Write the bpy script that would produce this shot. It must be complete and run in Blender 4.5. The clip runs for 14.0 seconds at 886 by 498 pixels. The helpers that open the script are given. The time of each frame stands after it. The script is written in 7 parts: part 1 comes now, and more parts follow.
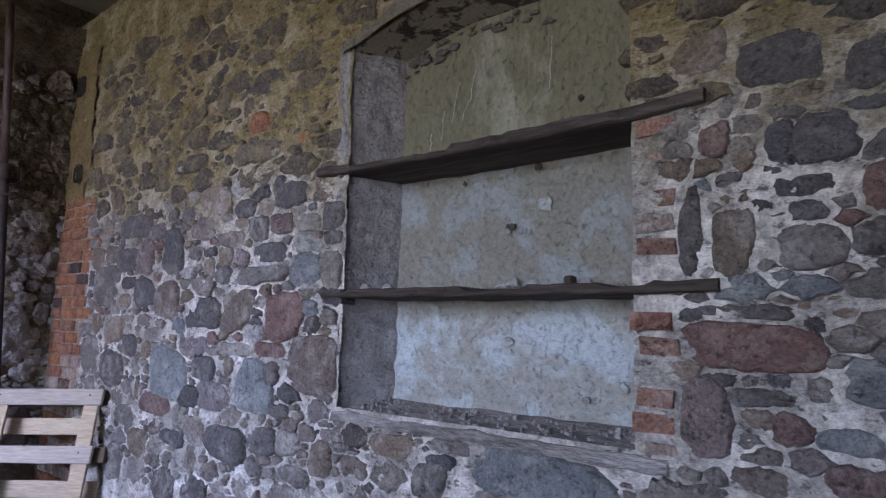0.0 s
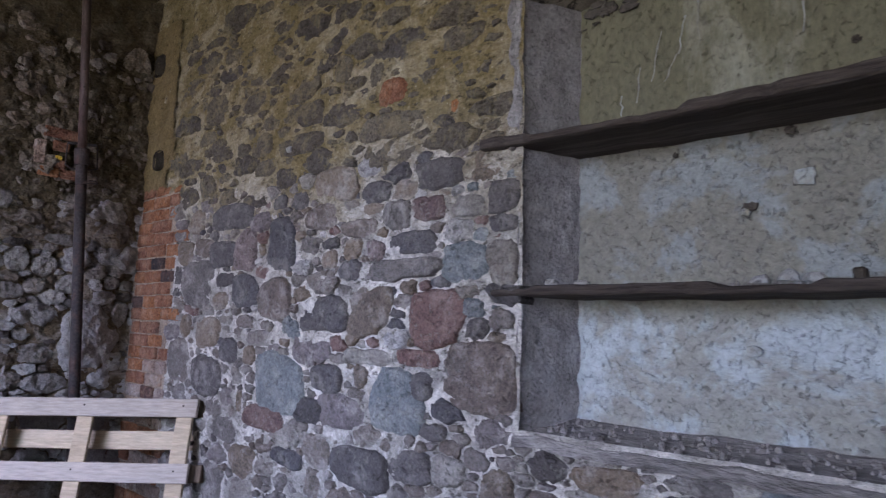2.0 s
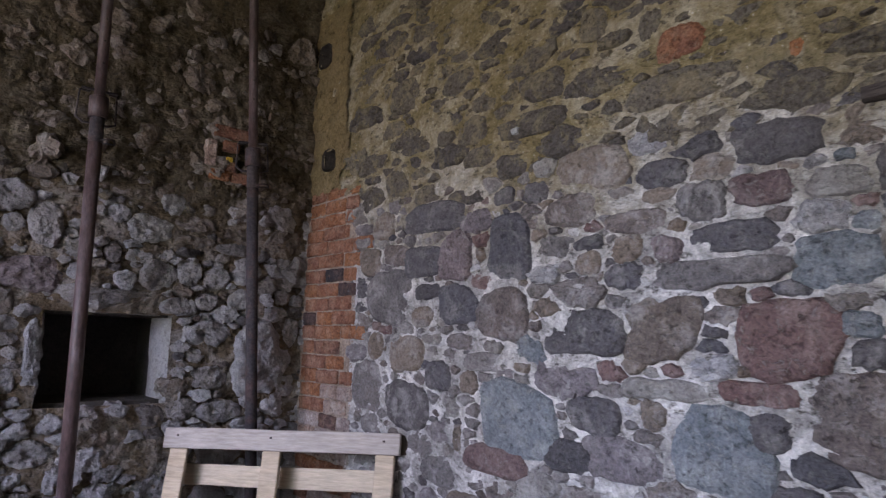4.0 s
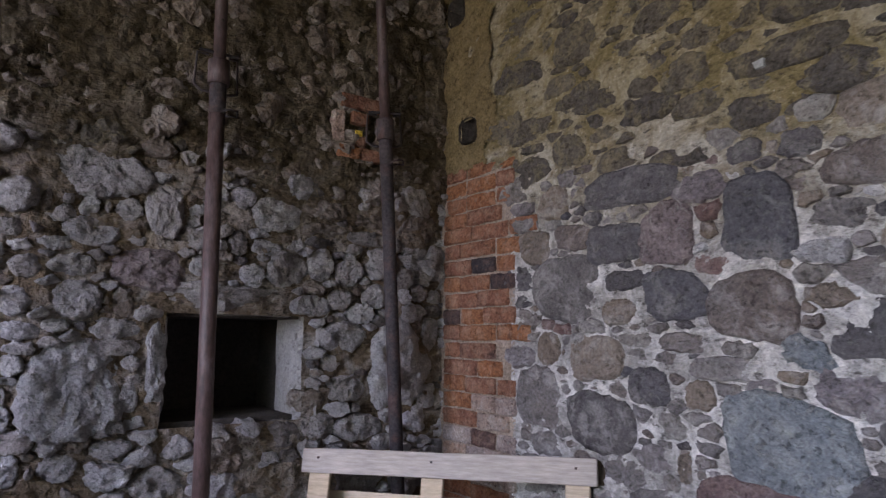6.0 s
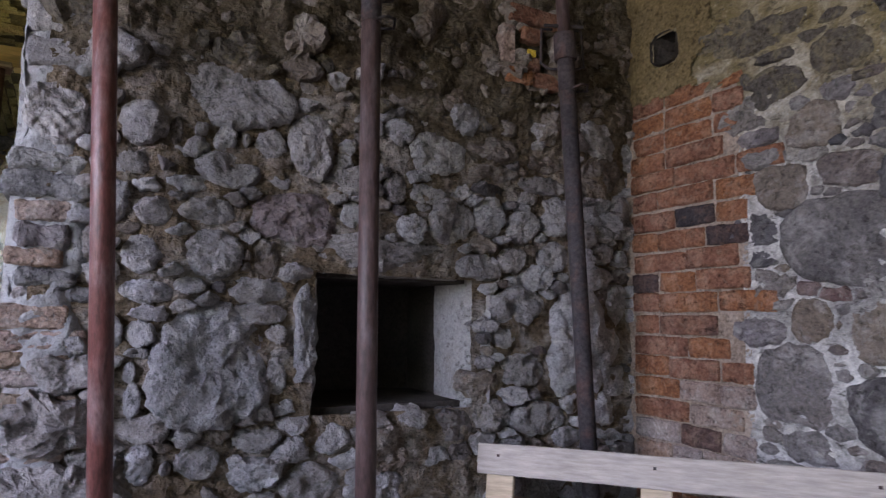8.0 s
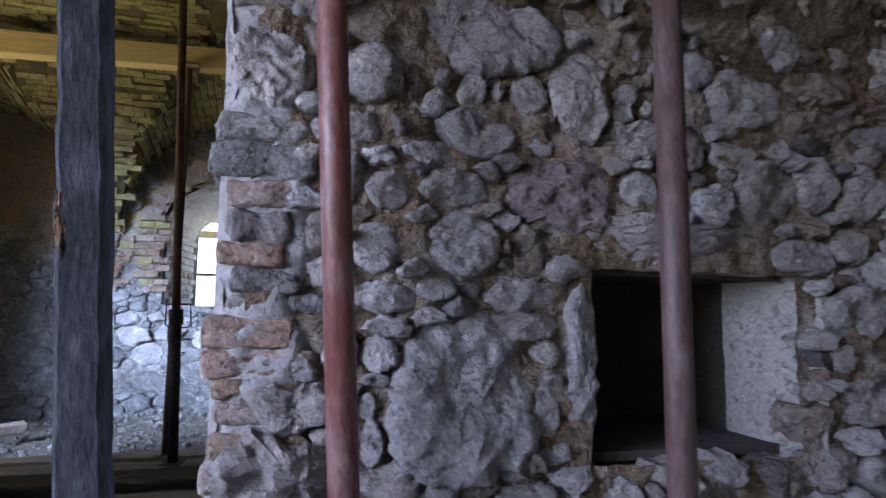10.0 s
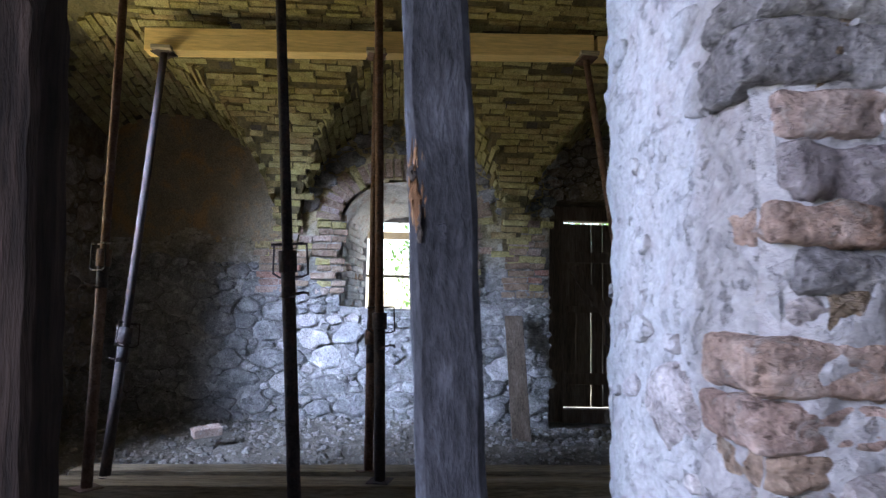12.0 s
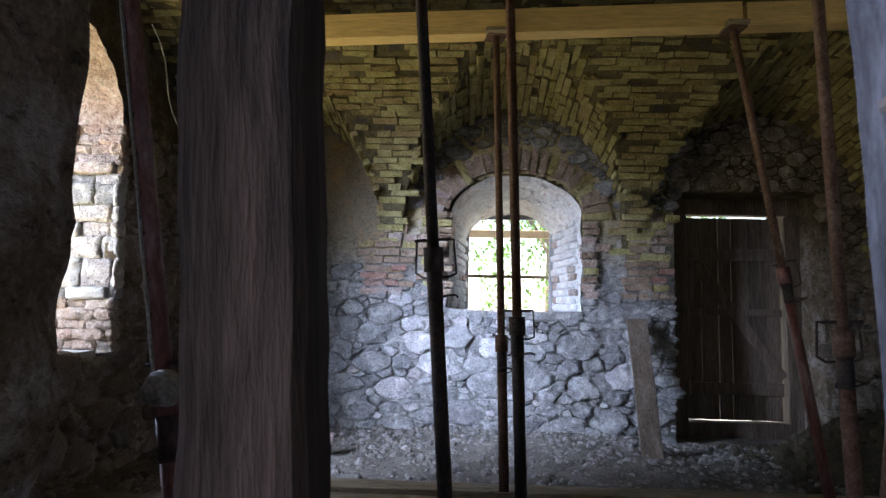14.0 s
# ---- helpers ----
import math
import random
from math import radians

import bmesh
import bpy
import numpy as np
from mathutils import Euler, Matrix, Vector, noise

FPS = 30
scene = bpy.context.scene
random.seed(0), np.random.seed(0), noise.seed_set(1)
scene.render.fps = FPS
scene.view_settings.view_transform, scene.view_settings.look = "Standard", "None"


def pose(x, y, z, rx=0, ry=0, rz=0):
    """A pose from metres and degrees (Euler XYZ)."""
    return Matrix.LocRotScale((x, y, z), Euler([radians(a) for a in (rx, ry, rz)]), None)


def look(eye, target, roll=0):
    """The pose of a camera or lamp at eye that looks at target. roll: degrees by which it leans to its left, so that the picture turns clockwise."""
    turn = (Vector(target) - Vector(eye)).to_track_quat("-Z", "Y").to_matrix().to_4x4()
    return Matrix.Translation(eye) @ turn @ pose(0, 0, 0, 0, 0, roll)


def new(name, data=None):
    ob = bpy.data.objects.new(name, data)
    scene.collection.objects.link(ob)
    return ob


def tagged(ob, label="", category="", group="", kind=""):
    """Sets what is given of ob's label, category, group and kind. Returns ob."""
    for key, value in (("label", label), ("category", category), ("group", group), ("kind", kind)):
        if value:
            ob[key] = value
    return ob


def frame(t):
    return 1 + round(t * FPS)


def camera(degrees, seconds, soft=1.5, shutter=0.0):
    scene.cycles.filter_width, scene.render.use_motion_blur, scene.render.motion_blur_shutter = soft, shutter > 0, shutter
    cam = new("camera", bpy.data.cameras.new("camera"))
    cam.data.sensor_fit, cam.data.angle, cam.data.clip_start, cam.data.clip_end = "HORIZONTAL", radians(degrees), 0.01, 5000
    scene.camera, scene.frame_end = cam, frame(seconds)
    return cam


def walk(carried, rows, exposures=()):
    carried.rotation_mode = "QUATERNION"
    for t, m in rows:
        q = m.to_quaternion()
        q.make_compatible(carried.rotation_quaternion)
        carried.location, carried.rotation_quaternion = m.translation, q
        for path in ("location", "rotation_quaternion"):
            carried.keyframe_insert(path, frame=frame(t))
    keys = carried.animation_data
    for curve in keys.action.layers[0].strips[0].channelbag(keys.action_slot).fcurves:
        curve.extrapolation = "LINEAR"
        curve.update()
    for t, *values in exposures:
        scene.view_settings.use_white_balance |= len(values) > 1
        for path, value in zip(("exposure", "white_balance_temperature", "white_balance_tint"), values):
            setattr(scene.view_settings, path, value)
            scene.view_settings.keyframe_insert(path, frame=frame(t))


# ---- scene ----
cam = camera(70.7, 14.0, soft=1.3, shutter=0.25)
PATH = [
    (0, (-0.213, -0.025, 1.388), (-1.451, 1.524, 1.649), 1.7),
    (0.5, (-0.353, -0.006, 1.385), (-1.598, 1.537, 1.642), 1.6),
    (1, (-0.524, -0.015, 1.379), (-1.775, 1.525, 1.636), 1.6),
    (1.5, (-0.703, -0.029, 1.385), (-1.96, 1.506, 1.639), 1.5),
    (2, (-0.923, -0.036, 1.391), (-2.217, 1.467, 1.648), 1.8),
    (2.5, (-1.098, -0.054, 1.387), (-2.454, 1.394, 1.641), 1.9),
    (3, (-1.345, -0.083, 1.382), (-2.764, 1.304, 1.633), 1.9),
    (3.2, (-1.444, -0.093, 1.381), (-2.87, 1.282, 1.652), 2.0),
    (5.3, (-2.204, -0.097, 1.455), (-3.761, 1.127, 1.731), 0.6),
    (5.5, (-2.273, -0.11, 1.445), (-3.838, 1.104, 1.722), 0.6),
    (6, (-2.453, -0.112, 1.414), (-4.048, 1.062, 1.69), 0.6),
    (6.5, (-2.623, -0.115, 1.387), (-4.247, 1.018, 1.664), 0.6),
    (7, (-2.785, -0.12, 1.35), (-4.444, 0.964, 1.622), 0.7),
    (9.3, (-3.435, -0.086, 1.409), (-5.306, 0.597, 1.584), 1.0),
    (9.5, (-3.49, -0.125, 1.417), (-5.377, 0.513, 1.595), 1.0),
    (10, (-3.645, -0.218, 1.4), (-5.567, 0.302, 1.586), 1.0),
    (10.5, (-3.862, -0.311, 1.397), (-5.814, 0.081, 1.585), 1.2),
    (11, (-4.032, -0.424, 1.402), (-6.008, -0.178, 1.585), 1.2),
    (11.5, (-4.132, -0.557, 1.406), (-6.116, -0.382, 1.591), 1.4),
    (12, (-4.236, -0.668, 1.402), (-6.223, -0.532, 1.585), 1.2),
    (12.5, (-4.357, -0.765, 1.404), (-6.347, -0.677, 1.584), 1.2),
    (13, (-4.472, -0.845, 1.404), (-6.463, -0.826, 1.583), 1.2),
    (13.5, (-4.538, -0.922, 1.408), (-6.529, -0.963, 1.587), 1.2),
    (14, (-4.6, -1.009, 1.408), (-6.59, -1.096, 1.588), 1.2),
]
walk(cam, [(t, look(eye, target, roll)) for t, eye, target, roll in PATH],
     [(0, 2.25, 6250, 13), (1.5, 2.22, 6350, 13), (3.2, 2.2, 6600, 13), (5.3, 2.08, 7050, 10), (7.2, 2.12, 7000, 10), (9.3, 2.14, 6500, 10), (10.5, 2.24, 6200, 10), (12, 2.3, 6500, 10), (13, 2.25, 6700, 10), (14, 2.2, 6950, 10)])

# ---- world and light ----
world = bpy.data.worlds.new("sky")
scene.world = world
world.use_nodes = True
wn = world.node_tree.nodes
sky = wn.new("ShaderNodeTexSky")
sky.sky_type, sky.sun_disc = "NISHITA", False
sky.sun_elevation, sky.sun_rotation = radians(63), radians(195)
world.node_tree.links.new(sky.outputs[0], wn["Background"].inputs[0])
wn["Background"].inputs[1].default_value = 0.15
sun = new("sun", bpy.data.lights.new("sun", "SUN"))
sun.data.energy, sun.data.angle, sun.data.color = 5.0, radians(0.6), (1, 0.95, 0.86)
# the sun stands high, a little west of south
sun.matrix_basis = look((-2.5, -9.5, 19.5), (0, 0, 0))


def window_light(name, eye, target, w, h, watts, color, spread):
    """Sky light that comes in at an opening."""
    lamp = bpy.data.lights.new(name, "AREA")
    lamp.shape, lamp.size, lamp.size_y, lamp.energy, lamp.color = "RECTANGLE", w, h, watts, color
    lamp.spread = radians(spread)
    ob = new(name, lamp)
    ob.matrix_basis = look(eye, target)
    return ob


SKYBLUE, GROUNDWARM = (0.64, 0.675, 1.0), (1.0, 0.88, 0.42)
window_light("south_window_sky", (-3.4, -3.15, 2.1), (-4.3, 0.3, -0.7), 1.8, 1.6, 26, SKYBLUE, 108)
window_light("south_window_east_sky", (-0.6, -3.15, 2.1), (-0.7, 1.6, 0.3), 1.8, 1.6, 3.6, SKYBLUE, 80)
window_light("south_window_ground", (-2.2, -3.12, 1.25), (-2.6, 0.9, 4.0), 3.6, 0.45, 1.9, GROUNDWARM, 100)
window_light("side_window_sky", (-7.42, -3.36, 2.2), (-9.92, -0.68, 1.0), 0.5, 1.7, 9.5, (0.5, 0.64, 1.0), 42)
window_light("side_window_east_sky", (-7.42, -3.35, 2.2), (-5.3, -0.6, 1.5), 0.5, 1.7, 4.5, (0.5, 0.64, 1.0), 40)
# added lamp out in the open that brightens the side window's far reveal
window_light("side_window_outer_sky", (-7.0, -5.3, 3.0), (-8.6, -3.5, 1.7), 1.2, 1.2, 10, (0.62, 0.74, 1.0), 60)
window_light("side_window_ground", (-7.75, -4.3, 1.3), (-7.9, -1.5, 4.0), 1.2, 0.35, 5.0, GROUNDWARM, 105)


# ---- materials ----
def socket(nt, node, key, value):
    if isinstance(value, bpy.types.NodeSocket):
        nt.links.new(value, node.inputs[key])
    else:
        node.inputs[key].default_value = value


def math_node(nt, op, a, b=0.0, clamp=False):
    n = nt.nodes.new("ShaderNodeMath")
    n.operation, n.use_clamp = op, clamp
    socket(nt, n, 0, a)
    socket(nt, n, 1, b)
    return n.outputs[0]


def mix_colour(nt, fac, a, b, blend="MIX"):
    n = nt.nodes.new("ShaderNodeMix")
    n.data_type, n.blend_type = "RGBA", blend
    socket(nt, n, 0, fac)
    socket(nt, n, 6, a if isinstance(a, bpy.types.NodeSocket) else (*a, 1))
    socket(nt, n, 7, b if isinstance(b, bpy.types.NodeSocket) else (*b, 1))
    return n.outputs[2]


def ramp(nt, fac, stops):
    n = nt.nodes.new("ShaderNodeValToRGB")
    el = n.color_ramp.elements
    while len(el) < len(stops):
        el.new(0.5)
    for e, (p, c) in zip(el, stops):
        e.position, e.color = p, (*c, 1) if len(c) == 3 else c
    nt.links.new(fac, n.inputs[0])
    return n.outputs[0]


def noise_tex(nt, vec, scale, detail=5.0, rough=0.6, stretch=None, distortion=0.0):
    if stretch:
        mp = nt.nodes.new("ShaderNodeMapping")
        mp.inputs["Scale"].default_value = stretch
        nt.links.new(vec, mp.inputs[0])
        vec = mp.outputs[0]
    n = nt.nodes.new("ShaderNodeTexNoise")
    n.inputs["Scale"].default_value, n.inputs["Detail"].default_value = scale, detail
    n.inputs["Roughness"].default_value, n.inputs["Distortion"].default_value = rough, distortion
    nt.links.new(vec, n.inputs["Vector"])
    return n.outputs[0]


def start_material(name):
    m = bpy.data.materials.new(name)
    m.use_nodes = True
    nt = m.node_tree
    bsdf = nt.nodes["Principled BSDF"]
    tc = nt.nodes.new("ShaderNodeTexCoord")
    oi = nt.nodes.new("ShaderNodeObjectInfo")
    geo = nt.nodes.new("ShaderNodeNewGeometry")
    rnd = math_node(nt, "FRACT", math_node(nt, "ADD", oi.outputs["Random"], geo.outputs["Random Per Island"]))
    shift = nt.nodes.new("ShaderNodeVectorMath")
    shift.operation = "ADD"
    comb = nt.nodes.new("ShaderNodeCombineXYZ")
    for i, k in enumerate((7.3, 3.1, 11.7)):
        nt.links.new(math_node(nt, "MULTIPLY", rnd, k), comb.inputs[i])
    nt.links.new(tc.outputs["Object"], shift.inputs[0])
    nt.links.new(comb.outputs[0], shift.inputs[1])
    return m, nt, bsdf, shift.outputs[0], rnd, tc.outputs["Object"]


def bump(nt, bsdf, height, strength, distance):
    n = nt.nodes.new("ShaderNodeBump")
    n.inputs["Strength"].default_value, n.inputs["Distance"].default_value = strength, distance
    nt.links.new(height, n.inputs["Height"])
    nt.links.new(n.outputs[0], bsdf.inputs["Normal"])


def tone(nt, parts):
    """A brightness factor round one out of several noises."""
    out = 1.0
    for tex, amount in parts:
        out = math_node(nt, "ADD", math_node(nt, "MULTIPLY", math_node(nt, "SUBTRACT", tex, 0.5), amount), out)
    return math_node(nt, "MAXIMUM", out, 0.15)


def surface(name, palette, scale=9.0, stain=(0.5, 0.48, 0.44), stain_amount=0.3, grain=90.0, rough=0.9, relief=0.013,
            contrast=0.75, stretch=None, metal=0.0, spec=0.25, facet=0.0, edge=(0.48, 0.68), speck=0.0):
    """A mineral, timber or metal surface: a palette drawn by piece, stains at a middle scale, grain and relief at a fine one."""
    m, nt, bsdf, vec, rnd, _ = start_material(name)
    big = noise_tex(nt, vec, scale * 0.35, 4, 0.6, stretch)
    mid = noise_tex(nt, vec, scale, 8, 0.68, stretch, 0.4)
    fine = noise_tex(nt, vec, grain, 5, 0.7, stretch)
    pick = math_node(nt, "ADD", rnd, math_node(nt, "MULTIPLY", math_node(nt, "SUBTRACT", big, 0.5), 0.5), True)
    k = max(1, len(palette) - 1)
    base = ramp(nt, pick, [(i / k, c) for i, c in enumerate(palette)])
    mask = math_node(nt, "MULTIPLY", ramp(nt, mid, [(edge[0], (0, 0, 0)), (edge[1], (1, 1, 1))]), stain_amount)
    col = mix_colour(nt, mask, base, stain)
    dark = tone(nt, [(mid, 1.7 * contrast), (fine, 3.2 * contrast), (big, 0.8 * contrast)])
    grey = nt.nodes.new("ShaderNodeCombineColor")
    for i in range(3):
        nt.links.new(dark, grey.inputs[i])
    col = mix_colour(nt, 1.0, col, grey.outputs[0], "MULTIPLY")
    h = math_node(nt, "ADD", math_node(nt, "MULTIPLY", mid, 2.0), math_node(nt, "MULTIPLY", fine, 0.9))
    if speck:
        # dark pits and pale crusts with sharp borders
        pits = noise_tex(nt, vec, 42, 6, 0.72, None, 0.3)
        crust = noise_tex(nt, vec, 30, 7, 0.75, None, 0.6)
        dent = ramp(nt, pits, [(0.36, (1, 1, 1)), (0.415, (0, 0, 0))])
        col = mix_colour(nt, math_node(nt, "MULTIPLY", dent, speck), col, mix_colour(nt, 1.0, base, (0.28, 0.25, 0.23), "MULTIPLY"))
        pale = ramp(nt, crust, [(0.57, (0, 0, 0)), (0.61, (1, 1, 1))])
        col = mix_colour(nt, math_node(nt, "MULTIPLY", pale, speck * 0.75), col, stain)
        h = math_node(nt, "ADD", h, math_node(nt, "MULTIPLY", dent, -0.55))
        h = math_node(nt, "ADD", h, math_node(nt, "MULTIPLY", pale, 0.22))
    nt.links.new(col, bsdf.inputs["Base Color"])
    bsdf.inputs["Roughness"].default_value, bsdf.inputs["Metallic"].default_value = rough, metal
    bsdf.inputs["Specular IOR Level"].default_value = spec
    if facet:
        for sc, am in ((26.0, 1.0), (60.0, 0.5)):
            vo = nt.nodes.new("ShaderNodeTexVoronoi")
            vo.inputs["Scale"].default_value = sc
            warp = nt.nodes.new("ShaderNodeVectorMath")
            warp.operation = "ADD"
            nt.links.new(vec, warp.inputs[0])
            jig = nt.nodes.new("ShaderNodeCombineXYZ")
            for i, tex in enumerate((mid, fine, big)):
                nt.links.new(math_node(nt, "MULTIPLY", tex, 0.06), jig.inputs[i])
            nt.links.new(jig.outputs[0], warp.inputs[1])
            nt.links.new(warp.outputs[0], vo.inputs["Vector"])
            h = math_node(nt, "ADD", h, math_node(nt, "MULTIPLY", vo.outputs["Distance"], facet * am))
    bump(nt, bsdf, h, 1.0, relief)
    return m


def two_zone(name, low, high, z_low, z_high, spots, scale=6.0, relief=0.008, spot_amount=0.5):
    """Old mortar, its upper coat another mix with some light by height tinted in: the border wanders."""
    m, nt, bsdf, vec, rnd, obj = start_material(name)
    sep = nt.nodes.new("ShaderNodeSeparateXYZ")
    nt.links.new(obj, sep.inputs[0])
    big = noise_tex(nt, obj, 1.7, 4, 0.6)
    mid = noise_tex(nt, obj, scale, 8, 0.7, None, 0.5)
    fine = noise_tex(nt, obj, 70, 5, 0.7)
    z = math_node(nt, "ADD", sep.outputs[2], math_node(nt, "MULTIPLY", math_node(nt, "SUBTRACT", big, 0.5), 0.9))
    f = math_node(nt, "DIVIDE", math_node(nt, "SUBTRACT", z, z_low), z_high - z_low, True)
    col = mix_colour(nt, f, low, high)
    mask = math_node(nt, "MULTIPLY", ramp(nt, mid, [(0.45, (0, 0, 0)), (0.62, (1, 1, 1))]), math_node(nt, "MULTIPLY", math_node(nt, "SUBTRACT", 1.25, f), spot_amount))
    col = mix_colour(nt, mask, col, spots)
    pits = noise_tex(nt, obj, 28, 4, 0.75, (0.7, 0.7, 1.3))
    fleck = math_node(nt, "MULTIPLY", ramp(nt, pits, [(0.34, (1, 1, 1)), (0.43, (0, 0, 0))]), 0.75)
    col = mix_colour(nt, fleck, col, (0.07, 0.06, 0.05))
    light = math_node(nt, "MULTIPLY", ramp(nt, fine, [(0.62, (0, 0, 0)), (0.72, (1, 1, 1))]), 0.5)
    col = mix_colour(nt, light, col, spots)
    dark = tone(nt, [(mid, 1.3), (fine, 1.6), (pits, 1.0)])
    grey = nt.nodes.new("ShaderNodeCombineColor")
    for i in range(3):
        nt.links.new(dark, grey.inputs[i])
    col = mix_colour(nt, 1.0, col, grey.outputs[0], "MULTIPLY")
    nt.links.new(col, bsdf.inputs["Base Color"])
    bsdf.inputs["Roughness"].default_value = 0.95
    bsdf.inputs["Specular IOR Level"].default_value = 0.15
    h = math_node(nt, "ADD", math_node(nt, "MULTIPLY", mid, 2.0), math_node(nt, "ADD", math_node(nt, "MULTIPLY", fine, 0.8), math_node(nt, "MULTIPLY", pits, 1.6)))
    bump(nt, bsdf, h, 1.0, relief)
    return m


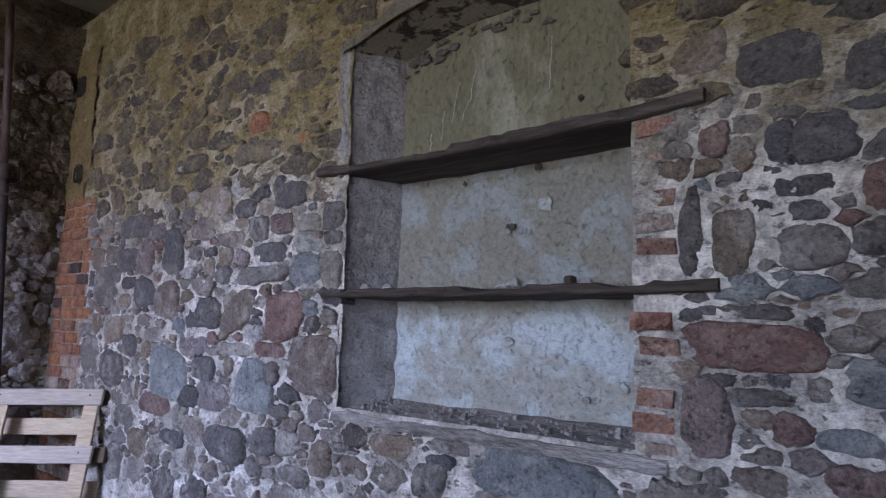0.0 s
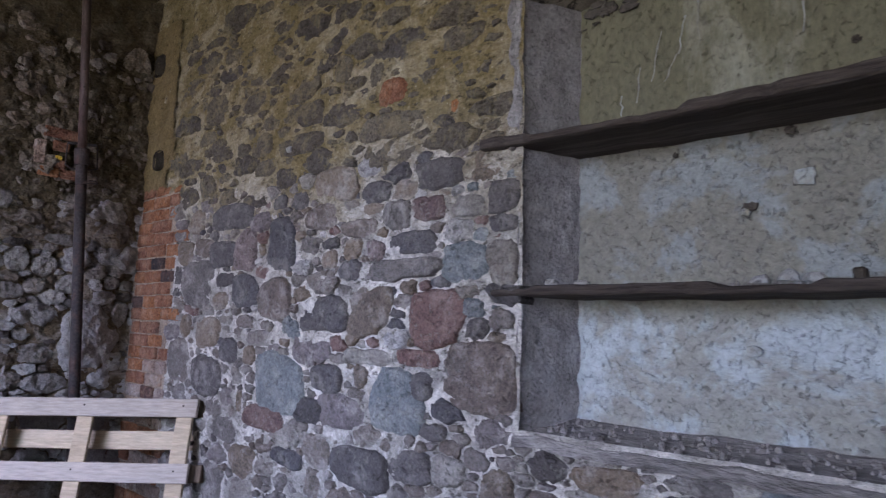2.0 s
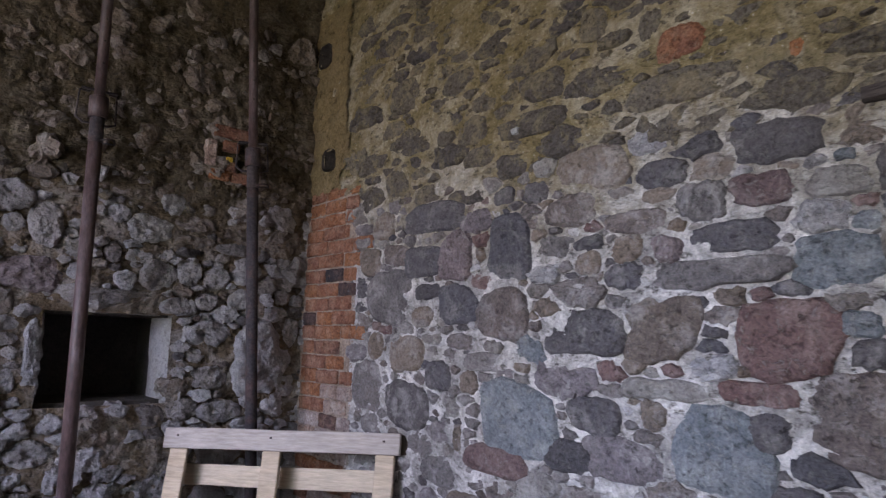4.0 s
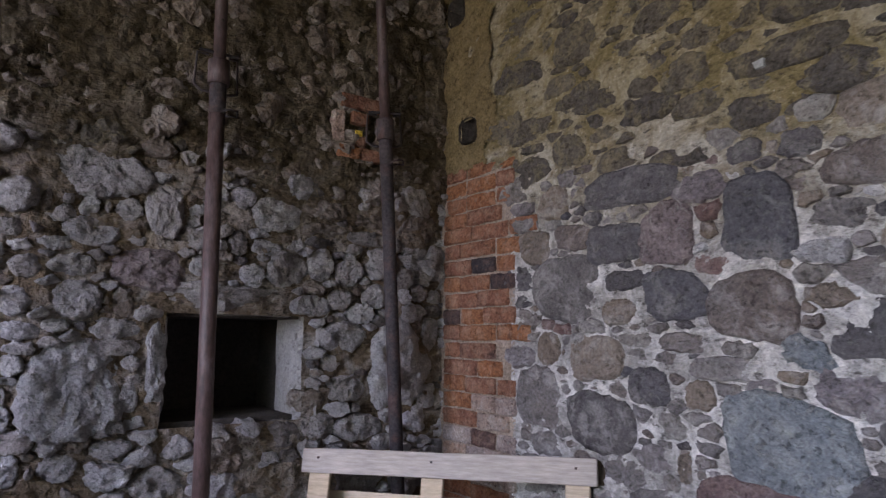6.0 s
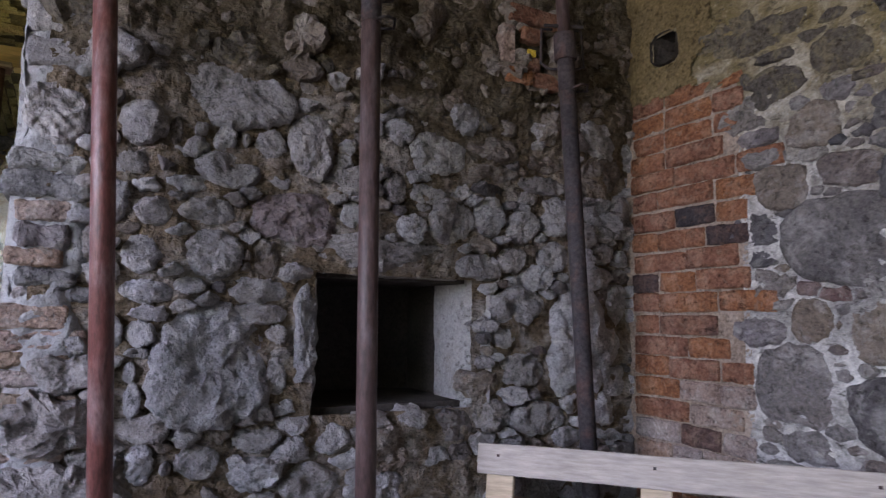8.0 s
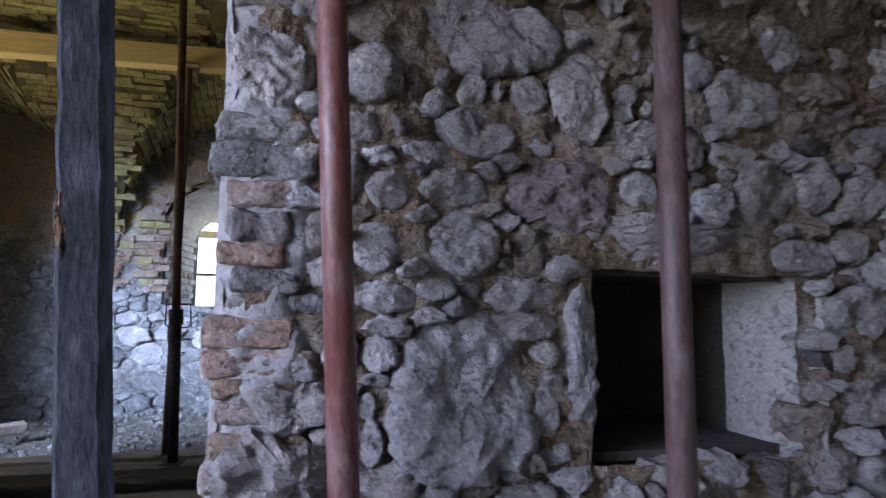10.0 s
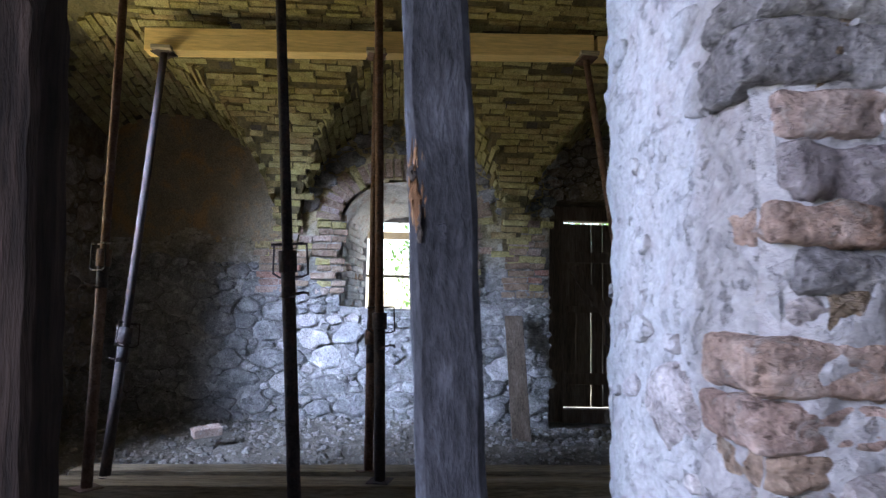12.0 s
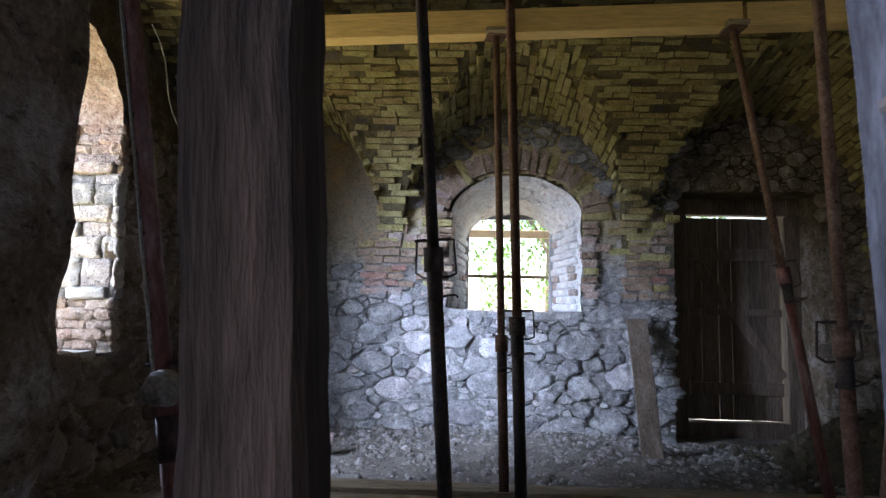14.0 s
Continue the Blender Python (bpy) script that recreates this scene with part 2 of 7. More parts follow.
M = {
    "grey": surface("field_stone_grey", [(0.119, 0.106, 0.106), (0.224, 0.203, 0.193), (0.175, 0.14, 0.126), (0.28, 0.259, 0.235), (0.196, 0.168, 0.175)], stain=(0.38, 0.36, 0.34), stain_amount=0.42, edge=(0.5, 0.6), speck=0.42, contrast=0.58),
    "dark": surface("field_stone_dark", [(0.09, 0.084, 0.087), (0.15, 0.135, 0.135), (0.112, 0.109, 0.12)], stain=(0.3, 0.28, 0.26), stain_amount=0.4, edge=(0.52, 0.62), speck=0.42, contrast=0.58),
    "red": surface("field_stone_red", [(0.18, 0.108, 0.0984), (0.21, 0.138, 0.126), (0.15, 0.108, 0.108)], stain_amount=0.2, speck=0.42, contrast=0.58),
    "brown": surface("field_stone_brown", [(0.203, 0.155, 0.119), (0.257, 0.209, 0.169), (0.155, 0.124, 0.104)], stain=(0.38, 0.36, 0.34), stain_amount=0.42, edge=(0.5, 0.6), speck=0.42, contrast=0.58),
    "blue": surface("field_stone_blue", [(0.182, 0.198, 0.216), (0.23, 0.25, 0.263), (0.155, 0.169, 0.182)], stain_amount=0.35, speck=0.42, contrast=0.58),
    "pale": surface("field_stone_pale", [(0.437, 0.42, 0.42), (0.552, 0.529, 0.517), (0.391, 0.374, 0.374)], stain=(0.62, 0.6, 0.59), stain_amount=0.35, facet=0.8, grain=120, relief=0.018, speck=0.45, contrast=0.45),
    "purple": surface("field_stone_purple", [(0.199, 0.157, 0.157), (0.228, 0.18, 0.176)], stain_amount=0.15, speck=0.5),
    "far": surface("far_field_stone", [(0.162, 0.158, 0.154), (0.235, 0.228, 0.221), (0.191, 0.184, 0.184), (0.28, 0.272, 0.265)], stain_amount=0.4, speck=0.6),
    "rough": surface("broken_stone", [(0.354, 0.33, 0.325), (0.472, 0.443, 0.431), (0.354, 0.313, 0.289), (0.543, 0.519, 0.507)], scale=14, stain=(0.476, 0.459, 0.451), stain_amount=0.35, contrast=0.45, grain=120, relief=0.018, facet=0.6, edge=(0.5, 0.6), speck=0.5),
    "brick": surface("orange_brick", [(0.29, 0.12, 0.06), (0.34, 0.145, 0.065), (0.25, 0.115, 0.075), (0.31, 0.14, 0.08), (0.09, 0.065, 0.065)], scale=16, stain=(0.36, 0.24, 0.17), stain_amount=0.5, speck=0.6),
    "brick_sooty": surface("blackened_brick", [(0.055, 0.047, 0.05), (0.1, 0.065, 0.06)], scale=16, stain=(0.22, 0.12, 0.08), stain_amount=0.4, speck=0.5),
    "brick_pale": surface("dusty_brick", [(0.38, 0.27, 0.22), (0.33, 0.235, 0.195), (0.36, 0.3, 0.275), (0.39, 0.25, 0.17)], scale=16, stain=(0.45, 0.42, 0.38), stain_amount=0.55, speck=0.7),
    "brick_vault": surface("vault_brick", [(0.28, 0.235, 0.084), (0.358, 0.314, 0.129), (0.235, 0.174, 0.0728), (0.392, 0.347, 0.162), (0.28, 0.202, 0.0952)], scale=12, stain=(0.4, 0.37, 0.2), stain_amount=0.4, speck=0.5),
    # the yellow above also paints in warm light bounced off the ground
    "mortar_a": two_zone("lime_mortar", (0.375, 0.352, 0.328), (0.235, 0.186, 0.094), 1.65, 2.25, (0.6, 0.572, 0.542), relief=0.013, spot_amount=0.85),
    # darker above: brown soil, plus the upward loss of light as colour
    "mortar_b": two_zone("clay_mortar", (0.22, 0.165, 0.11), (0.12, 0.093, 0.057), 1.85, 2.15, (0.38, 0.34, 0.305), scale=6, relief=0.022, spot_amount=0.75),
    "mortar_far": two_zone("far_mortar", (0.17, 0.162, 0.157), (0.34, 0.28, 0.15), 1.7, 2.3, (0.45, 0.43, 0.4), spot_amount=0.5),
    "mortar_vault": two_zone("vault_mortar", (0.1, 0.085, 0.05), (0.11, 0.092, 0.048), 1.5, 2.5, (0.2, 0.175, 0.11), relief=0.01),
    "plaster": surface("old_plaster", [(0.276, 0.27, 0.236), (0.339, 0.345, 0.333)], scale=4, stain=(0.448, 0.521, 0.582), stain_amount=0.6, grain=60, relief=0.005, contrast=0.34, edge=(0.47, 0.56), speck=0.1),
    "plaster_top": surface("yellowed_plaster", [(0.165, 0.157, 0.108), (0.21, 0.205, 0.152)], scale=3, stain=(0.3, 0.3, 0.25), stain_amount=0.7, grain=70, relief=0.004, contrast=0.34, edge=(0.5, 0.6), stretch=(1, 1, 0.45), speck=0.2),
    "plaster_reveal": surface("grey_plaster", [(0.31, 0.29, 0.295), (0.38, 0.36, 0.37)], scale=8, stain=(0.44, 0.43, 0.45), stain_amount=0.6, relief=0.01, edge=(0.5, 0.58), speck=0.25, contrast=0.45),
    "whitewash": surface("whitewashed_plaster", [(0.324, 0.321, 0.317), (0.402, 0.398, 0.395)], scale=6, stain=(0.27, 0.248, 0.243), stain_amount=0.75, relief=0.007, contrast=0.35, edge=(0.52, 0.62), speck=0.25),
    "embrasure": surface("flaking_whitewash", [(0.607, 0.598, 0.598), (0.699, 0.69, 0.681)], scale=14, stain=(0.42, 0.3, 0.25), stain_amount=0.6, relief=0.012, contrast=0.5, edge=(0.54, 0.6), speck=0.5),
    "ochre": surface("ochre_plaster", [(0.17, 0.135, 0.09), (0.25, 0.21, 0.15)], scale=4, stain=(0.32, 0.18, 0.06), stain_amount=0.6, relief=0.012, edge=(0.5, 0.62), speck=0.4),
    "joint": surface("brown_joint_mortar", [(0.24, 0.175, 0.13), (0.31, 0.235, 0.18)], scale=14, stain=(0.4, 0.35, 0.3), stain_amount=0.35, relief=0.006, speck=0.4),
    "ochre_wall": surface("ochre_clay_plaster", [(0.2, 0.14, 0.06), (0.24, 0.18, 0.088)], scale=7, stain=(0.17, 0.13, 0.07), stain_amount=0.5, relief=0.014, contrast=0.75, edge=(0.5, 0.6), speck=0.6),
    "shelf": surface("weathered_shelf_board", [(0.0525, 0.0405, 0.0353), (0.075, 0.063, 0.0577)], scale=10, stain=(0.168, 0.154, 0.147), stain_amount=0.45, stretch=(0.08, 1, 1), relief=0.006),
    "pallet": surface("pale_pallet_wood", [(0.5, 0.39, 0.27), (0.56, 0.46, 0.34), (0.44, 0.36, 0.28)], scale=12, stain=(0.4, 0.34, 0.28), stain_amount=0.4, stretch=(0.12, 1, 1), relief=0.002, contrast=0.4),
    "pine": surface("fresh_pine", [(0.72, 0.52, 0.22), (0.76, 0.57, 0.27)], scale=8, stain=(0.5, 0.34, 0.14), stain_amount=0.3, stretch=(1, 0.08, 1), relief=0.002, contrast=0.35),
    "post": surface("dark_post_timber", [(0.0246, 0.0252, 0.0289), (0.04, 0.0412, 0.0473)], scale=22, stain=(0.079, 0.0833, 0.0952), stain_amount=0.55, stretch=(1, 1, 0.3), relief=0.004, contrast=0.9),
    # brown timber with the shade on the left post put into its colour
    "post_brown": surface("black_brown_timber", [(0.012, 0.009, 0.007), (0.02, 0.014, 0.011)], scale=24, stain=(0.0573, 0.0395, 0.0312), stain_amount=0.6, stretch=(1, 1, 0.1), relief=0.005, contrast=1.0),
    "split_pale": surface("fresh_split_timber", [(0.34, 0.2, 0.1), (0.42, 0.26, 0.14)], scale=20, stain=(0.2, 0.1, 0.05), stain_amount=0.5, stretch=(1, 1, 0.15), relief=0.004),
    "split": surface("split_timber", [(0.16, 0.085, 0.042), (0.23, 0.125, 0.06)], scale=20, stain=(0.12, 0.06, 0.03), stain_amount=0.6, stretch=(1, 1, 0.15), relief=0.006),
    "door": surface("old_door_board", [(0.1, 0.075, 0.055), (0.14, 0.1, 0.075)], scale=12, stain=(0.18, 0.15, 0.12), stain_amount=0.4, stretch=(1, 1, 0.1), relief=0.004),
    "sleeper": surface("dusty_plank", [(0.24, 0.19, 0.12), (0.3, 0.25, 0.18)], scale=10, stain=(0.36, 0.33, 0.28), stain_amount=0.5, stretch=(1, 0.1, 1), relief=0.003),
    "steel_red": surface("red_primed_steel", [(0.13, 0.045, 0.04), (0.16, 0.06, 0.05)], scale=16, stain=(0.26, 0.23, 0.23), stain_amount=0.45, rough=0.42, relief=0.0015, spec=0.5, stretch=(1, 1, 0.3)),
    "steel_mid": surface("brown_painted_steel", [(0.06, 0.0338, 0.0315), (0.0825, 0.0488, 0.045)], scale=16, stain=(0.15, 0.135, 0.143), stain_amount=0.4, rough=0.55, relief=0.0015, spec=0.5, stretch=(1, 1, 0.3)),
    "steel": surface("worn_grey_steel", [(0.0495, 0.044, 0.0468), (0.0715, 0.055, 0.055)], scale=16, stain=(0.096, 0.042, 0.03), stain_amount=0.5, rough=0.75, relief=0.0015, spec=0.25, metal=0.1),
    "steel_far": surface("rusty_steel", [(0.13, 0.07, 0.05), (0.16, 0.1, 0.08)], scale=16, stain=(0.2, 0.17, 0.17), stain_amount=0.35, rough=0.8, relief=0.001, spec=0.25),
    "sill": surface("worn_sill", [(0.2, 0.18, 0.17), (0.27, 0.25, 0.245)], scale=10, stain=(0.4, 0.38, 0.37), stain_amount=0.5, stretch=(0.25, 1, 1), relief=0.01, edge=(0.5, 0.6)),
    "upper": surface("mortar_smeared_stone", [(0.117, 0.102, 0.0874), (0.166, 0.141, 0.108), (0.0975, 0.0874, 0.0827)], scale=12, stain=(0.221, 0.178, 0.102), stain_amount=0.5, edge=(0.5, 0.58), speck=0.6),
    "rubble": surface("loose_rubble", [(0.168, 0.16, 0.152), (0.232, 0.22, 0.208), (0.192, 0.168, 0.148), (0.136, 0.128, 0.12)], stain_amount=0.4, speck=0.5),
    "earth": surface("dusty_earth", [(0.128, 0.112, 0.096), (0.168, 0.152, 0.132)], scale=5, stain=(0.232, 0.216, 0.2), stain_amount=0.5, relief=0.012, speck=0.5),
    "leaf": surface("green_leaf", [(0.1, 0.2, 0.05), (0.17, 0.3, 0.08), (0.13, 0.24, 0.08)], stain_amount=0.0, relief=0.0, rough=0.6),
    "bark": surface("tree_bark", [(0.12, 0.09, 0.07), (0.16, 0.13, 0.1)], relief=0.01),
    "grass": surface("dry_ground", [(0.42, 0.4, 0.34), (0.5, 0.48, 0.42)], scale=3, stain=(0.2, 0.22, 0.1), stain_amount=0.5, relief=0.01),
    "plain": surface("plain_render", [(0.2, 0.175, 0.14), (0.25, 0.22, 0.18)], scale=4, stain=(0.16, 0.14, 0.11), stain_amount=0.5, relief=0.01),
    "wire": surface("dusty_cable", [(0.24, 0.23, 0.21), (0.3, 0.29, 0.27)], stain_amount=0.1, relief=0.0),
    "ochre_dot": surface("yellow_crumb", [(0.6, 0.42, 0.05), (0.65, 0.46, 0.06)], stain_amount=0.1),
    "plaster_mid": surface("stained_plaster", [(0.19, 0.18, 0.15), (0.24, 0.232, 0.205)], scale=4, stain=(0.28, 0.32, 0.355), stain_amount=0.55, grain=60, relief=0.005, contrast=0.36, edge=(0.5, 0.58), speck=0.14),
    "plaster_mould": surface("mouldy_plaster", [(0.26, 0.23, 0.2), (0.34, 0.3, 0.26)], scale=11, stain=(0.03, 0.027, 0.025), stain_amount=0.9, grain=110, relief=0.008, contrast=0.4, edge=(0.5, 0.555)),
    "plaster_ring": surface("tan_plaster", [(0.2, 0.18, 0.15), (0.26, 0.235, 0.205)], scale=8, stain=(0.12, 0.105, 0.09), stain_amount=0.5, relief=0.01, contrast=0.5, speck=0.5),
    "soil": surface("brown_soil", [(0.048, 0.039, 0.024), (0.078, 0.063, 0.042), (0.06, 0.051, 0.027)], scale=8, stain=(0.14, 0.119, 0.091), stain_amount=0.4, relief=0.014, speck=0.4),
    "mould": surface("black_mould", [(0.075, 0.066, 0.06), (0.12, 0.105, 0.095)], scale=20, stain=(0.16, 0.15, 0.13), stain_amount=0.5, relief=0.004),
    "dusty": surface("dusty_stone", [(0.35, 0.313, 0.299), (0.432, 0.405, 0.391), (0.313, 0.29, 0.29)], scale=12, stain=(0.55, 0.52, 0.5), stain_amount=0.6, relief=0.012, speck=0.7),
    "brick_red": surface("red_pier_brick", [(0.27, 0.13, 0.1), (0.33, 0.18, 0.14), (0.24, 0.15, 0.12)], scale=14, stain=(0.4, 0.36, 0.33), stain_amount=0.4, speck=0.6),
    "brick_dim": surface("brown_arch_brick", [(0.25, 0.17, 0.12), (0.3, 0.22, 0.16)], scale=14, stain=(0.36, 0.32, 0.26), stain_amount=0.4, speck=0.6),
    "pallet_grey": surface("greyed_pallet_wood", [(0.38, 0.33, 0.29), (0.46, 0.4, 0.35)], scale=12, stain=(0.3, 0.27, 0.25), stain_amount=0.4, stretch=(0.12, 1, 1), relief=0.002, contrast=0.4),
    "steel_pale": surface("galvanised_steel", [(0.0429, 0.033, 0.0323), (0.0594, 0.0495, 0.0495)], scale=16, stain=(0.0896, 0.0448, 0.0336), stain_amount=0.5, rough=0.75, relief=0.001, spec=0.25, metal=0.0),
    "jamb": surface("pale_jamb_plaster", [(0.42, 0.4, 0.385), (0.5, 0.48, 0.465)], scale=7, stain=(0.33, 0.29, 0.25), stain_amount=0.5, relief=0.008, contrast=0.4, edge=(0.5, 0.6), speck=0.3),
    # dark colour, mostly standing for the shade inside holes
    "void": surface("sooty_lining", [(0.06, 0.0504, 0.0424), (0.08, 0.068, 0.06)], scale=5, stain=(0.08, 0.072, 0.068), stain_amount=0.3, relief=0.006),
}


# ---- building blocks ----
def to_mesh(name, verts, faces, smooth=False):
    me = bpy.data.meshes.new(name)
    me.from_pydata([tuple(v) for v in verts], [], faces)
    me.update()
    if smooth:
        me.polygons.foreach_set("use_smooth", [True] * len(me.polygons))
    return me


def thing(name, label, category, material=None, mesh=None, kind="", group=""):
    ob = new(name, mesh)
    if mesh and material:
        mesh.materials.append(material)
    return tagged(ob, label, category, group, kind)


def part(name, mesh, material, parent, label=""):
    """Links a mesh (or bmesh) as one object under a thing or a part."""
    if isinstance(mesh, bmesh.types.BMesh):
        me = bpy.data.meshes.new(name)
        mesh.to_mesh(me)
        mesh.free()
        mesh = me
    if not mesh.materials:
        mesh.materials.append(material)
    ob = new(name, mesh)
    ob.parent = parent
    if label:
        ob["label"] = label
    return ob


def box_geo(c, size, jitter=0.0, rot=None, rng=random):
    """Verts and faces of a box with worn (jittered) corners."""
    vs = []
    for i in (-1, 1):
        for j in (-1, 1):
            for k in (-1, 1):
                v = Vector((i * size[0] / 2, j * size[1] / 2, k * size[2] / 2))
                if jitter:
                    v += Vector((rng.uniform(-1, 1), rng.uniform(-1, 1), rng.uniform(-1, 1))) * jitter
                if rot:
                    v = rot @ v
                vs.append(v + Vector(c))
    return vs, [(0, 1, 3, 2), (4, 6, 7, 5), (0, 4, 5, 1), (2, 3, 7, 6), (0, 2, 6, 4), (1, 5, 7, 3)]


def bevel_box(c, size, bevel=0.006, jitter=0.0, rot=None, cuts=0, wobble=0.0, seed=0):
    """A bmesh box with softened edges; cuts and wobble give worn timber its uneven faces."""
    rng = random.Random(seed)
    bm = bmesh.new()
    vs, fs = box_geo((0, 0, 0), size, jitter, None, rng)
    bv = [bm.verts.new(v) for v in vs]
    for f in fs:
        bm.faces.new([bv[i] for i in f])
    bmesh.ops.recalc_face_normals(bm, faces=bm.faces)
    if cuts:
        ax = max(range(3), key=lambda i: size[i])
        long_edges = [e for e in bm.edges if abs((e.verts[0].co - e.verts[1].co)[ax]) > size[ax] * 0.8]
        bmesh.ops.subdivide_edges(bm, edges=long_edges, cuts=cuts)
        for v in bm.verts:
            n = noise.noise_vector(v.co * 5.0 + Vector((seed * 3.7, 0, 0)))
            v.co += n * wobble
    if bevel:
        bmesh.ops.bevel(bm, geom=[e for e in bm.edges if e.calc_face_angle(0) > 0.6], offset=bevel, segments=1, affect="EDGES")
    m = (rot.to_4x4() if rot else Matrix.Identity(4))
    bmesh.ops.transform(bm, matrix=Matrix.Translation(c) @ m, verts=bm.verts)
    return bm


def solid(name, lo, hi, material, parent=None, label="", category="wall", kind="structure"):
    """A plain block of masonry between two corners."""
    c = [(a + b) / 2 for a, b in zip(lo, hi)]
    vs, fs = box_geo(c, [b - a for a, b in zip(lo, hi)])
    me = to_mesh(name, vs, fs)
    me.materials.append(material)
    ob = new(name, me)
    if parent:
        ob.parent = parent
    else:
        tagged(ob, label, category, "", kind)
    return ob


def fbm(p, octaves=4):
    s, a = 0.0, 1.0
    for _ in range(octaves):
        s += a * noise.noise(p)
        p, a = p * 2.1, a * 0.5
    return s


def sheet(name, u0, u1, v0, v1, step, place, material, parent, label="", smooth=True):
    """A fine grid over (u, v); place(u, v) gives the point, or None where there is an opening."""
    nu, nv = max(2, round((u1 - u0) / step)), max(2, round((v1 - v0) / step))
    index, verts, faces = {}, [], []
    for i in range(nu + 1):
        for j in range(nv + 1):
            p = place(u0 + (u1 - u0) * i / nu, v0 + (v1 - v0) * j / nv)
            if p is not None:
                index[i, j] = len(verts)
                verts.append(p)
    for i in range(nu):
        for j in range(nv):
            q = [index.get(k) for k in ((i, j), (i + 1, j), (i + 1, j + 1), (i, j + 1))]
            if None not in q:
                faces.append(q)
    return part(name, to_mesh(name, verts, faces, smooth), material, parent, label)


# ---- rubble masonry ----
def clip(poly, p, n):
    """The side of poly on which (q - p) . n < 0."""
    out = []
    for i, a in enumerate(poly):
        b = poly[(i + 1) % len(poly)]
        da, db = (a[0] - p[0]) * n[0] + (a[1] - p[1]) * n[1], (b[0] - p[0]) * n[0] + (b[1] - p[1]) * n[1]
        if da < 0:
            out.append(a)
        if (da < 0) != (db < 0):
            t = da / (da - db)
            out.append((a[0] + (b[0] - a[0]) * t, a[1] + (b[1] - a[1]) * t))
    return out


def rounded(poly, times):
    for _ in range(times):
        poly = [q for i, a in enumerate(poly) for b in (poly[(i + 1) % len(poly)],)
                for q in ((a[0] * 0.75 + b[0] * 0.25, a[1] * 0.75 + b[1] * 0.25), (a[0] * 0.25 + b[0] * 0.75, a[1] * 0.25 + b[1] * 0.75))]
    return poly


def blob(w, h, square, rng, n=18):
    """The outline of a single stone: between an oval and a rounded block, irregular."""
    ph, e = rng.uniform(0, 6), 2.0 + 3.0 * square
    out = []
    for i in range(n):
        a = 2 * math.pi * i / n
        c, s = math.cos(a), math.sin(a)
        r = (abs(c) ** e + abs(s) ** e) ** (-1 / e) * (1 + 0.07 * math.sin(2 * a + ph) + 0.06 * math.sin(3 * a + 2 * ph) + rng.uniform(-0.04, 0.04))
        out.append((c * r * w / 2, s * r * h / 2))
    return out


def ragged(poly, step, amount, rng):
    """Breaks long straight edges of an outline."""
    out = []
    for i, a in enumerate(poly):
        b = poly[(i + 1) % len(poly)]
        n = max(1, round(math.hypot(b[0] - a[0], b[1] - a[1]) / step))
        for k in range(n):
            t = k / n
            out.append((a[0] + (b[0] - a[0]) * t + rng.uniform(-1, 1) * amount, a[1] + (b[1] - a[1]) * t + rng.uniform(-1, 1) * amount))
    return out


def shard(w, h, rng, n=30):
    """The outline of a broken stone: a few straight, uneven sides."""
    k = rng.randrange(6, 9)
    angles = sorted((i + rng.uniform(-0.3, 0.3)) * 2 * math.pi / k for i in range(k))
    corners = [(math.cos(a) * w / 2 * rng.uniform(0.95, 1.2), math.sin(a) * h / 2 * rng.uniform(0.95, 1.2)) for a in angles]
    out, step = [], sum(math.hypot(corners[i][0] - corners[i - 1][0], corners[i][1] - corners[i - 1][1]) for i in range(k)) / n
    return ragged(rounded(corners, 1), step, min(0.004, 0.05 * min(w, h)), rng)


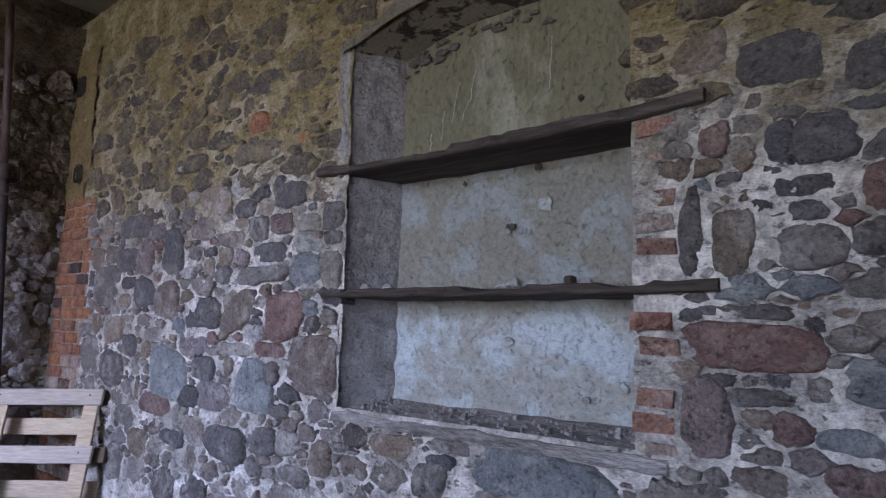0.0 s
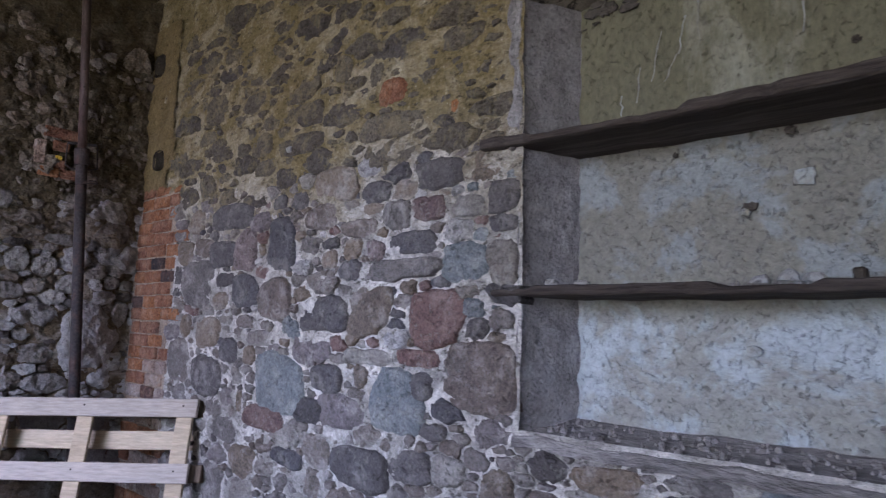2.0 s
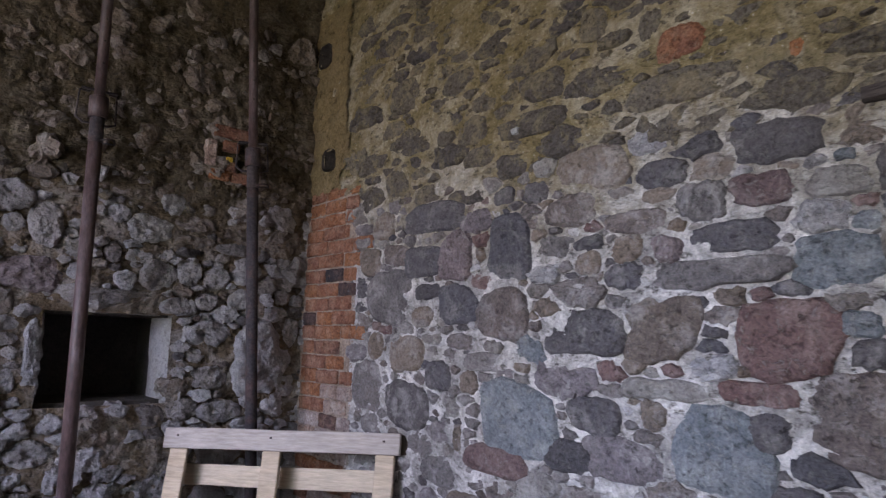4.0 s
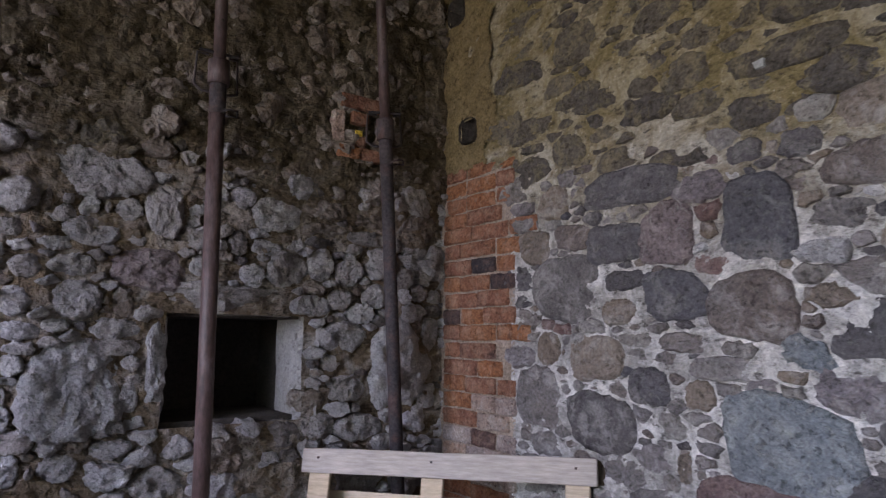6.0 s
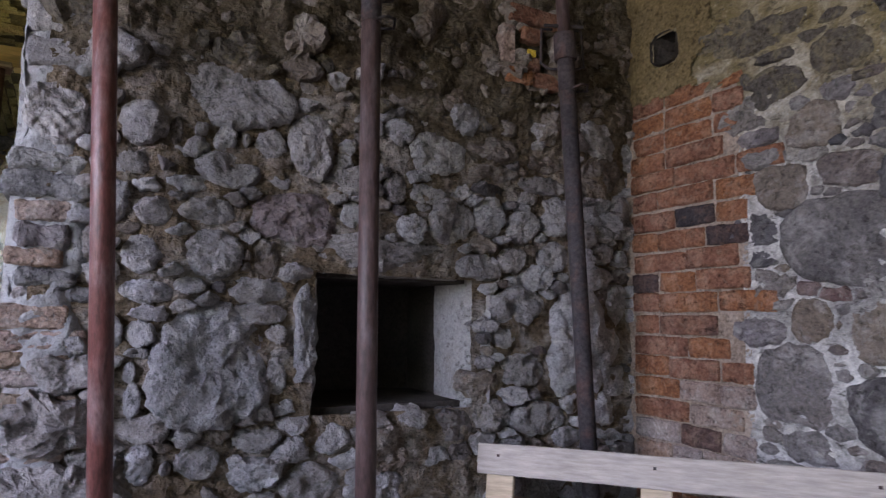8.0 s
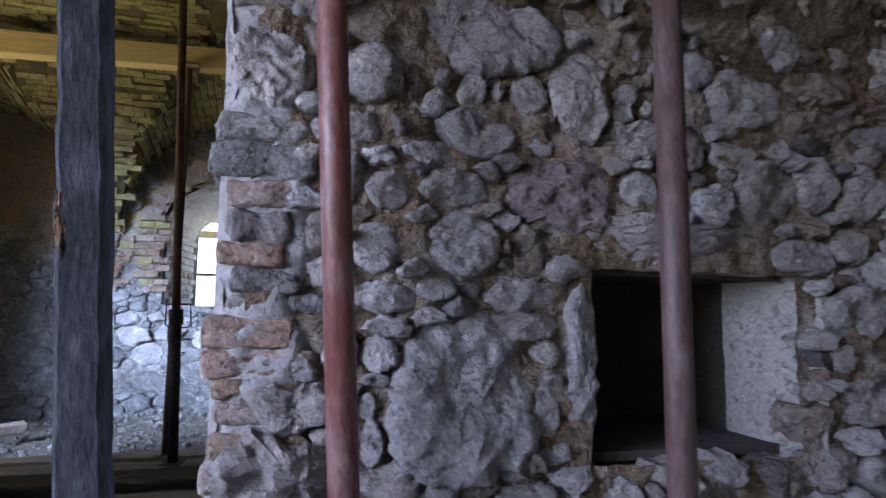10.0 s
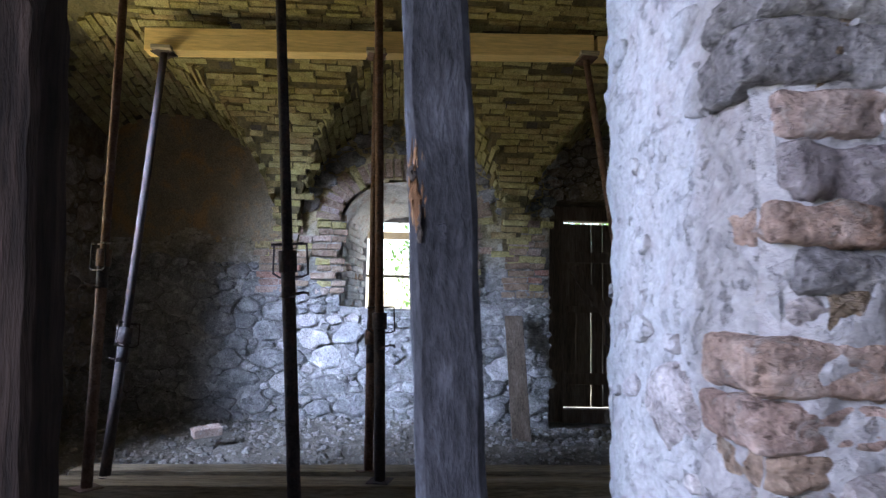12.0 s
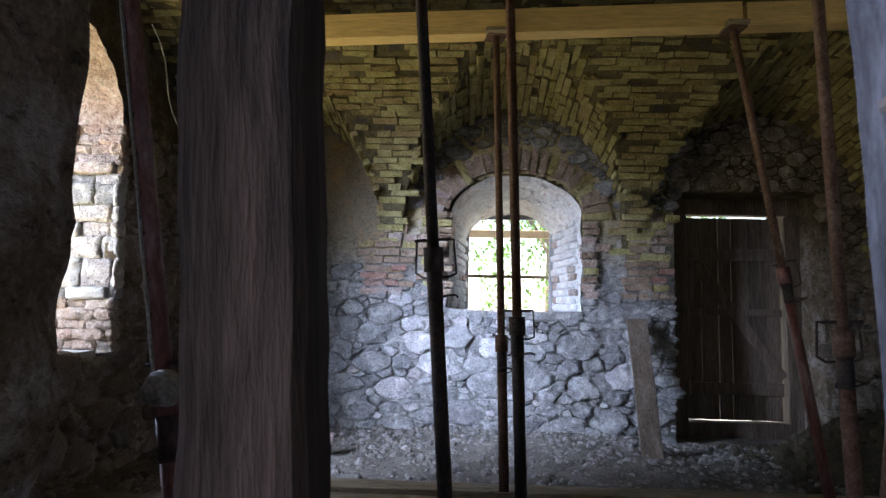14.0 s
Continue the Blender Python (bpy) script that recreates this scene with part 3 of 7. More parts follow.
def filler(u0, u1, v0, v1, sizes, known, free, seed, wide=1.45, gap=0.006, tries=2200, keep=1.0, step=0.03, soft=1, least=0.012):
    """Outlines of stones that fill a wall between the known ones, the largest first. sizes(u, v) scales the
    radii, free(u, v) is False in openings."""
    rng = random.Random(seed)
    guards = []
    for cu, cv, w, h in known:
        for r in (1.0, 0.45):
            for i in range(14):
                a = i * math.pi / 7
                guards.append(((cu + math.cos(a) * max(w / 2 - 0.02, w * 0.3) * r) / wide, cv + math.sin(a) * max(h / 2 - 0.02, h * 0.3) * r))
    seeds, radii = np.zeros((0, 2)), np.zeros(0)
    for r0 in (0.085, 0.065, 0.05, 0.038, 0.028, 0.021, 0.016):
        for _ in range(int(tries * (0.05 / r0) ** 0.8)):
            u, v = rng.uniform(u0, u1), rng.uniform(v0, v1)
            k = sizes(u, v)
            r = r0 * rng.uniform(0.85, 1.15) * k
            if not free(u, v) or (r0 > 0.06 and rng.random() > 0.25):
                continue
            if any(abs(u - cu) < w / 2 + r * 0.75 * wide and abs(v - cv) < h / 2 + r * 0.75 and
                   (max(0.0, abs(u - cu) / (w / 2 + r * 0.75 * wide)) ** 2.6 + max(0.0, abs(v - cv) / (h / 2 + r * 0.75)) ** 2.6) < 1 for cu, cv, w, h in known):
                continue
            p = np.array((u / wide, v))
            if len(radii) == 0 or np.all(np.hypot(*(seeds - p).T) > 0.84 * (radii + r)):
                seeds, radii = np.vstack([seeds, p]), np.append(radii, r)
    pts = np.vstack([seeds] + ([np.array(guards)] if guards else []))
    wts = np.append(radii, np.full(len(guards), 0.02))
    out = []
    for i, p in enumerate(seeds):
        if rng.random() > keep:
            continue
        r = radii[i]
        d = np.hypot(pts[:, 0] - p[0], pts[:, 1] - p[1])
        order = np.argsort(d)[1:26]
        a0 = rng.uniform(0, 1)
        poly = [(p[0] + r * 1.5 * math.cos(a0 + k * math.pi / 4), p[1] + r * 1.5 * math.sin(a0 + k * math.pi / 4)) for k in range(8)]
        for j in order:
            q = pts[j]
            if d[j] > 0.001:
                t = min(0.8, max(0.2, 0.5 + (r * r - wts[j] ** 2) / (2 * d[j] ** 2)))
                poly = clip(poly, (p[0] + (q[0] - p[0]) * t, p[1] + (q[1] - p[1]) * t), (q[0] - p[0], q[1] - p[1]))
        if len(poly) < 3:
            continue
        poly = [(a * wide, b) for a, b in poly]
        cu, cv = sum(a for a, _ in poly) / len(poly), sum(b for _, b in poly) / len(poly)
        m = sum(math.hypot(a - cu, b - cv) for a, b in poly) / len(poly)
        k = 1 - gap * rng.uniform(0.6, 2.0) / max(m, 0.01)
        if k < 0.4 or m < least:
            continue
        poly = rounded([(cu + (a - cu) * k, cv + (b - cv) * k) for a, b in poly], soft)
        poly = ragged(poly, step, min(0.007, m * 0.12), rng)
        out.append((cu, cv, [(a - cu, b - cv) for a, b in poly]))
    return out


def stone_geo(outline, height, crag=0.25, seed=0, bury=0.05, tilt=0.1, nr=4, plateau=4.0, facets=0, slope=0.75):
    """A stone's visible cap over an outline: (u, v, w) verts, w outwards. facets: planes broken off its face."""
    rng = random.Random(seed)
    n = len(outline)
    su, sv = rng.uniform(-tilt, tilt), rng.uniform(-tilt, tilt)
    size = max(0.02, sum(math.hypot(a, b) for a, b in outline) / n)
    verts, faces = [], []
    off = Vector((rng.uniform(0, 50), rng.uniform(0, 50), rng.uniform(0, 50)))
    planes = []
    for _ in range(facets):
        th = rng.uniform(0, 2 * math.pi)
        planes.append((math.cos(th), math.sin(th), rng.uniform(0.2, 1.0) * slope, rng.uniform(0.05, 0.7) * size))
    radii = [1.0] + [0.97 - 0.9 * (k / nr) ** 1.15 for k in range(nr)]
    for r in radii:
        dome = height * max(0.0, 1 - r ** plateau) ** 0.5
        for a, b in outline:
            p = Vector((a * r, b * r, 0))
            if r == 1.0:
                verts.append((a * 1.03, b * 1.03, -bury))
                continue
            w = dome - max([0.0] + [s_ * max(0.0, p.x * c + p.y * d_ - o) for c, d_, s_, o in planes])
            d = (fbm(p * 14 + off, 3) * 0.5 + (0.5 - abs(noise.noise(p * 26 + off))) * 0.35 + noise.noise(p * 70 + off) * 0.1) * crag * min(0.05, size * 0.6)
            e = noise.noise(p * 30 + off) * crag * 0.12 * size
            verts.append((a * r + e, b * r - e, max(-0.02, w + d * min(1.0, (1 - r) * 4 + 0.35) + (su * a + sv * b) * r)))
    verts.append((0, 0, height - max([0.0] + [s_ * max(0.0, -o) for _, _, s_, o in planes]) + fbm(off, 2) * crag * 0.02))
    m = len(radii)
    for k in range(m - 1):
        for i in range(n):
            j = (i + 1) % n
            faces.append((k * n + i, k * n + j, (k + 1) * n + j, (k + 1) * n + i))
    for i in range(n):
        faces.append(((m - 1) * n + i, (m - 1) * n + (i + 1) % n, m * n))
    return verts, faces


def lump(size, seed, edge=0.012, crag=0.006, n=9):
    """A block with worn edges: a gridded box whose corners are rounded and faces uneven."""
    rng = random.Random(seed)
    off = Vector((rng.uniform(0, 40), rng.uniform(0, 40), rng.uniform(0, 40)))
    half = Vector(size) * 0.5
    edge = min(edge, *(c * 0.95 for c in half))
    index, vs, fs = {}, [], []

    def vert(i, j, k):
        key = (i, j, k)
        if key not in index:
            p = Vector([half[a] * (2 * key[a] / n - 1) for a in range(3)])
            core = Vector([max(-half[a] + edge, min(half[a] - edge, p[a])) for a in range(3)])
            d = p - core
            v = core + (d.normalized() * edge if d.length > 1e-6 else d)
            q = v * 22 + off
            v = v + noise.noise_vector(q) * crag + noise.noise_vector(q * 2.7) * crag * 0.6 + noise.noise_vector(q * 6.3) * crag * 0.35
            index[key] = len(vs)
            vs.append(v)
        return index[key]

    for a in range(3):
        b, c = (a + 1) % 3, (a + 2) % 3
        for side in (0, n):
            for i in range(n):
                for j in range(n):
                    q = []
                    for di, dj in ((0, 0), (1, 0), (1, 1), (0, 1)):
                        k = [0, 0, 0]
                        k[a], k[b], k[c] = side, i + di, j + dj
                        q.append(vert(*k))
                    fs.append(tuple(q) if side else tuple(q[::-1]))
    return vs, fs


def lay(outlines, place, parent, tones, height, crag, seed, limit=290, near=None, smooth=True, name="stone", nr=3, plateau=4.0, tilt=0.1, facets=0):
    """Sets stones on a wall: up to limit of them as parts, the rest joined. tones: (share, material)."""
    rng = random.Random(seed)
    order = sorted(range(len(outlines)), key=lambda i: near(*outlines[i][:2]) if near else i)
    jv, jf = [], []
    for rank, i in enumerate(order):
        cu, cv, poly = outlines[i]
        h = height(cu, cv, rng)
        vs, fs = stone_geo(poly, h, crag, seed * 977 + i, tilt=tilt, nr=nr, plateau=plateau, facets=facets)
        vs = [place(cu + a, cv + b, w) for a, b, w in vs]
        if rank < limit:
            x, acc = rng.random(), 0.0
            for share, mt in tones:
                acc += share
                if x <= acc:
                    break
            part(name, to_mesh(name, vs, fs, smooth), mt, parent)
        else:
            base = len(jv)
            jv += vs
            jf += [[k + base for k in f] for f in fs]
    if jv:
        ob = part("stone_infill", to_mesh("stone_infill", jv, jf, smooth), tones[0][1], parent)
        ob["kind"] = "stuff"


# ---- the near room: the wall with the niche ----
AY, BX, FX = 1.63, -4.815, -9.9        # faces of the niche wall, the rubble wall and the far wall
FLOOR = 0.3
NX0, NX1, NZ0, NZ1 = -2.02, -0.86, 1.09, 2.5   # the niche


def niche_top(x):
    return NZ1 + 0.1 * (1 - ((x - (NX0 + NX1) / 2) / 0.6) ** 2)


def in_niche(x, z, m=0.0):
    return NX0 - m < x < NX1 + m and NZ0 - m < z < niche_top(min(max(x, NX0), NX1)) + m


def mortar_a_out(x, z):
    up = min(1.0, max(0.0, (z - 1.75) / 0.5 + 0.35 * noise.noise(Vector((x * 1.3, 0, z * 1.3)))))
    p = Vector((x, 3.1, z))
    if x < -4.3 and z < 2.12:
        return 0.014 + 0.004 * fbm(p * 17.0, 3)
    flat = Vector((x * 0.6, 3.1, z * 1.4))
    return 0.007 + 0.006 * up + 0.008 * fbm(flat * 4.0, 3) + 0.0075 * fbm(flat * 15.0, 4) + 0.0022 * noise.noise(p * 90)


PUTLOG = ((-4.608, 2.343, 0.052, 0.052), (-4.7, 2.96, 0.055, 0.06))   # holes left by scaffold poles


def sheet_a(x, z):
    if in_niche(x, z, -0.005):
        return None
    for hx, hz, a, b in PUTLOG:
        if ((x - hx) / a) ** 4 + ((z - hz) / b) ** 4 < 1:
            return None
    if x < -4.33 and z < 2.12:
        return None
    return (x, AY - mortar_a_out(x, z), z)


wall_a = thing("wall_north", "old rubble stone wall with lime mortar and a shelved niche", "wall", kind="structure")
sheet("mortar", BX - 0.05, 0.35, 0.66, 3.0, 0.0085, sheet_a, M["mortar_a"], wall_a)
sheet("mortar", BX - 0.05, 0.9, FLOOR - 0.05, 0.66, 0.05, sheet_a, M["mortar_a"], wall_a)
sheet("mortar", BX - 0.05, 0.9, 3.0, 3.45, 0.03, sheet_a, M["mortar_a"], wall_a)
sheet("mortar", 0.35, 0.9, 0.66, 3.0, 0.05, sheet_a, M["mortar_a"], wall_a)
for lo, hi in (((-5.45, 1.75, FLOOR), (NX0 - 0.05, 2.25, 3.6)), ((NX1 + 0.05, 1.75, FLOOR), (2.1, 2.25, 3.6)),
               ((NX0 - 0.05, 1.9, FLOOR), (NX1 + 0.05, 2.25, 3.6)), ((NX0 - 0.05, 1.75, FLOOR), (NX1 + 0.05, 1.9, NZ0 - 0.06)), ((NX0 - 0.05, 1.75, 2.66), (NX1 + 0.05, 1.9, 3.6))):
    solid("core", lo, hi, M["mortar_a"], wall_a)


def place_a(u, v, w):
    return (u, AY - w, v)


# single stones that stand out: place, size, squareness
NICHE_WALL_A = [(-3.004, 1.441, 0.297, 0.158, 0.8, "dark"), (-2.736, 1.459, 0.259, 0.199, 0.6, "brown"), (-2.376, 1.434, 0.247, 0.2, 0.8, "red"), (-2.792, 1.783, 0.201, 0.078, 0.4, "grey"), (-2.501, 1.707, 0.233, 0.091, 0.7, "dark"), (-2.253, 1.621, 0.187, 0.144, 0.6, "blue"), (-2.072, 1.619, 0.155, 0.156, 0.5, "grey"), (-2.069, 1.837, 0.167, 0.107, 0.7, "dark"), (-2.377, 1.952, 0.231, 0.11, 0.6, "dark"), (-2.42, 1.829, 0.161, 0.09, 0.5, "red"), (-2.239, 1.818, 0.132, 0.085, 0.4, "grey"), (-2.96, 1.979, 0.309, 0.142, 0.5, "brown"), (-2.707, 1.922, 0.163, 0.088, 0.5, "dark")]
NICHE_WALL_B = [(-2.582, 1.817, 0.137, 0.115, 0.5, "grey"), (-2.824, 1.703, 0.094, 0.089, 0.4, "brown"), (-2.691, 1.691, 0.093, 0.079, 0.3, "purple"), (-2.835, 1.616, 0.126, 0.088, 0.3, "dark"), (-2.571, 1.612, 0.403, 0.085, 0.7, "grey"), (-2.972, 1.667, 0.109, 0.069, 0.3, "brown"), (-3.279, 1.13, 0.35, 0.257, 0.4, "blue"), (-2.709, 1.278, 0.273, 0.061, 0.6, "grey"), (-2.448, 1.288, 0.196, 0.066, 0.5, "red"), (-2.185, 1.24, 0.29, 0.239, 0.6, "grey"), (-2.558, 1.124, 0.26, 0.247, 0.4, "blue"), (-2.425, 1.196, 0.108, 0.101, 0.3, "dark"), (-2.955, 1.183, 0.197, 0.119, 0.4, "dark")]
NICHE_WALL_C = [(-2.751, 1.204, 0.088, 0.082, 0.3, "brown"), (-3.055, 1.042, 0.189, 0.098, 0.3, "dark"), (-2.871, 1.059, 0.311, 0.124, 0.3, "grey"), (-3.383, 0.976, 0.325, 0.094, 0.5, "red"), (-3.657, 0.898, 0.231, 0.112, 0.3, "grey"), (-2.74, 0.865, 0.314, 0.156, 0.4, "dark"), (-2.474, 0.911, 0.219, 0.108, 0.4, "dark"), (-2.304, 0.923, 0.142, 0.102, 0.4, "grey"), (-2.983, 0.89, 0.164, 0.136, 0.4, "grey"), (-3.191, 0.835, 0.22, 0.077, 0.4, "dark"), (-3.517, 0.77, 0.194, 0.154, 0.4, "brown"), (-2.374, 1.043, 0.126, 0.053, 0.4, "dark"), (-3.035, 1.853, 0.213, 0.107, 0.3, "grey")]
NICHE_WALL_D = [(-3.733, 1.925, 0.35, 0.128, 0.5, "dark"), (-2.184, 0.978, 0.101, 0.066, 0.3, "grey"), (-2.013, 1.241, 0.047, 0.265, 0.8, "dark"), (-2.059, 1.748, 0.184, 0.053, 0.5, "dark"), (-2.022, 1.427, 0.055, 0.074, 0.3, "dark"), (-2.094, 1.43, 0.088, 0.068, 0.4, "grey"), (-2.211, 1.469, 0.085, 0.062, 0.4, "blue")]
CORNER_A = [(-4.198, 1.761, 0.152, 0.137, 0.4, "brown"), (-4.004, 1.781, 0.156, 0.098, 0.5, "grey"), (-3.815, 1.734, 0.226, 0.136, 0.8, "dark"), (-3.615, 1.746, 0.207, 0.192, 0.5, "purple"), (-4.093, 1.921, 0.155, 0.118, 0.4, "brown"), (-3.808, 1.914, 0.268, 0.12, 0.5, "dark"), (-3.322, 1.745, 0.221, 0.24, 0.6, "dark"), (-3.589, 1.547, 0.224, 0.15, 0.5, "dark"), (-3.356, 1.505, 0.244, 0.2, 0.4, "grey"), (-4.03, 1.587, 0.301, 0.252, 0.4, "grey"), (-3.807, 1.501, 0.13, 0.088, 0.2, "brown"), (-3.773, 1.605, 0.167, 0.07, 0.3, "dark"), (-3.579, 1.401, 0.171, 0.055, 0.6, "grey")]
CORNER_B = [(-3.743, 1.409, 0.123, 0.042, 0.6, "grey"), (-3.445, 1.328, 0.214, 0.066, 0.6, "grey"), (-4.129, 1.37, 0.115, 0.128, 0.2, "brown"), (-3.917, 1.345, 0.239, 0.163, 0.3, "brown"), (-4.183, 1.186, 0.21, 0.236, 0.4, "grey"), (-3.897, 1.131, 0.294, 0.192, 0.4, "grey"), (-3.692, 1.261, 0.143, 0.122, 0.4, "dark"), (-3.519, 1.246, 0.091, 0.09, 0.2, "brown"), (-3.578, 1.03, 0.048, 0.105, 0.2, "brown"), (-3.778, 2.029, 0.183, 0.083, 0.5, "upper"), (-3.554, 1.983, 0.208, 0.067, 0.5, "upper"), (-3.35, 1.948, 0.109, 0.068, 0.5, "dark")]
BESIDE_NICHE_A = [(-0.685, 1.19, 0.114, 0.209, 0.3, "purple"), (-0.573, 1.372, 0.303, 0.106, 0.9, "red"), (-0.554, 1.253, 0.145, 0.042, 0.4, "dark"), (-0.494, 1.188, 0.086, 0.069, 0.3, "red"), (-0.563, 1.205, 0.067, 0.045, 0.3, "brown"), (-0.437, 1.282, 0.055, 0.052, 0.3, "grey"), (-0.335, 1.303, 0.105, 0.095, 0.5, "blue"), (-0.384, 1.174, 0.114, 0.059, 0.4, "blue"), (-0.587, 1.456, 0.202, 0.034, 0.7, "dark"), (-0.716, 1.448, 0.056, 0.036, 0.5, "dark"), (-0.607, 1.633, 0.098, 0.169, 0.3, "brown"), (-0.711, 1.667, 0.057, 0.244, 0.3, "dark"), (-0.442, 1.609, 0.147, 0.105, 0.4, "grey")]
BESIDE_NICHE_B = [(-0.431, 1.752, 0.17, 0.049, 0.8, "dark"), (-0.402, 1.861, 0.123, 0.128, 0.4, "dark"), (-0.492, 1.866, 0.067, 0.112, 0.4, "dark"), (-0.646, 1.896, 0.076, 0.082, 0.4, "red"), (-0.58, 1.852, 0.058, 0.087, 0.3, "brown"), (-0.484, 2.075, 0.183, 0.137, 0.4, "dark"), (-0.294, 2.029, 0.119, 0.119, 0.4, "dark"), (-0.673, 2.136, 0.143, 0.109, 0.4, "brown"), (-0.609, 1.787, 0.073, 0.036, 0.5, "dark"), (-0.295, 1.734, 0.07, 0.119, 0.4, "red"), (-0.458, 1.983, 0.125, 0.035, 0.6, "brown"), (-0.306, 1.929, 0.114, 0.033, 0.6, "dark"), (-0.56, 1.063, 0.119, 0.063, 0.3, "grey")]
BESIDE_NICHE_C = [(-0.364, 1.084, 0.141, 0.081, 0.4, "red"), (-0.537, 1.715, 0.05, 0.035, 0.3, "dark"), (-0.439, 1.427, 0.039, 0.038, 0.3, "dark"), (-1.188, 0.976, 0.542, 0.138, 0.4, "blue"), (-1.561, 0.9, 0.15, 0.115, 0.4, "grey"), (-1.519, 0.964, 0.117, 0.053, 0.3, "dark"), (-2.08, 0.892, 0.159, 0.143, 0.3, "brown"), (-2.249, 0.808, 0.19, 0.074, 0.3, "grey"), (-1.91, 0.886, 0.145, 0.078, 0.3, "grey"), (-1.736, 0.989, 0.212, 0.075, 0.3, "brown"), (-1.476, 1.019, 0.16, 0.044, 0.4, "grey"), (-0.652, 1.289, 0.079, 0.031, 0.4, "dark"), (-0.581, 1.292, 0.037, 0.026, 0.4, "grey")]
BESIDE_NICHE_D = [(-0.515, 1.296, 0.047, 0.026, 0.4, "dark")]
UPPER = [(-2.63, 2.32, 0.14, 0.11, 0.6, "brick"), (-2.63, 2.18, 0.37, 0.11, 0.5, "dark"), (-3.23, 2.21, 0.35, 0.1, 0.5, "grey"), (-3.16, 2.34, 0.2, 0.12, 0.4, "upper"), (-3.96, 2.52, 0.23, 0.15, 0.4, "dark"),
         (-2.73, 2.41, 0.08, 0.1, 0.3, "dark"), (-2.1, 2.31, 0.1, 0.05, 0.4, "dark"), (-2.06, 2.19, 0.13, 0.05, 0.5, "dark"), (-2.31, 2.19, 0.06, 0.05, 0.4, "brick"), (-3.52, 2.25, 0.17, 0.11, 0.4, "dark"),
         (-2.94, 2.49, 0.12, 0.11, 0.3, "upper"), (-4.01, 2.11, 0.15, 0.13, 0.4, "upper"), (-3.74, 1.98, 0.22, 0.08, 0.5, "dark"), (-3.77, 1.89, 0.31, 0.07, 0.6, "dark")]
UPPER_LOW = [(-3.31, 2.06, 0.15, 0.09, 0.4, "dark"), (-4.05, 2.38, 0.15, 0.08, 0.5, "dark"), (-3.39, 1.97, 0.14, 0.06, 0.5, "grey"), (-2.28, 2.45, 0.2, 0.09, 0.5, "dark"), (-3.6, 2.48, 0.2, 0.1, 0.4, "upper")]
KNOWN_A = NICHE_WALL_A + NICHE_WALL_B + NICHE_WALL_C + NICHE_WALL_D + CORNER_A + CORNER_B + BESIDE_NICHE_A + BESIDE_NICHE_B + BESIDE_NICHE_C + BESIDE_NICHE_D
KNOWN_A = [(k[0] - d / 2, k[1], k[2] - d, *k[3:]) for k in KNOWN_A for d in (max(0.0, k[0] + k[2] / 2 - NX0 + 0.015) if k[0] < NX0 + 0.03 else 0.0,) if k[2] - d > 0.03]
KNOWN_A += [k for k in UPPER + UPPER_LOW if all(abs(k[0] - q[0]) > 0.4 * (k[2] + q[2]) or abs(k[1] - q[1]) > 0.45 * (k[3] + q[3]) for q in KNOWN_A)]


def size_a(u, v):
    if in_niche(u, v, 0.13):
        return 0.5
    return 0.95 if v > 1.95 else 0.9


def free_a(u, v):
    return not in_niche(u, v, 0.12 if v > 2.04 and u < NX1 else 0.05) and not (u < -4.27 and v > 0.0) and not (u > -0.95 and u < -0.74 and 1.0 < v < 2.0)


# ---- the rubble wall with the square hole ----
HY0, HY1, HZ0, HZ1 = 0.42, 0.93, 1.09, 1.485      # the hole
PIER0, PIER1 = -0.315, -1.52                          # the opening into the vaulted room lies between these
BACK = -5.39                                        # the rubble wall's far side


def mortar_b_out(y, z):
    up = min(1.0, max(0.0, (z - 1.9) / 0.25 + 0.6 * noise.noise(Vector((5, y * 1.5, z * 1.5)))))
    p = Vector((7.7, y, z))
    rough = fbm(p * 7.0, 4)
    return 0.003 + 0.014 * fbm(p * 4.0, 3) + 0.014 * fbm(p * 16.0, 4) + up * (0.036 + 0.022 * rough + 0.006 * fbm(p * 30.0, 3))


def sheet_b(y, z):
    if HY0 < y < HY1 and HZ0 < z < HZ1:
        return None
    d = mortar_b_out(y, z)
    if y < PIER0 + 0.03:
        d -= 0.03
    return (BX + d, y, z)


wall_b = thing("wall_west", "rough rubble stone wall with clay mortar and a square hole", "wall", kind="structure")
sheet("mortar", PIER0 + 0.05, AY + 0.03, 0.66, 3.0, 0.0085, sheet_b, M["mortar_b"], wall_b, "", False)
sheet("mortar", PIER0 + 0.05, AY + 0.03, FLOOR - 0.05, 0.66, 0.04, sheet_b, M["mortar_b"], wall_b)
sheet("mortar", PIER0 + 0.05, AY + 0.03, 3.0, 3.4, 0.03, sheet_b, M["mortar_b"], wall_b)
DEEP = -5.3
for lo, hi in (((BACK, PIER0 + 0.13, FLOOR), (BX - 0.1, HY0, 3.6)), ((BACK, HY1, FLOOR), (BX - 0.1, 1.75, 3.6)),
               ((BACK, HY0, FLOOR), (BX - 0.1, HY1, HZ0)), ((BACK, HY0, HZ1), (BX - 0.1, HY1, 3.6)), ((BACK, HY0, HZ0), (DEEP, HY1, HZ1))):
    solid("core", lo, hi, M["mortar_b"], wall_b)
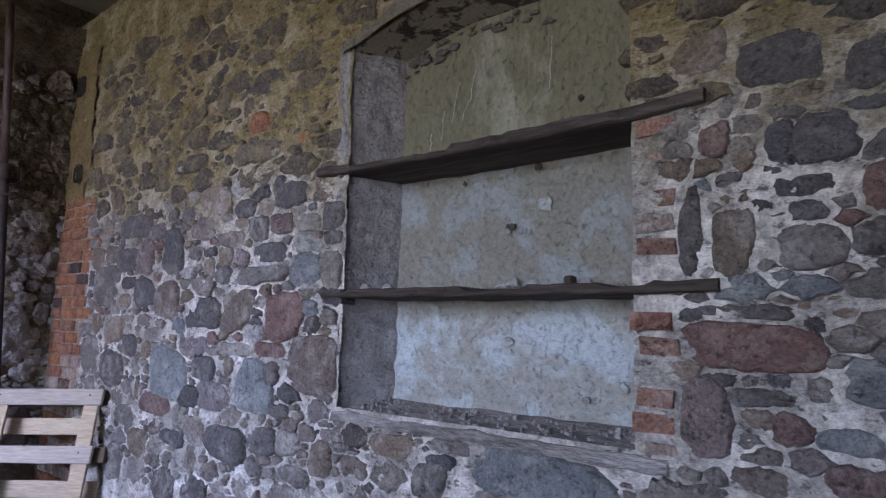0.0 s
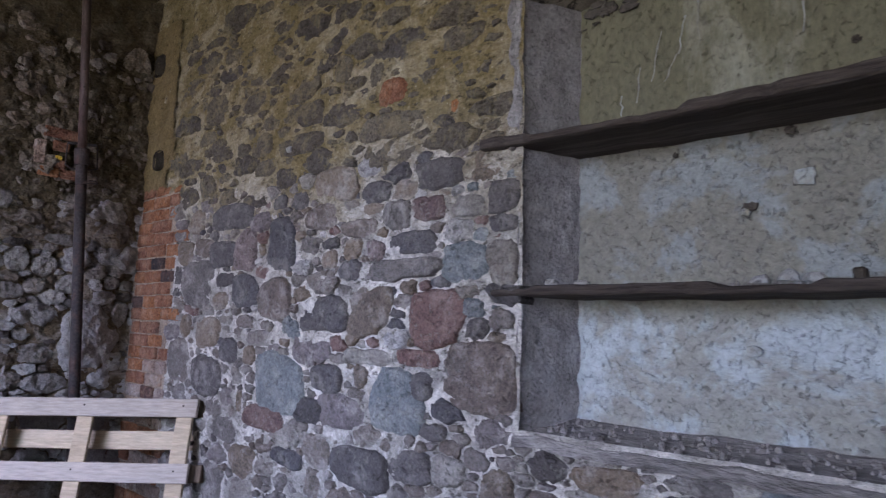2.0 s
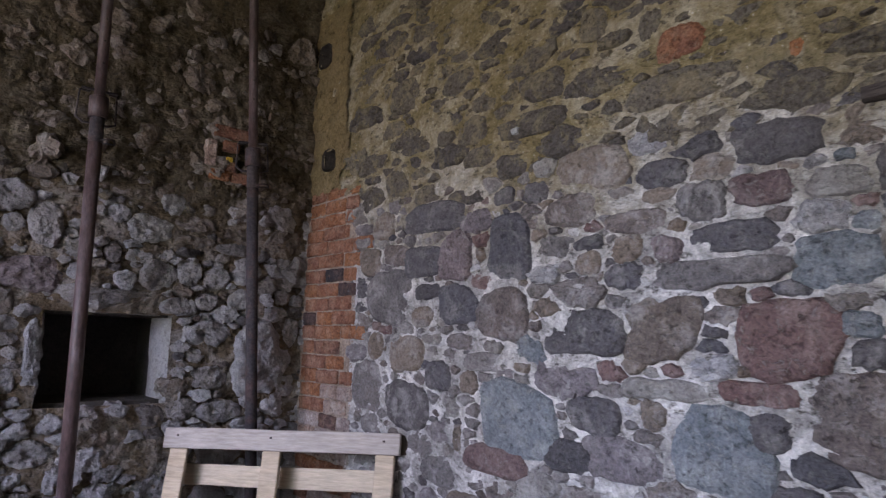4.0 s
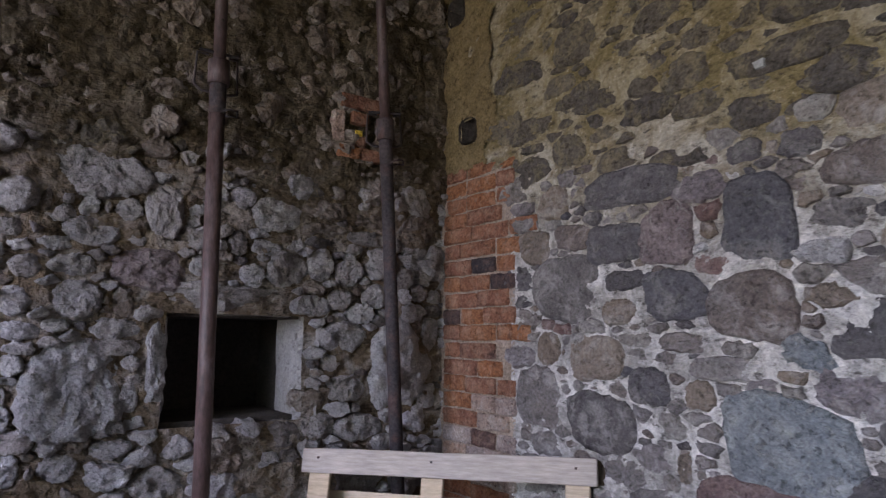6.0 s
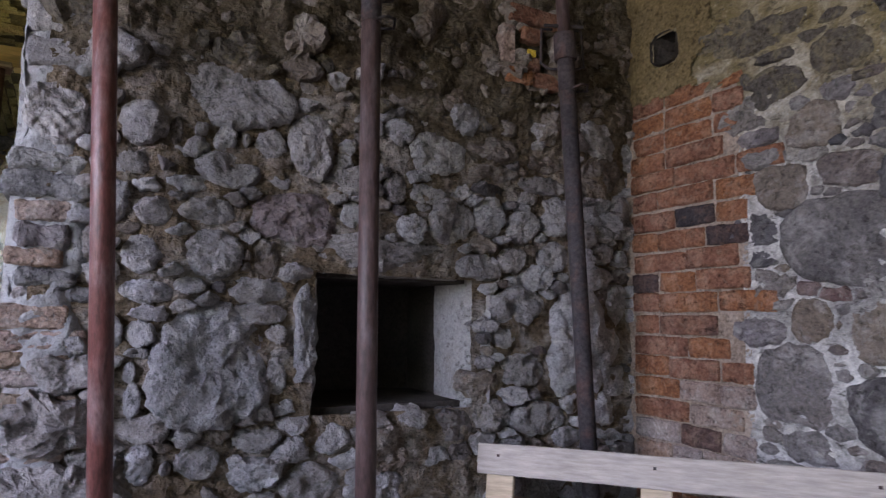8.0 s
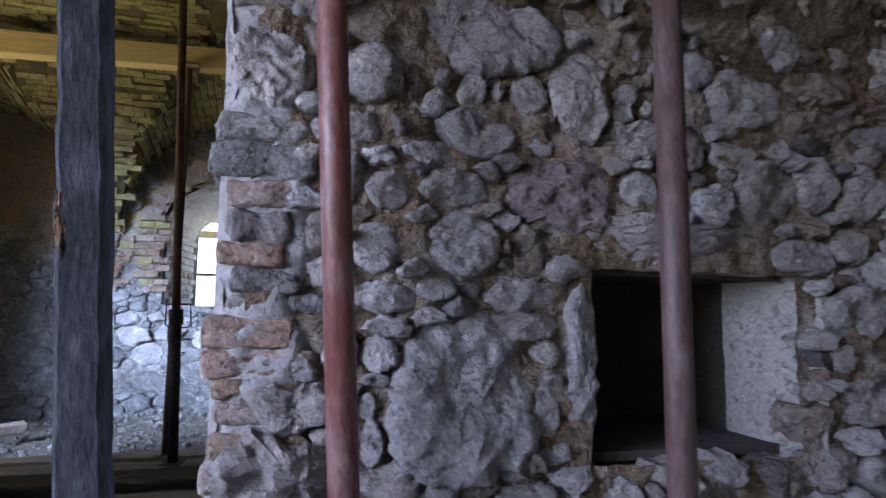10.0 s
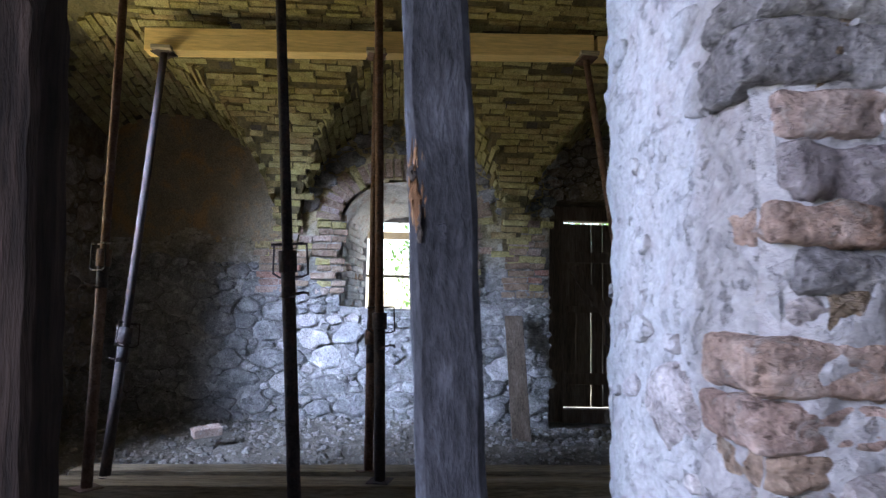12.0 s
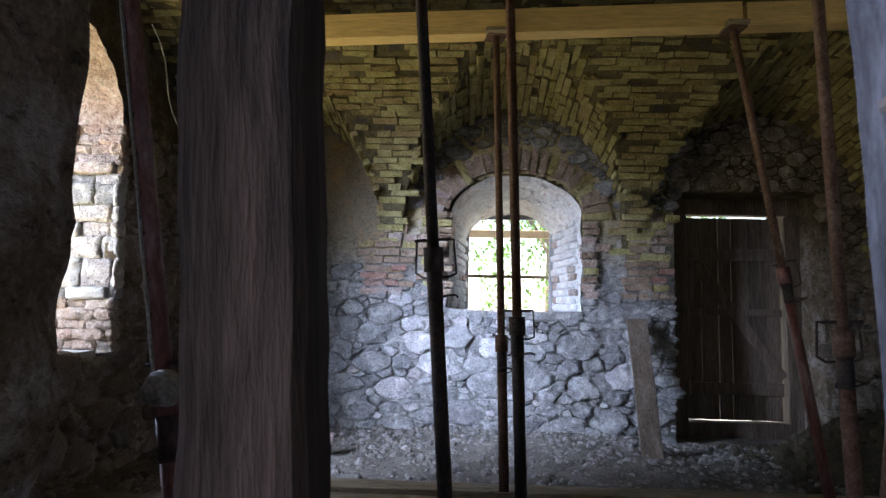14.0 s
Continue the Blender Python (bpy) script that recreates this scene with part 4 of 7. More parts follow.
# plastered jamb of the hole, front edge worn round; shade painted into the dark lining
sheet("jamb_plaster", 0, 1, HZ0 - 0.02, HZ1 + 0.02, 0.012, lambda k, z: (
    BX + 0.012 - 0.225 * k + 0.006 * fbm(Vector((k, 2, z * 6)), 3),
    HY1 - 0.012 + 0.085 * max(0.0, 1 - k / 0.45) ** 2 + 0.012 * fbm(Vector((k * 1.5, 9, z * 5)), 3) + 0.05 * max(0.0, (z - 1.43) / 0.06) * max(0.0, 0.5 - k), z), M["jamb"], wall_b, "pale rounded plaster jamb")
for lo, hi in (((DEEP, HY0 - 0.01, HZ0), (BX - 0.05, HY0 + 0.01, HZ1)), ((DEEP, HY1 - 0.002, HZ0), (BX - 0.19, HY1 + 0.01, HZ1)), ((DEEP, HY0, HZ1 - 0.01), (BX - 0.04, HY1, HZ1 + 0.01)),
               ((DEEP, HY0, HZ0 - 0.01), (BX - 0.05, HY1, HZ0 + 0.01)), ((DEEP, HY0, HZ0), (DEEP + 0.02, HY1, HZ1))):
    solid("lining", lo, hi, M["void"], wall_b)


def place_b(u, v, w):
    return (BX + w, u, v)


RUBBLE_A = [(0.155, 1.953, 0.364, 0.159, 0.5, "rough"), (-0.235, 1.842, 0.133, 0.148, 0.5, "dusty"), (-0.049, 1.848, 0.119, 0.12, 0.5, "rough"), (-0.068, 1.957, 0.09, 0.054, 0.5, "brown"), (-0.062, 1.739, 0.084, 0.054, 0.6, "rough"), (0.17, 1.75, 0.181, 0.087, 0.5, "rough"), (0.15, 1.83, 0.062, 0.088, 0.4, "pale"), (0.273, 1.837, 0.092, 0.077, 0.5, "rough"), (0.392, 1.848, 0.132, 0.192, 0.5, "rough"), (0.076, 1.704, 0.131, 0.048, 0.5, "pale"), (-0.006, 1.623, 0.097, 0.076, 0.5, "rough"), (0.12, 1.632, 0.133, 0.079, 0.5, "rough"), (-0.028, 1.514, 0.1, 0.092, 0.4, "rough")]
RUBBLE_B = [(0.136, 1.521, 0.145, 0.132, 0.4, "rough"), (0.353, 1.632, 0.243, 0.154, 0.1, "purple"), (0.279, 1.518, 0.065, 0.106, 0.4, "brown"), (0.263, 1.425, 0.153, 0.067, 0.5, "rough"), (0.258, 1.364, 0.165, 0.054, 0.5, "rough"), (-0.018, 1.417, 0.123, 0.057, 0.6, "pale"), (0.081, 1.436, 0.076, 0.047, 0.5, "pale"), (0.149, 1.228, 0.31, 0.296, 0.4, "pale"), (0.395, 1.276, 0.067, 0.359, 0.9, "pale"), (-0.023, 1.312, 0.072, 0.062, 0.4, "pale"), (-0.041, 1.215, 0.027, 0.055, 0.4, "pale"), (-0.033, 1.149, 0.038, 0.077, 0.4, "pale"), (0.314, 1.192, 0.058, 0.108, 0.4, "rough")]
RUBBLE_C = [(0.271, 1.037, 0.125, 0.064, 0.4, "rough"), (0.47, 1.02, 0.117, 0.073, 0.4, "rough"), (0.623, 1.541, 0.611, 0.107, 0.9, "rough"), (0.808, 1.881, 0.184, 0.138, 0.4, "rough"), (0.657, 1.931, 0.087, 0.085, 0.4, "rough"), (0.734, 1.988, 0.082, 0.051, 0.4, "rough"), (0.521, 1.973, 0.064, 0.062, 0.4, "rough"), (0.662, 2.053, 0.111, 0.072, 0.5, "brown"), (0.522, 1.65, 0.08, 0.093, 0.4, "pale"), (0.856, 1.666, 0.168, 0.143, 0.4, "rough"), (0.712, 1.635, 0.087, 0.097, 0.4, "rough"), (0.998, 1.697, 0.116, 0.133, 0.4, "rough"), (1.13, 1.676, 0.113, 0.106, 0.4, "rough")]
RUBBLE_D = [(1.263, 1.72, 0.169, 0.133, 0.4, "rough"), (1.01, 1.934, 0.218, 0.084, 0.5, "brown"), (0.986, 1.841, 0.242, 0.067, 0.6, "brown"), (1.236, 1.905, 0.238, 0.055, 0.6, "brown"), (1.015, 1.788, 0.199, 0.045, 0.6, "grey"), (1.223, 1.829, 0.216, 0.063, 0.6, "grey"), (0.969, 1.528, 0.166, 0.087, 0.5, "rough"), (1.094, 1.562, 0.101, 0.089, 0.4, "rough"), (1.262, 1.577, 0.138, 0.107, 0.7, "rough"), (1.106, 1.402, 0.249, 0.12, 0.5, "rough"), (1.055, 1.305, 0.089, 0.069, 0.4, "rough"), (1.374, 1.287, 0.279, 0.356, 0.3, "pale"), (1.136, 1.198, 0.22, 0.115, 0.4, "rough")]
RUBBLE_E = [(1.195, 1.038, 0.205, 0.114, 0.4, "rough"), (0.863, 1.031, 0.147, 0.106, 0.4, "grey"), (1.015, 1.055, 0.156, 0.096, 0.5, "rough"), (1.538, 1.147, 0.107, 0.108, 0.4, "rough"), (1.305, 0.965, 0.136, 0.072, 0.4, "rough"), (1.553, 1.421, 0.087, 0.159, 0.4, "rough"), (0.657, 1.756, 0.07, 0.083, 0.4, "rough"), (0.55, 1.839, 0.022, 0.034, 0.4, "pale"), (0.393, 2.012, 0.099, 0.041, 0.6, "brown"), (1.488, 1.603, 0.086, 0.08, 0.4, "grey"), (1.57, 1.526, 0.088, 0.048, 0.4, "grey"), (0.223, 1.455, 0.05, 0.018, 0.4, "pale"), (0.315, 1.312, 0.052, 0.049, 0.4, "rough")]
RUBBLE_F = [(0.029, 1.837, 0.035, 0.079, 0.4, "brown")]
LOW_B = [(1.5, 1.28, 0.1, 0.16, 0.3, "rough"), (1.48, 1.05, 0.14, 0.12, 0.4, "pale"), (0.419, 0.901, 0.165, 0.111, 0.4, "rough"), (0.653, 0.864, 0.156, 0.088, 0.4, "rough"), (0.128, 0.993, 0.105, 0.09, 0.4, "rough"), (-0.007, 0.995, 0.065, 0.099, 0.4, "pale")]
INNER_CORNER = [(-0.115, 1.729, 0.09, 0.048, 0.5, "pale"), (-0.103, 1.639, 0.076, 0.107, 0.5, "pale"), (-0.144, 1.535, 0.047, 0.084, 0.4, "rough"), (-0.122, 1.462, 0.074, 0.064, 0.4, "rough"), (-0.093, 1.307, 0.059, 0.098, 0.4, "pale")]
KNOWN_B = RUBBLE_A + RUBBLE_B + RUBBLE_C + RUBBLE_D + RUBBLE_E + RUBBLE_F + LOW_B + INNER_CORNER


def size_b(u, v):
    return 0.95 if v < 1.95 else 0.85


def free_b(u, v):
    return not (HY0 - 0.03 < u < HY1 + 0.03 and HZ0 - 0.03 < v < HZ1 + 0.03) and not (HY1 - 0.02 < u < HY1 + 0.045 and HZ0 - 0.02 < v < HZ1 + 0.02) and u > -0.17 and not (1.0 < u < 1.28 and 2.16 < v < 2.42)


# plastered end of the rubble wall, and its pier beyond the opening
def back_round(x, z):
    """The far edge of the end is worn round, less so high up."""
    worn = min(0.1, max(0.02, 0.08 - 0.035 * (z - 1.35))) + 0.03 * fbm(Vector((9, 0, z * 8)), 4)
    return max(0.0, 1 - (x - BACK) / 0.16) ** 2 * max(-0.01, worn)


def end_face(x, z):
    p = Vector((x, 0.3, z))
    d = 0.012 * fbm(p * 3.0, 3) + 0.009 * fbm(p * 12.0, 4) + 0.003 * noise.noise(p * 60)
    edge = max(0.0, 1 - (BX - x) / 0.06) ** 2 * 0.014 + back_round(x, z)
    return (x, PIER0 + edge - d, z)


pier_face = sheet("whitewashed_end", BACK - 0.005, BX + 0.0, FLOOR - 0.05, 3.4, 0.011, end_face, M["whitewash"], wall_b, "whitewashed flaking plaster on the end of the wall", False)


solid("corner_core", (BX - 0.2, PIER0 + 0.03, FLOOR), (BX - 0.04, PIER0 + 0.2, 3.5), M["whitewash"], wall_b)
sheet("corner_mortar", PIER0 - 0.003, PIER0 + 0.19, FLOOR - 0.05, 3.4, 0.009, lambda y, z: (BX + 0.01 - 0.07 * max(0.0, (y - PIER0 - 0.12 + 0.05 * noise.noise(Vector((2, 0, z * 11)))) / 0.07) ** 2 - 0.02 * max(0.0, 1 - (y - PIER0) / 0.03) + 0.014 * fbm(Vector((1, y, z)) * 12, 4) + 0.003 * fbm(Vector((5, y, z)) * 40, 2), y, z), M["whitewash"], wall_b, "pale rough mortar")
wall_b2 = thing("wall_west_pier", "dark rubble stone pier beside the opening", "wall", kind="structure")
solid("core", (BACK + 0.06, -4.3, FLOOR), (BX - 0.06, PIER1 - 0.12, 3.6), M["mortar_b"], wall_b2)


def pier_end(x, z):
    p = Vector((x, 8.3, z))
    d = 0.016 * fbm(p * 3.0, 3) + 0.01 * fbm(p * 12.0, 3)
    rag = max(0.0, 1 - (x - BACK) / 0.12) ** 2 * (0.002 + 0.03 * abs(fbm(Vector((3, 0, z * 2.6)), 3)) + 0.045 * min(1.0, max(0.0, (1.25 - z) / 0.2)))
    return (x, PIER1 + d - rag, z)


sheet("rough_end", BACK, BX, FLOOR - 0.05, 3.4, 0.02, pier_end, M["mortar_b"], wall_b2)
sheet("rough_face", -4.3, PIER1, FLOOR - 0.05, 3.4, 0.05, lambda y, z: (BX + 0.03 * fbm(Vector((2, y, z)) * 4, 3), y, z), M["mortar_b"], wall_b2)
sheet("rough_back", -3.4, PIER1 - 0.1, FLOOR - 0.05, 3.4, 0.05, lambda y, z: (BACK + 0.03 * fbm(Vector((4, y, z)) * 4, 3), y, z), M["mortar_b"], wall_b2)
solid("wall_above_opening", (BACK, PIER1 - 0.12, 3.5), (BX, PIER0 + 0.05, 3.6), M["mortar_b"], None, "rubble masonry over the wide opening", "wall")

# the rest of the near room, never in view
solid("wall_east", (2.0, -4.3, FLOOR), (2.4, 2.2, 3.6), M["plain"], None, "plain rendered wall behind the camera", "wall")
for lo, hi in (((-4.82, -3.6, FLOOR), (-4.3, -3.2, 3.6)), ((0.4, -3.6, FLOOR), (2.4, -3.2, 3.6)), ((-4.3, -3.6, FLOOR), (0.4, -3.2, 1.0)), ((-4.3, -3.6, 2.9), (0.4, -3.2, 3.6))):
    solid("wall_south", lo, hi, M["plain"], None, "plain rendered wall round a wide opening", "wall")
solid("ceiling", (-5.45, -4.6, 3.6), (2.4, 2.2, 3.8), M["plain"], None, "plain ceiling of the near room", "ceiling")

# ---- the floor of both rooms ----
def floor_z(x, y):
    heap = 0.0
    if x < -7.6:
        heap = 0.09 * min(1.0, max(0.0, (-8.6 - x) / 1.3)) ** 1.2 * (1 - max(0.0, min(1.0, (y - 0.2) / 0.5)))
    p = Vector((x, y, 0))
    return FLOOR + heap + 0.02 * fbm(p * 1.5, 3) + 0.012 * fbm(p * 9.0, 3)


floor_ob = thing("floor", "dusty earth floor strewn with rubble", "floor", kind="structure")
sheet("earth", -10.5, -5.0, -3.4, 2.7, 0.045, lambda x, y: (x, y, floor_z(x, y)), M["earth"], floor_ob)
solid("slab", (-5.1, -4.3, 0.1), (2.1, 1.9, 0.3), M["earth"], floor_ob)

# ---- the vaulted room ----
SOUTH, NORTH = -3.3, 2.6
VXC, VA, VZ, VR = -7.68, 2.25, 1.6, 1.9              # main barrel: axis, half span, springing, rise
LUNETTES = (-2.7, -0.65, 1.36)                       # centres of the side vaults
LA, LZ, LR, LK = 0.92, 2.1, 0.97, 0.22               # their half width, springing, rise, slope


def main_z(x):
    return VZ + VR * (math.sqrt(max(0.0, 1 - ((x - VXC) / VA) ** 2)) if x < VXC else 1.0)


def lun_z(x, y):
    best = -9.0
    for c in LUNETTES:
        k = 1 - ((y - c) / LA) ** 2
        if k > 0:
            best = max(best, LZ + LK * (x - FX) + LR * math.sqrt(k))
    return best


def vault_point(th, y):
    x = VXC - VA * math.cos(th)
    z = max(main_z(x), lun_z(x, y) if x < -8.0 else -9)
    return (x, y, z - 0.01 + 0.007 * fbm(Vector((x, y, z)) * 9, 2))


SLOTS = ((0.687, -1.66), (0.873, 0.19), (0.779, 0.4), (1.033, -1.56), (0.994, -2.02), (0.717, -1.88), (1.175, -1.87), (1.045, 0.57))   # empty beam holes: angle, y


def vault_mesh():
    """The brick vault with its side vaults, all in one mesh: bed of mortar and every brick."""
    rng = random.Random(5)
    verts, faces, mats = [], [], []
    nt_, ny = 70, 190
    for i in range(nt_ + 1):
        for j in range(ny + 1):
            verts.append(vault_point(math.pi * i / nt_, SOUTH + (NORTH - SOUTH) * j / ny))
    for i in range(nt_):
        for j in range(ny):
            a = i * (ny + 1) + j
            faces.append((a, a + ny + 1, a + ny + 2, a + 1))
            mats.append(0)

    def brick(p, along, out, size):
        side = along.cross(out)
        rot = Matrix((along, side, out)).transposed()
        tilt = Euler((rng.uniform(-0.05, 0.05), rng.uniform(-0.05, 0.05), rng.uniform(-0.03, 0.03))).to_matrix()
        vs, fs = box_geo(p + out * rng.uniform(-0.014, 0.012), size, 0.007, rot @ tilt, rng)
        b = len(verts)
        verts.extend(vs)
        faces.extend([tuple(k + b for k in f) for f in fs])
        mats.extend([1] * 6)

    # empty holes where courses are missing: dark quads over the mortar paint their shade
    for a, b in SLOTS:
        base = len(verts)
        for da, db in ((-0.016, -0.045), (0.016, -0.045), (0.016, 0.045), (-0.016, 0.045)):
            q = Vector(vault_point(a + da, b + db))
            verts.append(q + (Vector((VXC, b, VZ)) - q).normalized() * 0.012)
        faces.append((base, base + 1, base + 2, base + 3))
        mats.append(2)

    # barrel: courses run along the room
    th, row = 0.03, 0
    while th < math.pi * 0.6:
        x = VXC - VA * math.cos(th)
        z = main_z(x)
        tan = Vector((VA * math.sin(th), 0, VR * max(0.0, math.cos(th))))
        out = Vector((tan.z, 0, -tan.x)).normalized()
        y = SOUTH + (0.13 if row % 2 else 0.0)
        while y < NORTH:
            ln = rng.choice((0.24, 0.22, 0.2, 0.12))
            if lun_z(x, y + ln / 2) < z - 0.02 or x > -8.0:
                if rng.random() > 0.06 and not any(abs(th - a) < 0.02 and abs(y + ln / 2 - b) < 0.09 for a, b in SLOTS):
                    brick(Vector((x, y + ln / 2, z)), Vector((0, 1, 0)), out, (ln - 0.012, 0.048, 0.05))
            y += ln
        th += 0.059 / tan.length
        row += 1
    # side vaults: courses run up towards the barrel
    for c in LUNETTES:
        ph, row = 0.04, 0
        while ph < math.pi - 0.04:
            y = c - LA * math.cos(ph)
            dz = LR * math.cos(ph)
            dy = LA * math.sin(ph)
            x = FX + (0.1 if row % 2 else 0.0)
            while x < -8.2:
                ln = rng.choice((0.25, 0.25, 0.13))
                xm = x + ln / 2
                z = LZ + LK * (xm - FX) + LR * math.sin(ph)
                if z > main_z(xm) + 0.005 and SOUTH < y < NORTH and rng.random() > 0.03:
                    along = Vector((1, 0, LK)).normalized()
                    out = Vector((0, dz, -dy)).normalized()
                    out = (out - along * out.dot(along)).normalized()
                    brick(Vector((xm, y, z)), along, out, (ln - 0.012, 0.048, 0.05))
                x += ln
            ph += 0.059 / math.hypot(dy, dz)
            row += 1
    me = to_mesh("ceiling_vault", verts, faces)
    me.materials.append(M["mortar_vault"])
    me.materials.append(M["brick_vault"])
    me.materials.append(M["void"])
    me.polygons.foreach_set("material_index", mats)
    return me


thing("ceiling_vault", "yellowed brick barrel vault with side vaults over the openings", "ceiling", None, vault_mesh(), "structure")
solid("ceiling_over_vault", (-11.2, SOUTH - 1.0, 3.9), (BACK, NORTH + 0.4, 4.1), M["plain"], None, "floor slab over the vault", "ceiling")

# far wall: window embrasure and door recess
WY0, WY1, WZ0, WZS, WRISE = -1.19, -0.07, 1.36, 2.16, 0.37        # embrasure at the wall's face
OY0, OY1, OZ0, OZ1, OX = -1.03, -0.21, 1.37, 2.29, -10.9          # the bare window opening
DY0, DY1, DZ0, DZ1 = 0.72, 1.95, 0.3, 2.42                        # door recess


def emb_top(y):
    return WZS + WRISE * math.sqrt(max(0.0, 1 - ((y - (WY0 + WY1) / 2) / ((WY1 - WY0) / 2)) ** 2))


def in_window(y, z, m=0.0):
    return WY0 - m < y < WY1 + m and WZ0 - m < z < emb_top(min(max(y, WY0 + 0.01), WY1 - 0.01)) + m


def in_door(y, z, m=0.0):
    return DY0 - m < y < DY1 + m and z < DZ1 + m


def sheet_far(y, z):
    if in_window(y, z) or in_door(y, z):
        return None
    p = Vector((1.3, y, z))
    return (FX - 0.001 + 0.014 * fbm(p * 2.0, 3) + 0.01 * fbm(p * 12.0, 3), y, z)


far_wall = thing("wall_far", "grey field stone wall with brick piers under the vault", "wall", kind="structure")
sheet("mortar", SOUTH, 0.75, FLOOR - 0.05, 3.3, 0.028, sheet_far, M["mortar_far"], far_wall)
# darker mortar from the door on, its weak light put into the colour
sheet("mortar", 0.75, NORTH, FLOOR - 0.05, 3.3, 0.028, sheet_far, M["mortar_b"], far_wall)
T = -10.95
for lo, hi in (((T, SOUTH, 0), (FX - 0.06, WY0 - 0.1, 3.8)), ((T, WY1 + 0.1, 0), (FX - 0.06, DY0, 3.8)), ((T, DY1, 0), (FX - 0.06, NORTH, 3.8)),
               ((T, WY0 - 0.1, 0), (FX - 0.06, WY1 + 0.1, WZ0 - 0.06)), ((T, WY0 - 0.1, 2.62), (FX - 0.06, WY1 + 0.1, 3.8)), ((T, DY0, DZ1), (FX - 0.06, DY1, 3.8))):
    # the cores round the door take the darker mortar as painted shade
    solid("core", lo, hi, M["mortar_b"] if hi[1] > 0.8 else M["mortar_far"], far_wall)


def embrasure():
    """The splayed lining between the arched edge and the square opening."""
    n, depth, verts, faces = 44, 26, [], []
    cy, hw = (WY0 + WY1) / 2, (WY1 - WY0) / 2

    def outer(s):
        # s from 0 (left foot) over the arch to 1 (right foot)
        up = (WZS - WZ0)
        arch = 1.35 * (hw + WRISE)
        L = 2 * up + arch
        d = s * L
        if d < up:
            return Vector((FX, WY0, WZ0 + d))
        if d > up + arch:
            return Vector((FX, WY1, WZ0 + L - d))
        a = math.pi * (d - up) / arch
        return Vector((FX, cy - hw * math.cos(a), WZS + WRISE * math.sin(a)))

    def inner(s):
        hw2, top = (OY1 - OY0) / 2 + 0.03, OZ1 + 0.04
        o = outer(s)
        k = (o.y - cy) / hw
        return Vector((OX + 0.06, cy + 0.01 + k * hw2, WZ0 + (o.z - WZ0) * (top - WZ0) / (WZS + WRISE - WZ0)))

    for i in range(2 * n + 1):
        s = i / (2 * n)
        for j in range(depth + 1):
            p = outer(s).lerp(inner(s), j / depth)
            v = noise.noise_vector(p * 6) * 0.026 + noise.noise_vector(p * 17) * 0.014
            verts.append(p + (v if j else v * 0.6))
    for i in range(2 * n):
        for j in range(depth):
            a = i * (depth + 1) + j
            faces.append((a, a + 1, a + depth + 2, a + depth + 1))
    return to_mesh("embrasure", verts, faces)


window = thing("window_1", "unglazed square window in a whitewashed arched embrasure", "window", kind="structure")
part("embrasure", embrasure(), M["embrasure"], window, "pale flaking whitewash")
part("window_sill", bevel_box(((FX + OX) / 2, -0.63, WZ0 - 0.03), (1.06, 1.16, 0.08), 0.02, 0.01, cuts=6, wobble=0.02), M["rubble"], window, "dusty stone sill")
for c, sz in (((OX, OY0 - 0.2, 1.9), (0.12, 0.4, 1.3)), ((OX, OY1 + 0.2, 1.9), (0.12, 0.4, 1.3)), ((OX, -0.62, OZ1 + 0.2), (0.12, 1.6, 0.4)), ((OX, -0.62, OZ0 - 0.2), (0.12, 1.6, 0.4))):
    part("outer_wall_piece", bevel_box(c, sz, 0.012), M["whitewash"], window)
for c, sz in (((OX + 0.03, OY0 - 0.01, 1.82), (0.05, 0.04, 0.95)), ((OX + 0.03, OY1 + 0.01, 1.82), (0.05, 0.04, 0.95)), ((OX + 0.03, -0.62, OZ1 + 0.01), (0.05, 0.86, 0.04))):
    part("window_frame", bevel_box(c, sz, 0.006), M["whitewash"], window, "worn whitewashed frame post")


def place_far(u, v, w):
    return (FX + w, u, v)


def free_far(u, v):
    if in_window(u, v, 0.05) or in_door(u, v, 0.04):
        return False
    cy = (WY0 + WY1) / 2
    ring = ((u - cy) / 0.86) ** 2 + ((v - WZS) / 0.66) ** 2
    if v > WZS - 0.1 and ring < 1:
        return False
    if v > 1.55 and v < 2.25 and (-1.95 < u < WY0 or WY1 < u < 0.7):
        return False
    if v > 1.75 and u < -1.75:
        return False
    return True


# south wall of the vaulted room with its tall window
SX0, SX1, SZ0, SZ1 = -8.52, -7.12, 1.08, 3.08
south = thing("wall_vault_south", "dark rubble stone wall with a tall ragged window", "wall", kind="structure")


def side_top(x):
    return SZ1 - 0.62 + 0.62 * math.sqrt(max(0.0, 1 - ((x - (SX0 + SX1) / 2) / 0.7) ** 2))


def in_side(x, z):
    top = side_top(x)
    return SX0 < x < SX1 and SZ0 < z < top


def sheet_south(x, z):
    if in_side(x, z):
        return None
    p = Vector((x, 4.4, z))
    return (x, SOUTH + 0.03 * fbm(p * 2.5, 3) + 0.015 * fbm(p * 11, 3), z)


sheet("mortar", -9.95, BACK, FLOOR - 0.05, 3.6, 0.035, sheet_south, M["mortar_b"], south)
for lo, hi in (((-11, SOUTH - 0.9, 0), (SX0 - 0.03, SOUTH - 0.06, 3.9)), ((SX1 + 0.03, SOUTH - 0.9, 0), (BACK, SOUTH - 0.06, 3.9)),
               ((SX0 - 0.03, SOUTH - 0.9, 0), (SX1 + 0.03, SOUTH - 0.06, SZ0)), ((SX0 - 0.03, SOUTH - 0.9, SZ1 + 0.04), (SX1 + 0.03, SOUTH - 0.06, 3.9))):
    solid("core", lo, hi, M["whitewash"], south)


